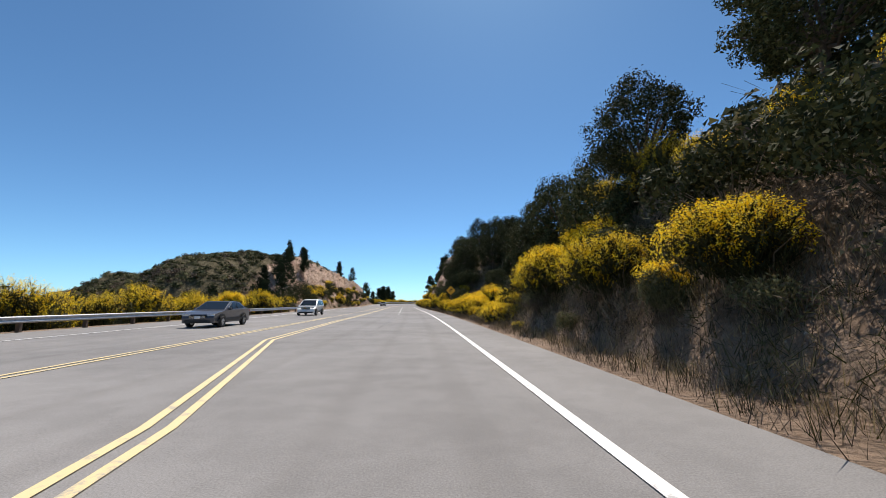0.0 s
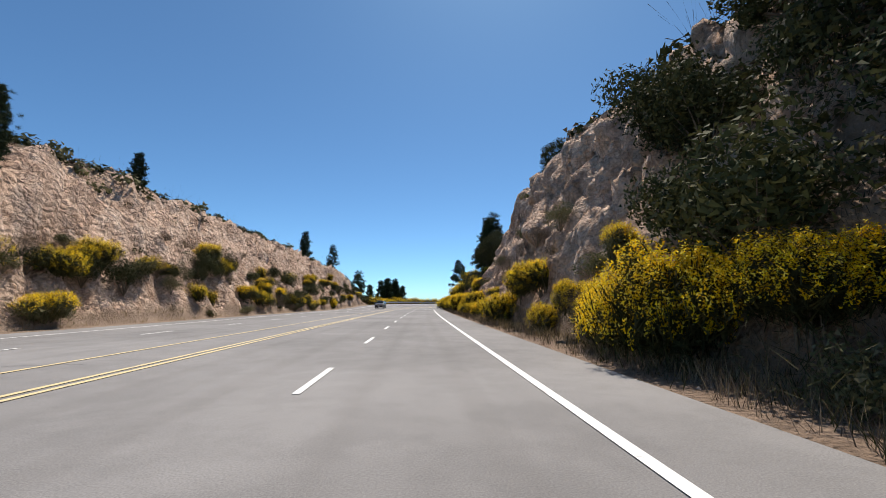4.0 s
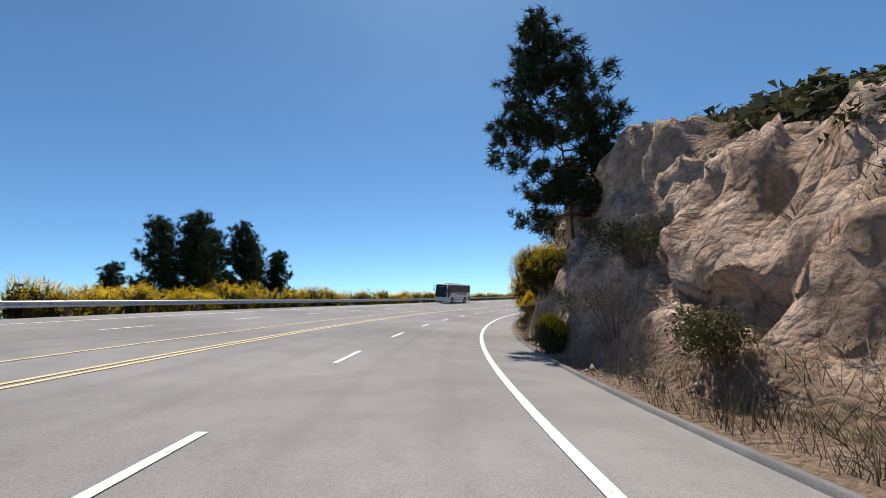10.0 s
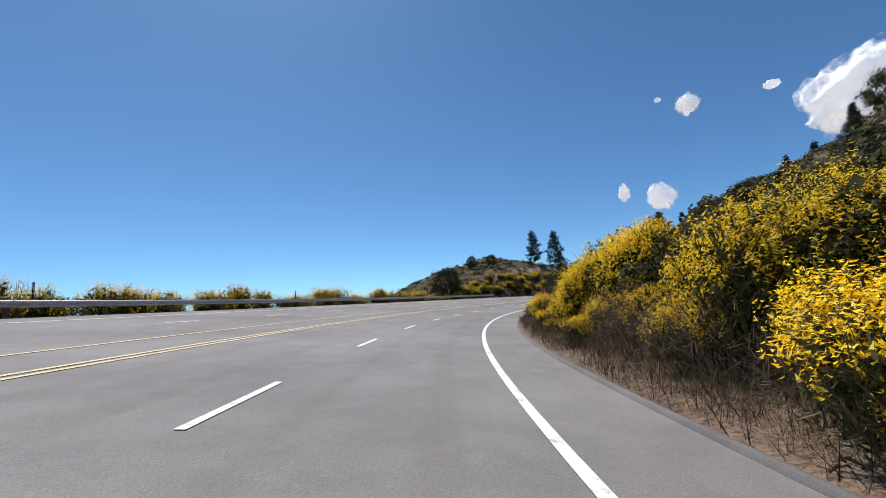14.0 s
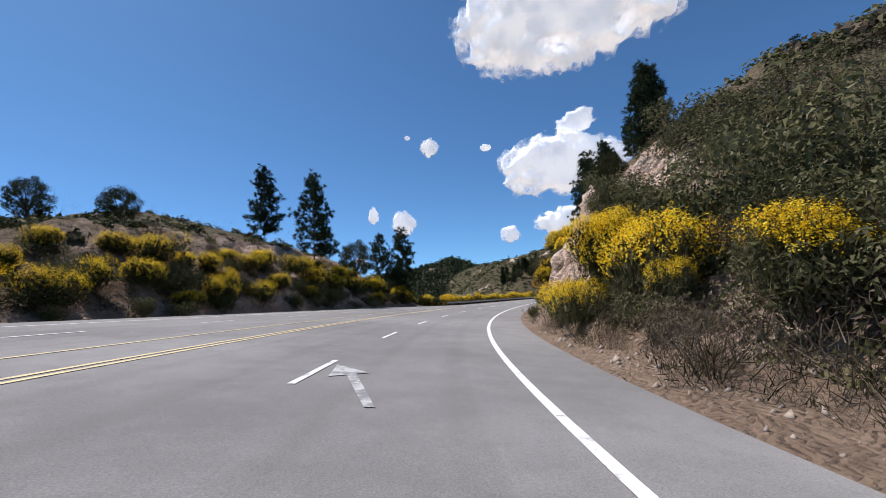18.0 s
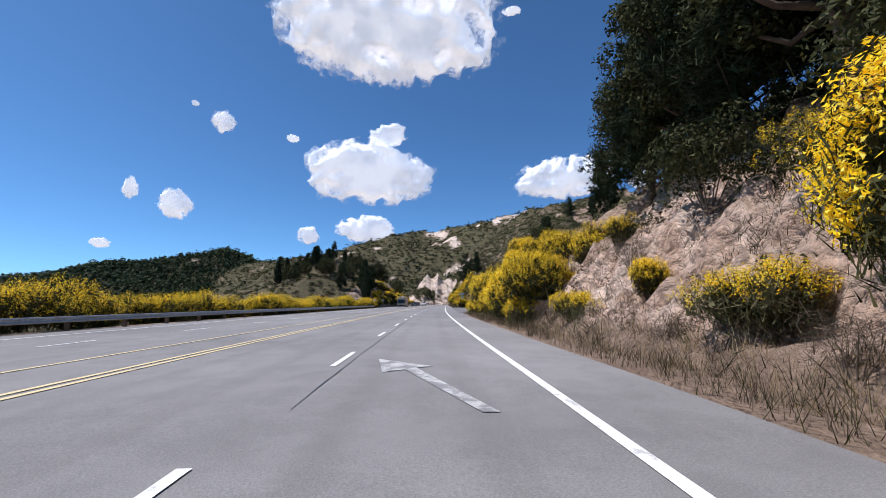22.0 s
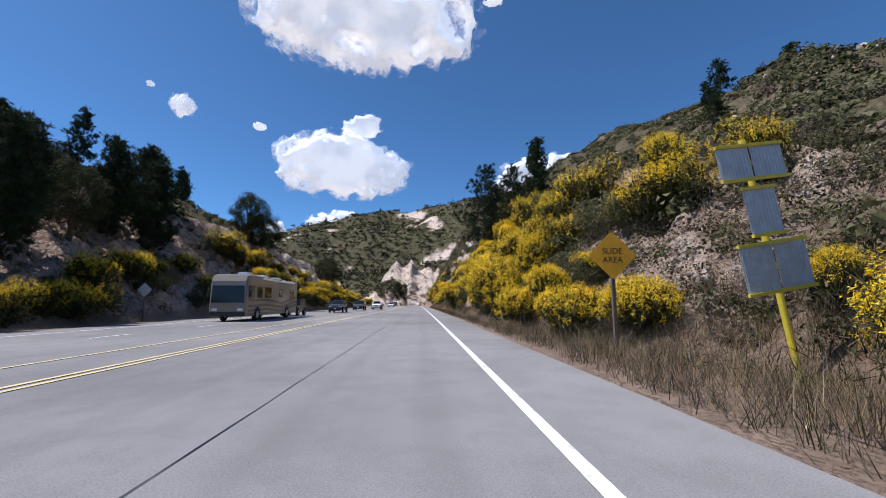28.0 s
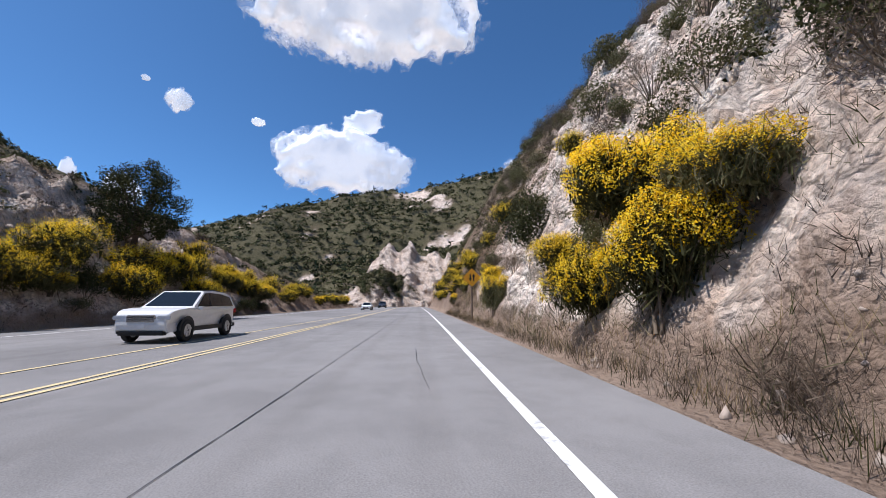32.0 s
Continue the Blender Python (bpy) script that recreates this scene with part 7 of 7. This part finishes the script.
def motor_home(s, d):
    root = tagged(empty("motor_home"), "brown and tan motor home with swooping stripes", "motor home")
    hw = 1.27
    body = [(-5.9, 0.5), (-5.95, 1.4), (-5.9, 3.2), (-5.75, 3.38), (5.3, 3.42), (5.75, 3.3), (5.95, 2.9), (6.0, 1.2), (5.95, 0.45), (5.7, 0.38), (-5.7, 0.4)]
    hull(body, hw, PAINT_TAN, "body", root)
    for sg in (-1, 1):
        x = sg * (hw + 0.001)
        for a, b, z0, z1 in ((3.1, 4.0, 1.75, 2.5), (1.2, 2.5, 1.8, 2.55), (-1.6, -0.7, 1.9, 2.5), (-4.9, -3.6, 1.85, 2.5)):
            w = side_pane([(a, z0), (b, z0), (b, z1), (a, z1)], x, GLASS, "side_window", root, 0.014)
            side_pane([(a - 0.05, z0 - 0.05), (b + 0.05, z0 - 0.05), (b + 0.05, z1 + 0.05), (a - 0.05, z1 + 0.05)], x, TRIM, "window_frame", root, 0.006)
        side_pane([(4.5, 1.6), (5.5, 1.6), (5.7, 2.6), (4.5, 2.6)], x, GLASS, "cab_window", root, 0.014)
        for z, k in ((1.55, 0.0), (1.15, 0.5), (0.8, 1.0)):
            side_pane([(5.6, z - 0.1), (2.0, z - 0.05), (-1.5, z - 0.35 + k * 0.1), (-5.7, z + 0.25), (-5.7, z + 0.5), (-1.5, z - 0.12 + k * 0.1), (2.0, z + 0.12), (5.6, z + 0.02)], x, PAINT_BROWN, "stripe", root, 0.005)
        side_pane([(-5.8, 0.42), (5.7, 0.42), (5.7, 0.62), (-5.8, 0.62)], x, PAINT_BROWN, "skirt", root, 0.009)
        for ya in (3.9, -2.9):
            arch(root, sg * (hw + 0.009), ya, 0.56)
            wheel(root, sg * (hw - 0.09), ya, 0.46, 0.28, 8)
        part("mirror", slab(sg * (hw + 0.18) - 0.1, sg * (hw + 0.18) + 0.1, 5.75, 5.9, 1.75, 2.2, 0.04), TRIM, root)
        part("mirror_arm", tube_bm([(sg * (hw - 0.05), 5.8, 2.3), (sg * (hw + 0.18), 5.83, 2.3), (sg * (hw + 0.18), 5.83, 2.1)], 0.025, 6), TRIM, root)
        part("headlight", slab(sg * 0.9 - 0.2, sg * 0.9 + 0.2, 5.92, 6.03, 0.75, 0.95, 0.03), LENS, root, "clear headlight")
    end_pane([(1.15, 6.0, 1.35), (1.1, 5.94, 2.75), (-1.1, 5.94, 2.75), (-1.15, 6.0, 1.35)], GLASS, "windscreen", root)
    part("bumper", slab(-1.22, 1.22, 5.85, 6.06, 0.42, 0.7, 0.05), TRIM, root)
    part("awning", tube_bm([(-hw - 0.06, -4.6, 3.2), (-hw - 0.06, 0, 3.2), (-hw - 0.06, 3.2, 3.2)], 0.07, 8), PAINT_WHITE, root, "rolled white awning")
    for y in (3.4, 0.2, -3.2):
        part("roof_unit", slab(-0.42, 0.42, y - 0.5, y + 0.5, 3.39, 3.68, 0.08), PAINT_WHITE, root, "white roof cooler")
    part("tow_bar", tube_bm([(0, -5.9, 0.55), (0, -6.9, 0.55)], 0.04, 8), TRIM, root)
    return set_down(root, s, d)


motor_home(533.0, -15.0)


def off_roader(s, d):
    root = tagged(empty("towed_off_roader"), "small black open-sided off-roader towed behind the motor home", "car")
    hw = 0.82
    hull([(-1.75, 0.5), (-1.8, 1.05), (0.35, 1.08), (0.45, 1.12), (1.55, 1.05), (1.62, 0.7), (1.6, 0.48), (-1.7, 0.45)], hw, PAINT_BLACK, "body", root)
    hull([(-1.75, 1.05), (-1.68, 1.78), (0.15, 1.8), (0.42, 1.1), (0.3, 1.05)], hw * 0.93, PAINT_BLACK, "soft_top", root)
    for sg in (-1, 1):
        side_pane([(-0.35, 1.12), (0.28, 1.12), (0.05, 1.7), (-0.35, 1.7)], sg * hw * 0.932, GLASS, "side_window", root)
        side_pane([(-1.6, 1.15), (-0.5, 1.15), (-0.5, 1.68), (-1.55, 1.68)], sg * hw * 0.932, GLASS, "side_window", root)
        for ya in (-1.15, 1.2):
            arch(root, sg * hw, ya, 0.46)
            wheel(root, sg * (hw - 0.02), ya, 0.38, 0.24)
        bm = bmesh.new()
        bmesh.ops.create_cone(bm, cap_ends=True, segments=16, radius1=0.1, radius2=0.09, depth=0.08, matrix=pose(sg * 0.5, 1.63, 0.85, 90, 0, 0))
        part("headlight", bm, LENS, root, "round headlight")
    end_pane([(0.66, 0.44, 1.14), (0.64, 0.2, 1.72), (-0.64, 0.2, 1.72), (-0.66, 0.44, 1.14)], GLASS, "windscreen", root)
    for k in range(7):
        part("grille_slot", slab(-0.3 + k * 0.1 - 0.025, -0.3 + k * 0.1 + 0.025, 1.6, 1.635, 0.7, 0.98), TRIM, root)
    part("bumper", slab(-0.75, 0.75, 1.62, 1.78, 0.5, 0.64, 0.02), TRIM, root)
    return set_down(root, s, d)


off_roader(542.2, -15.0)
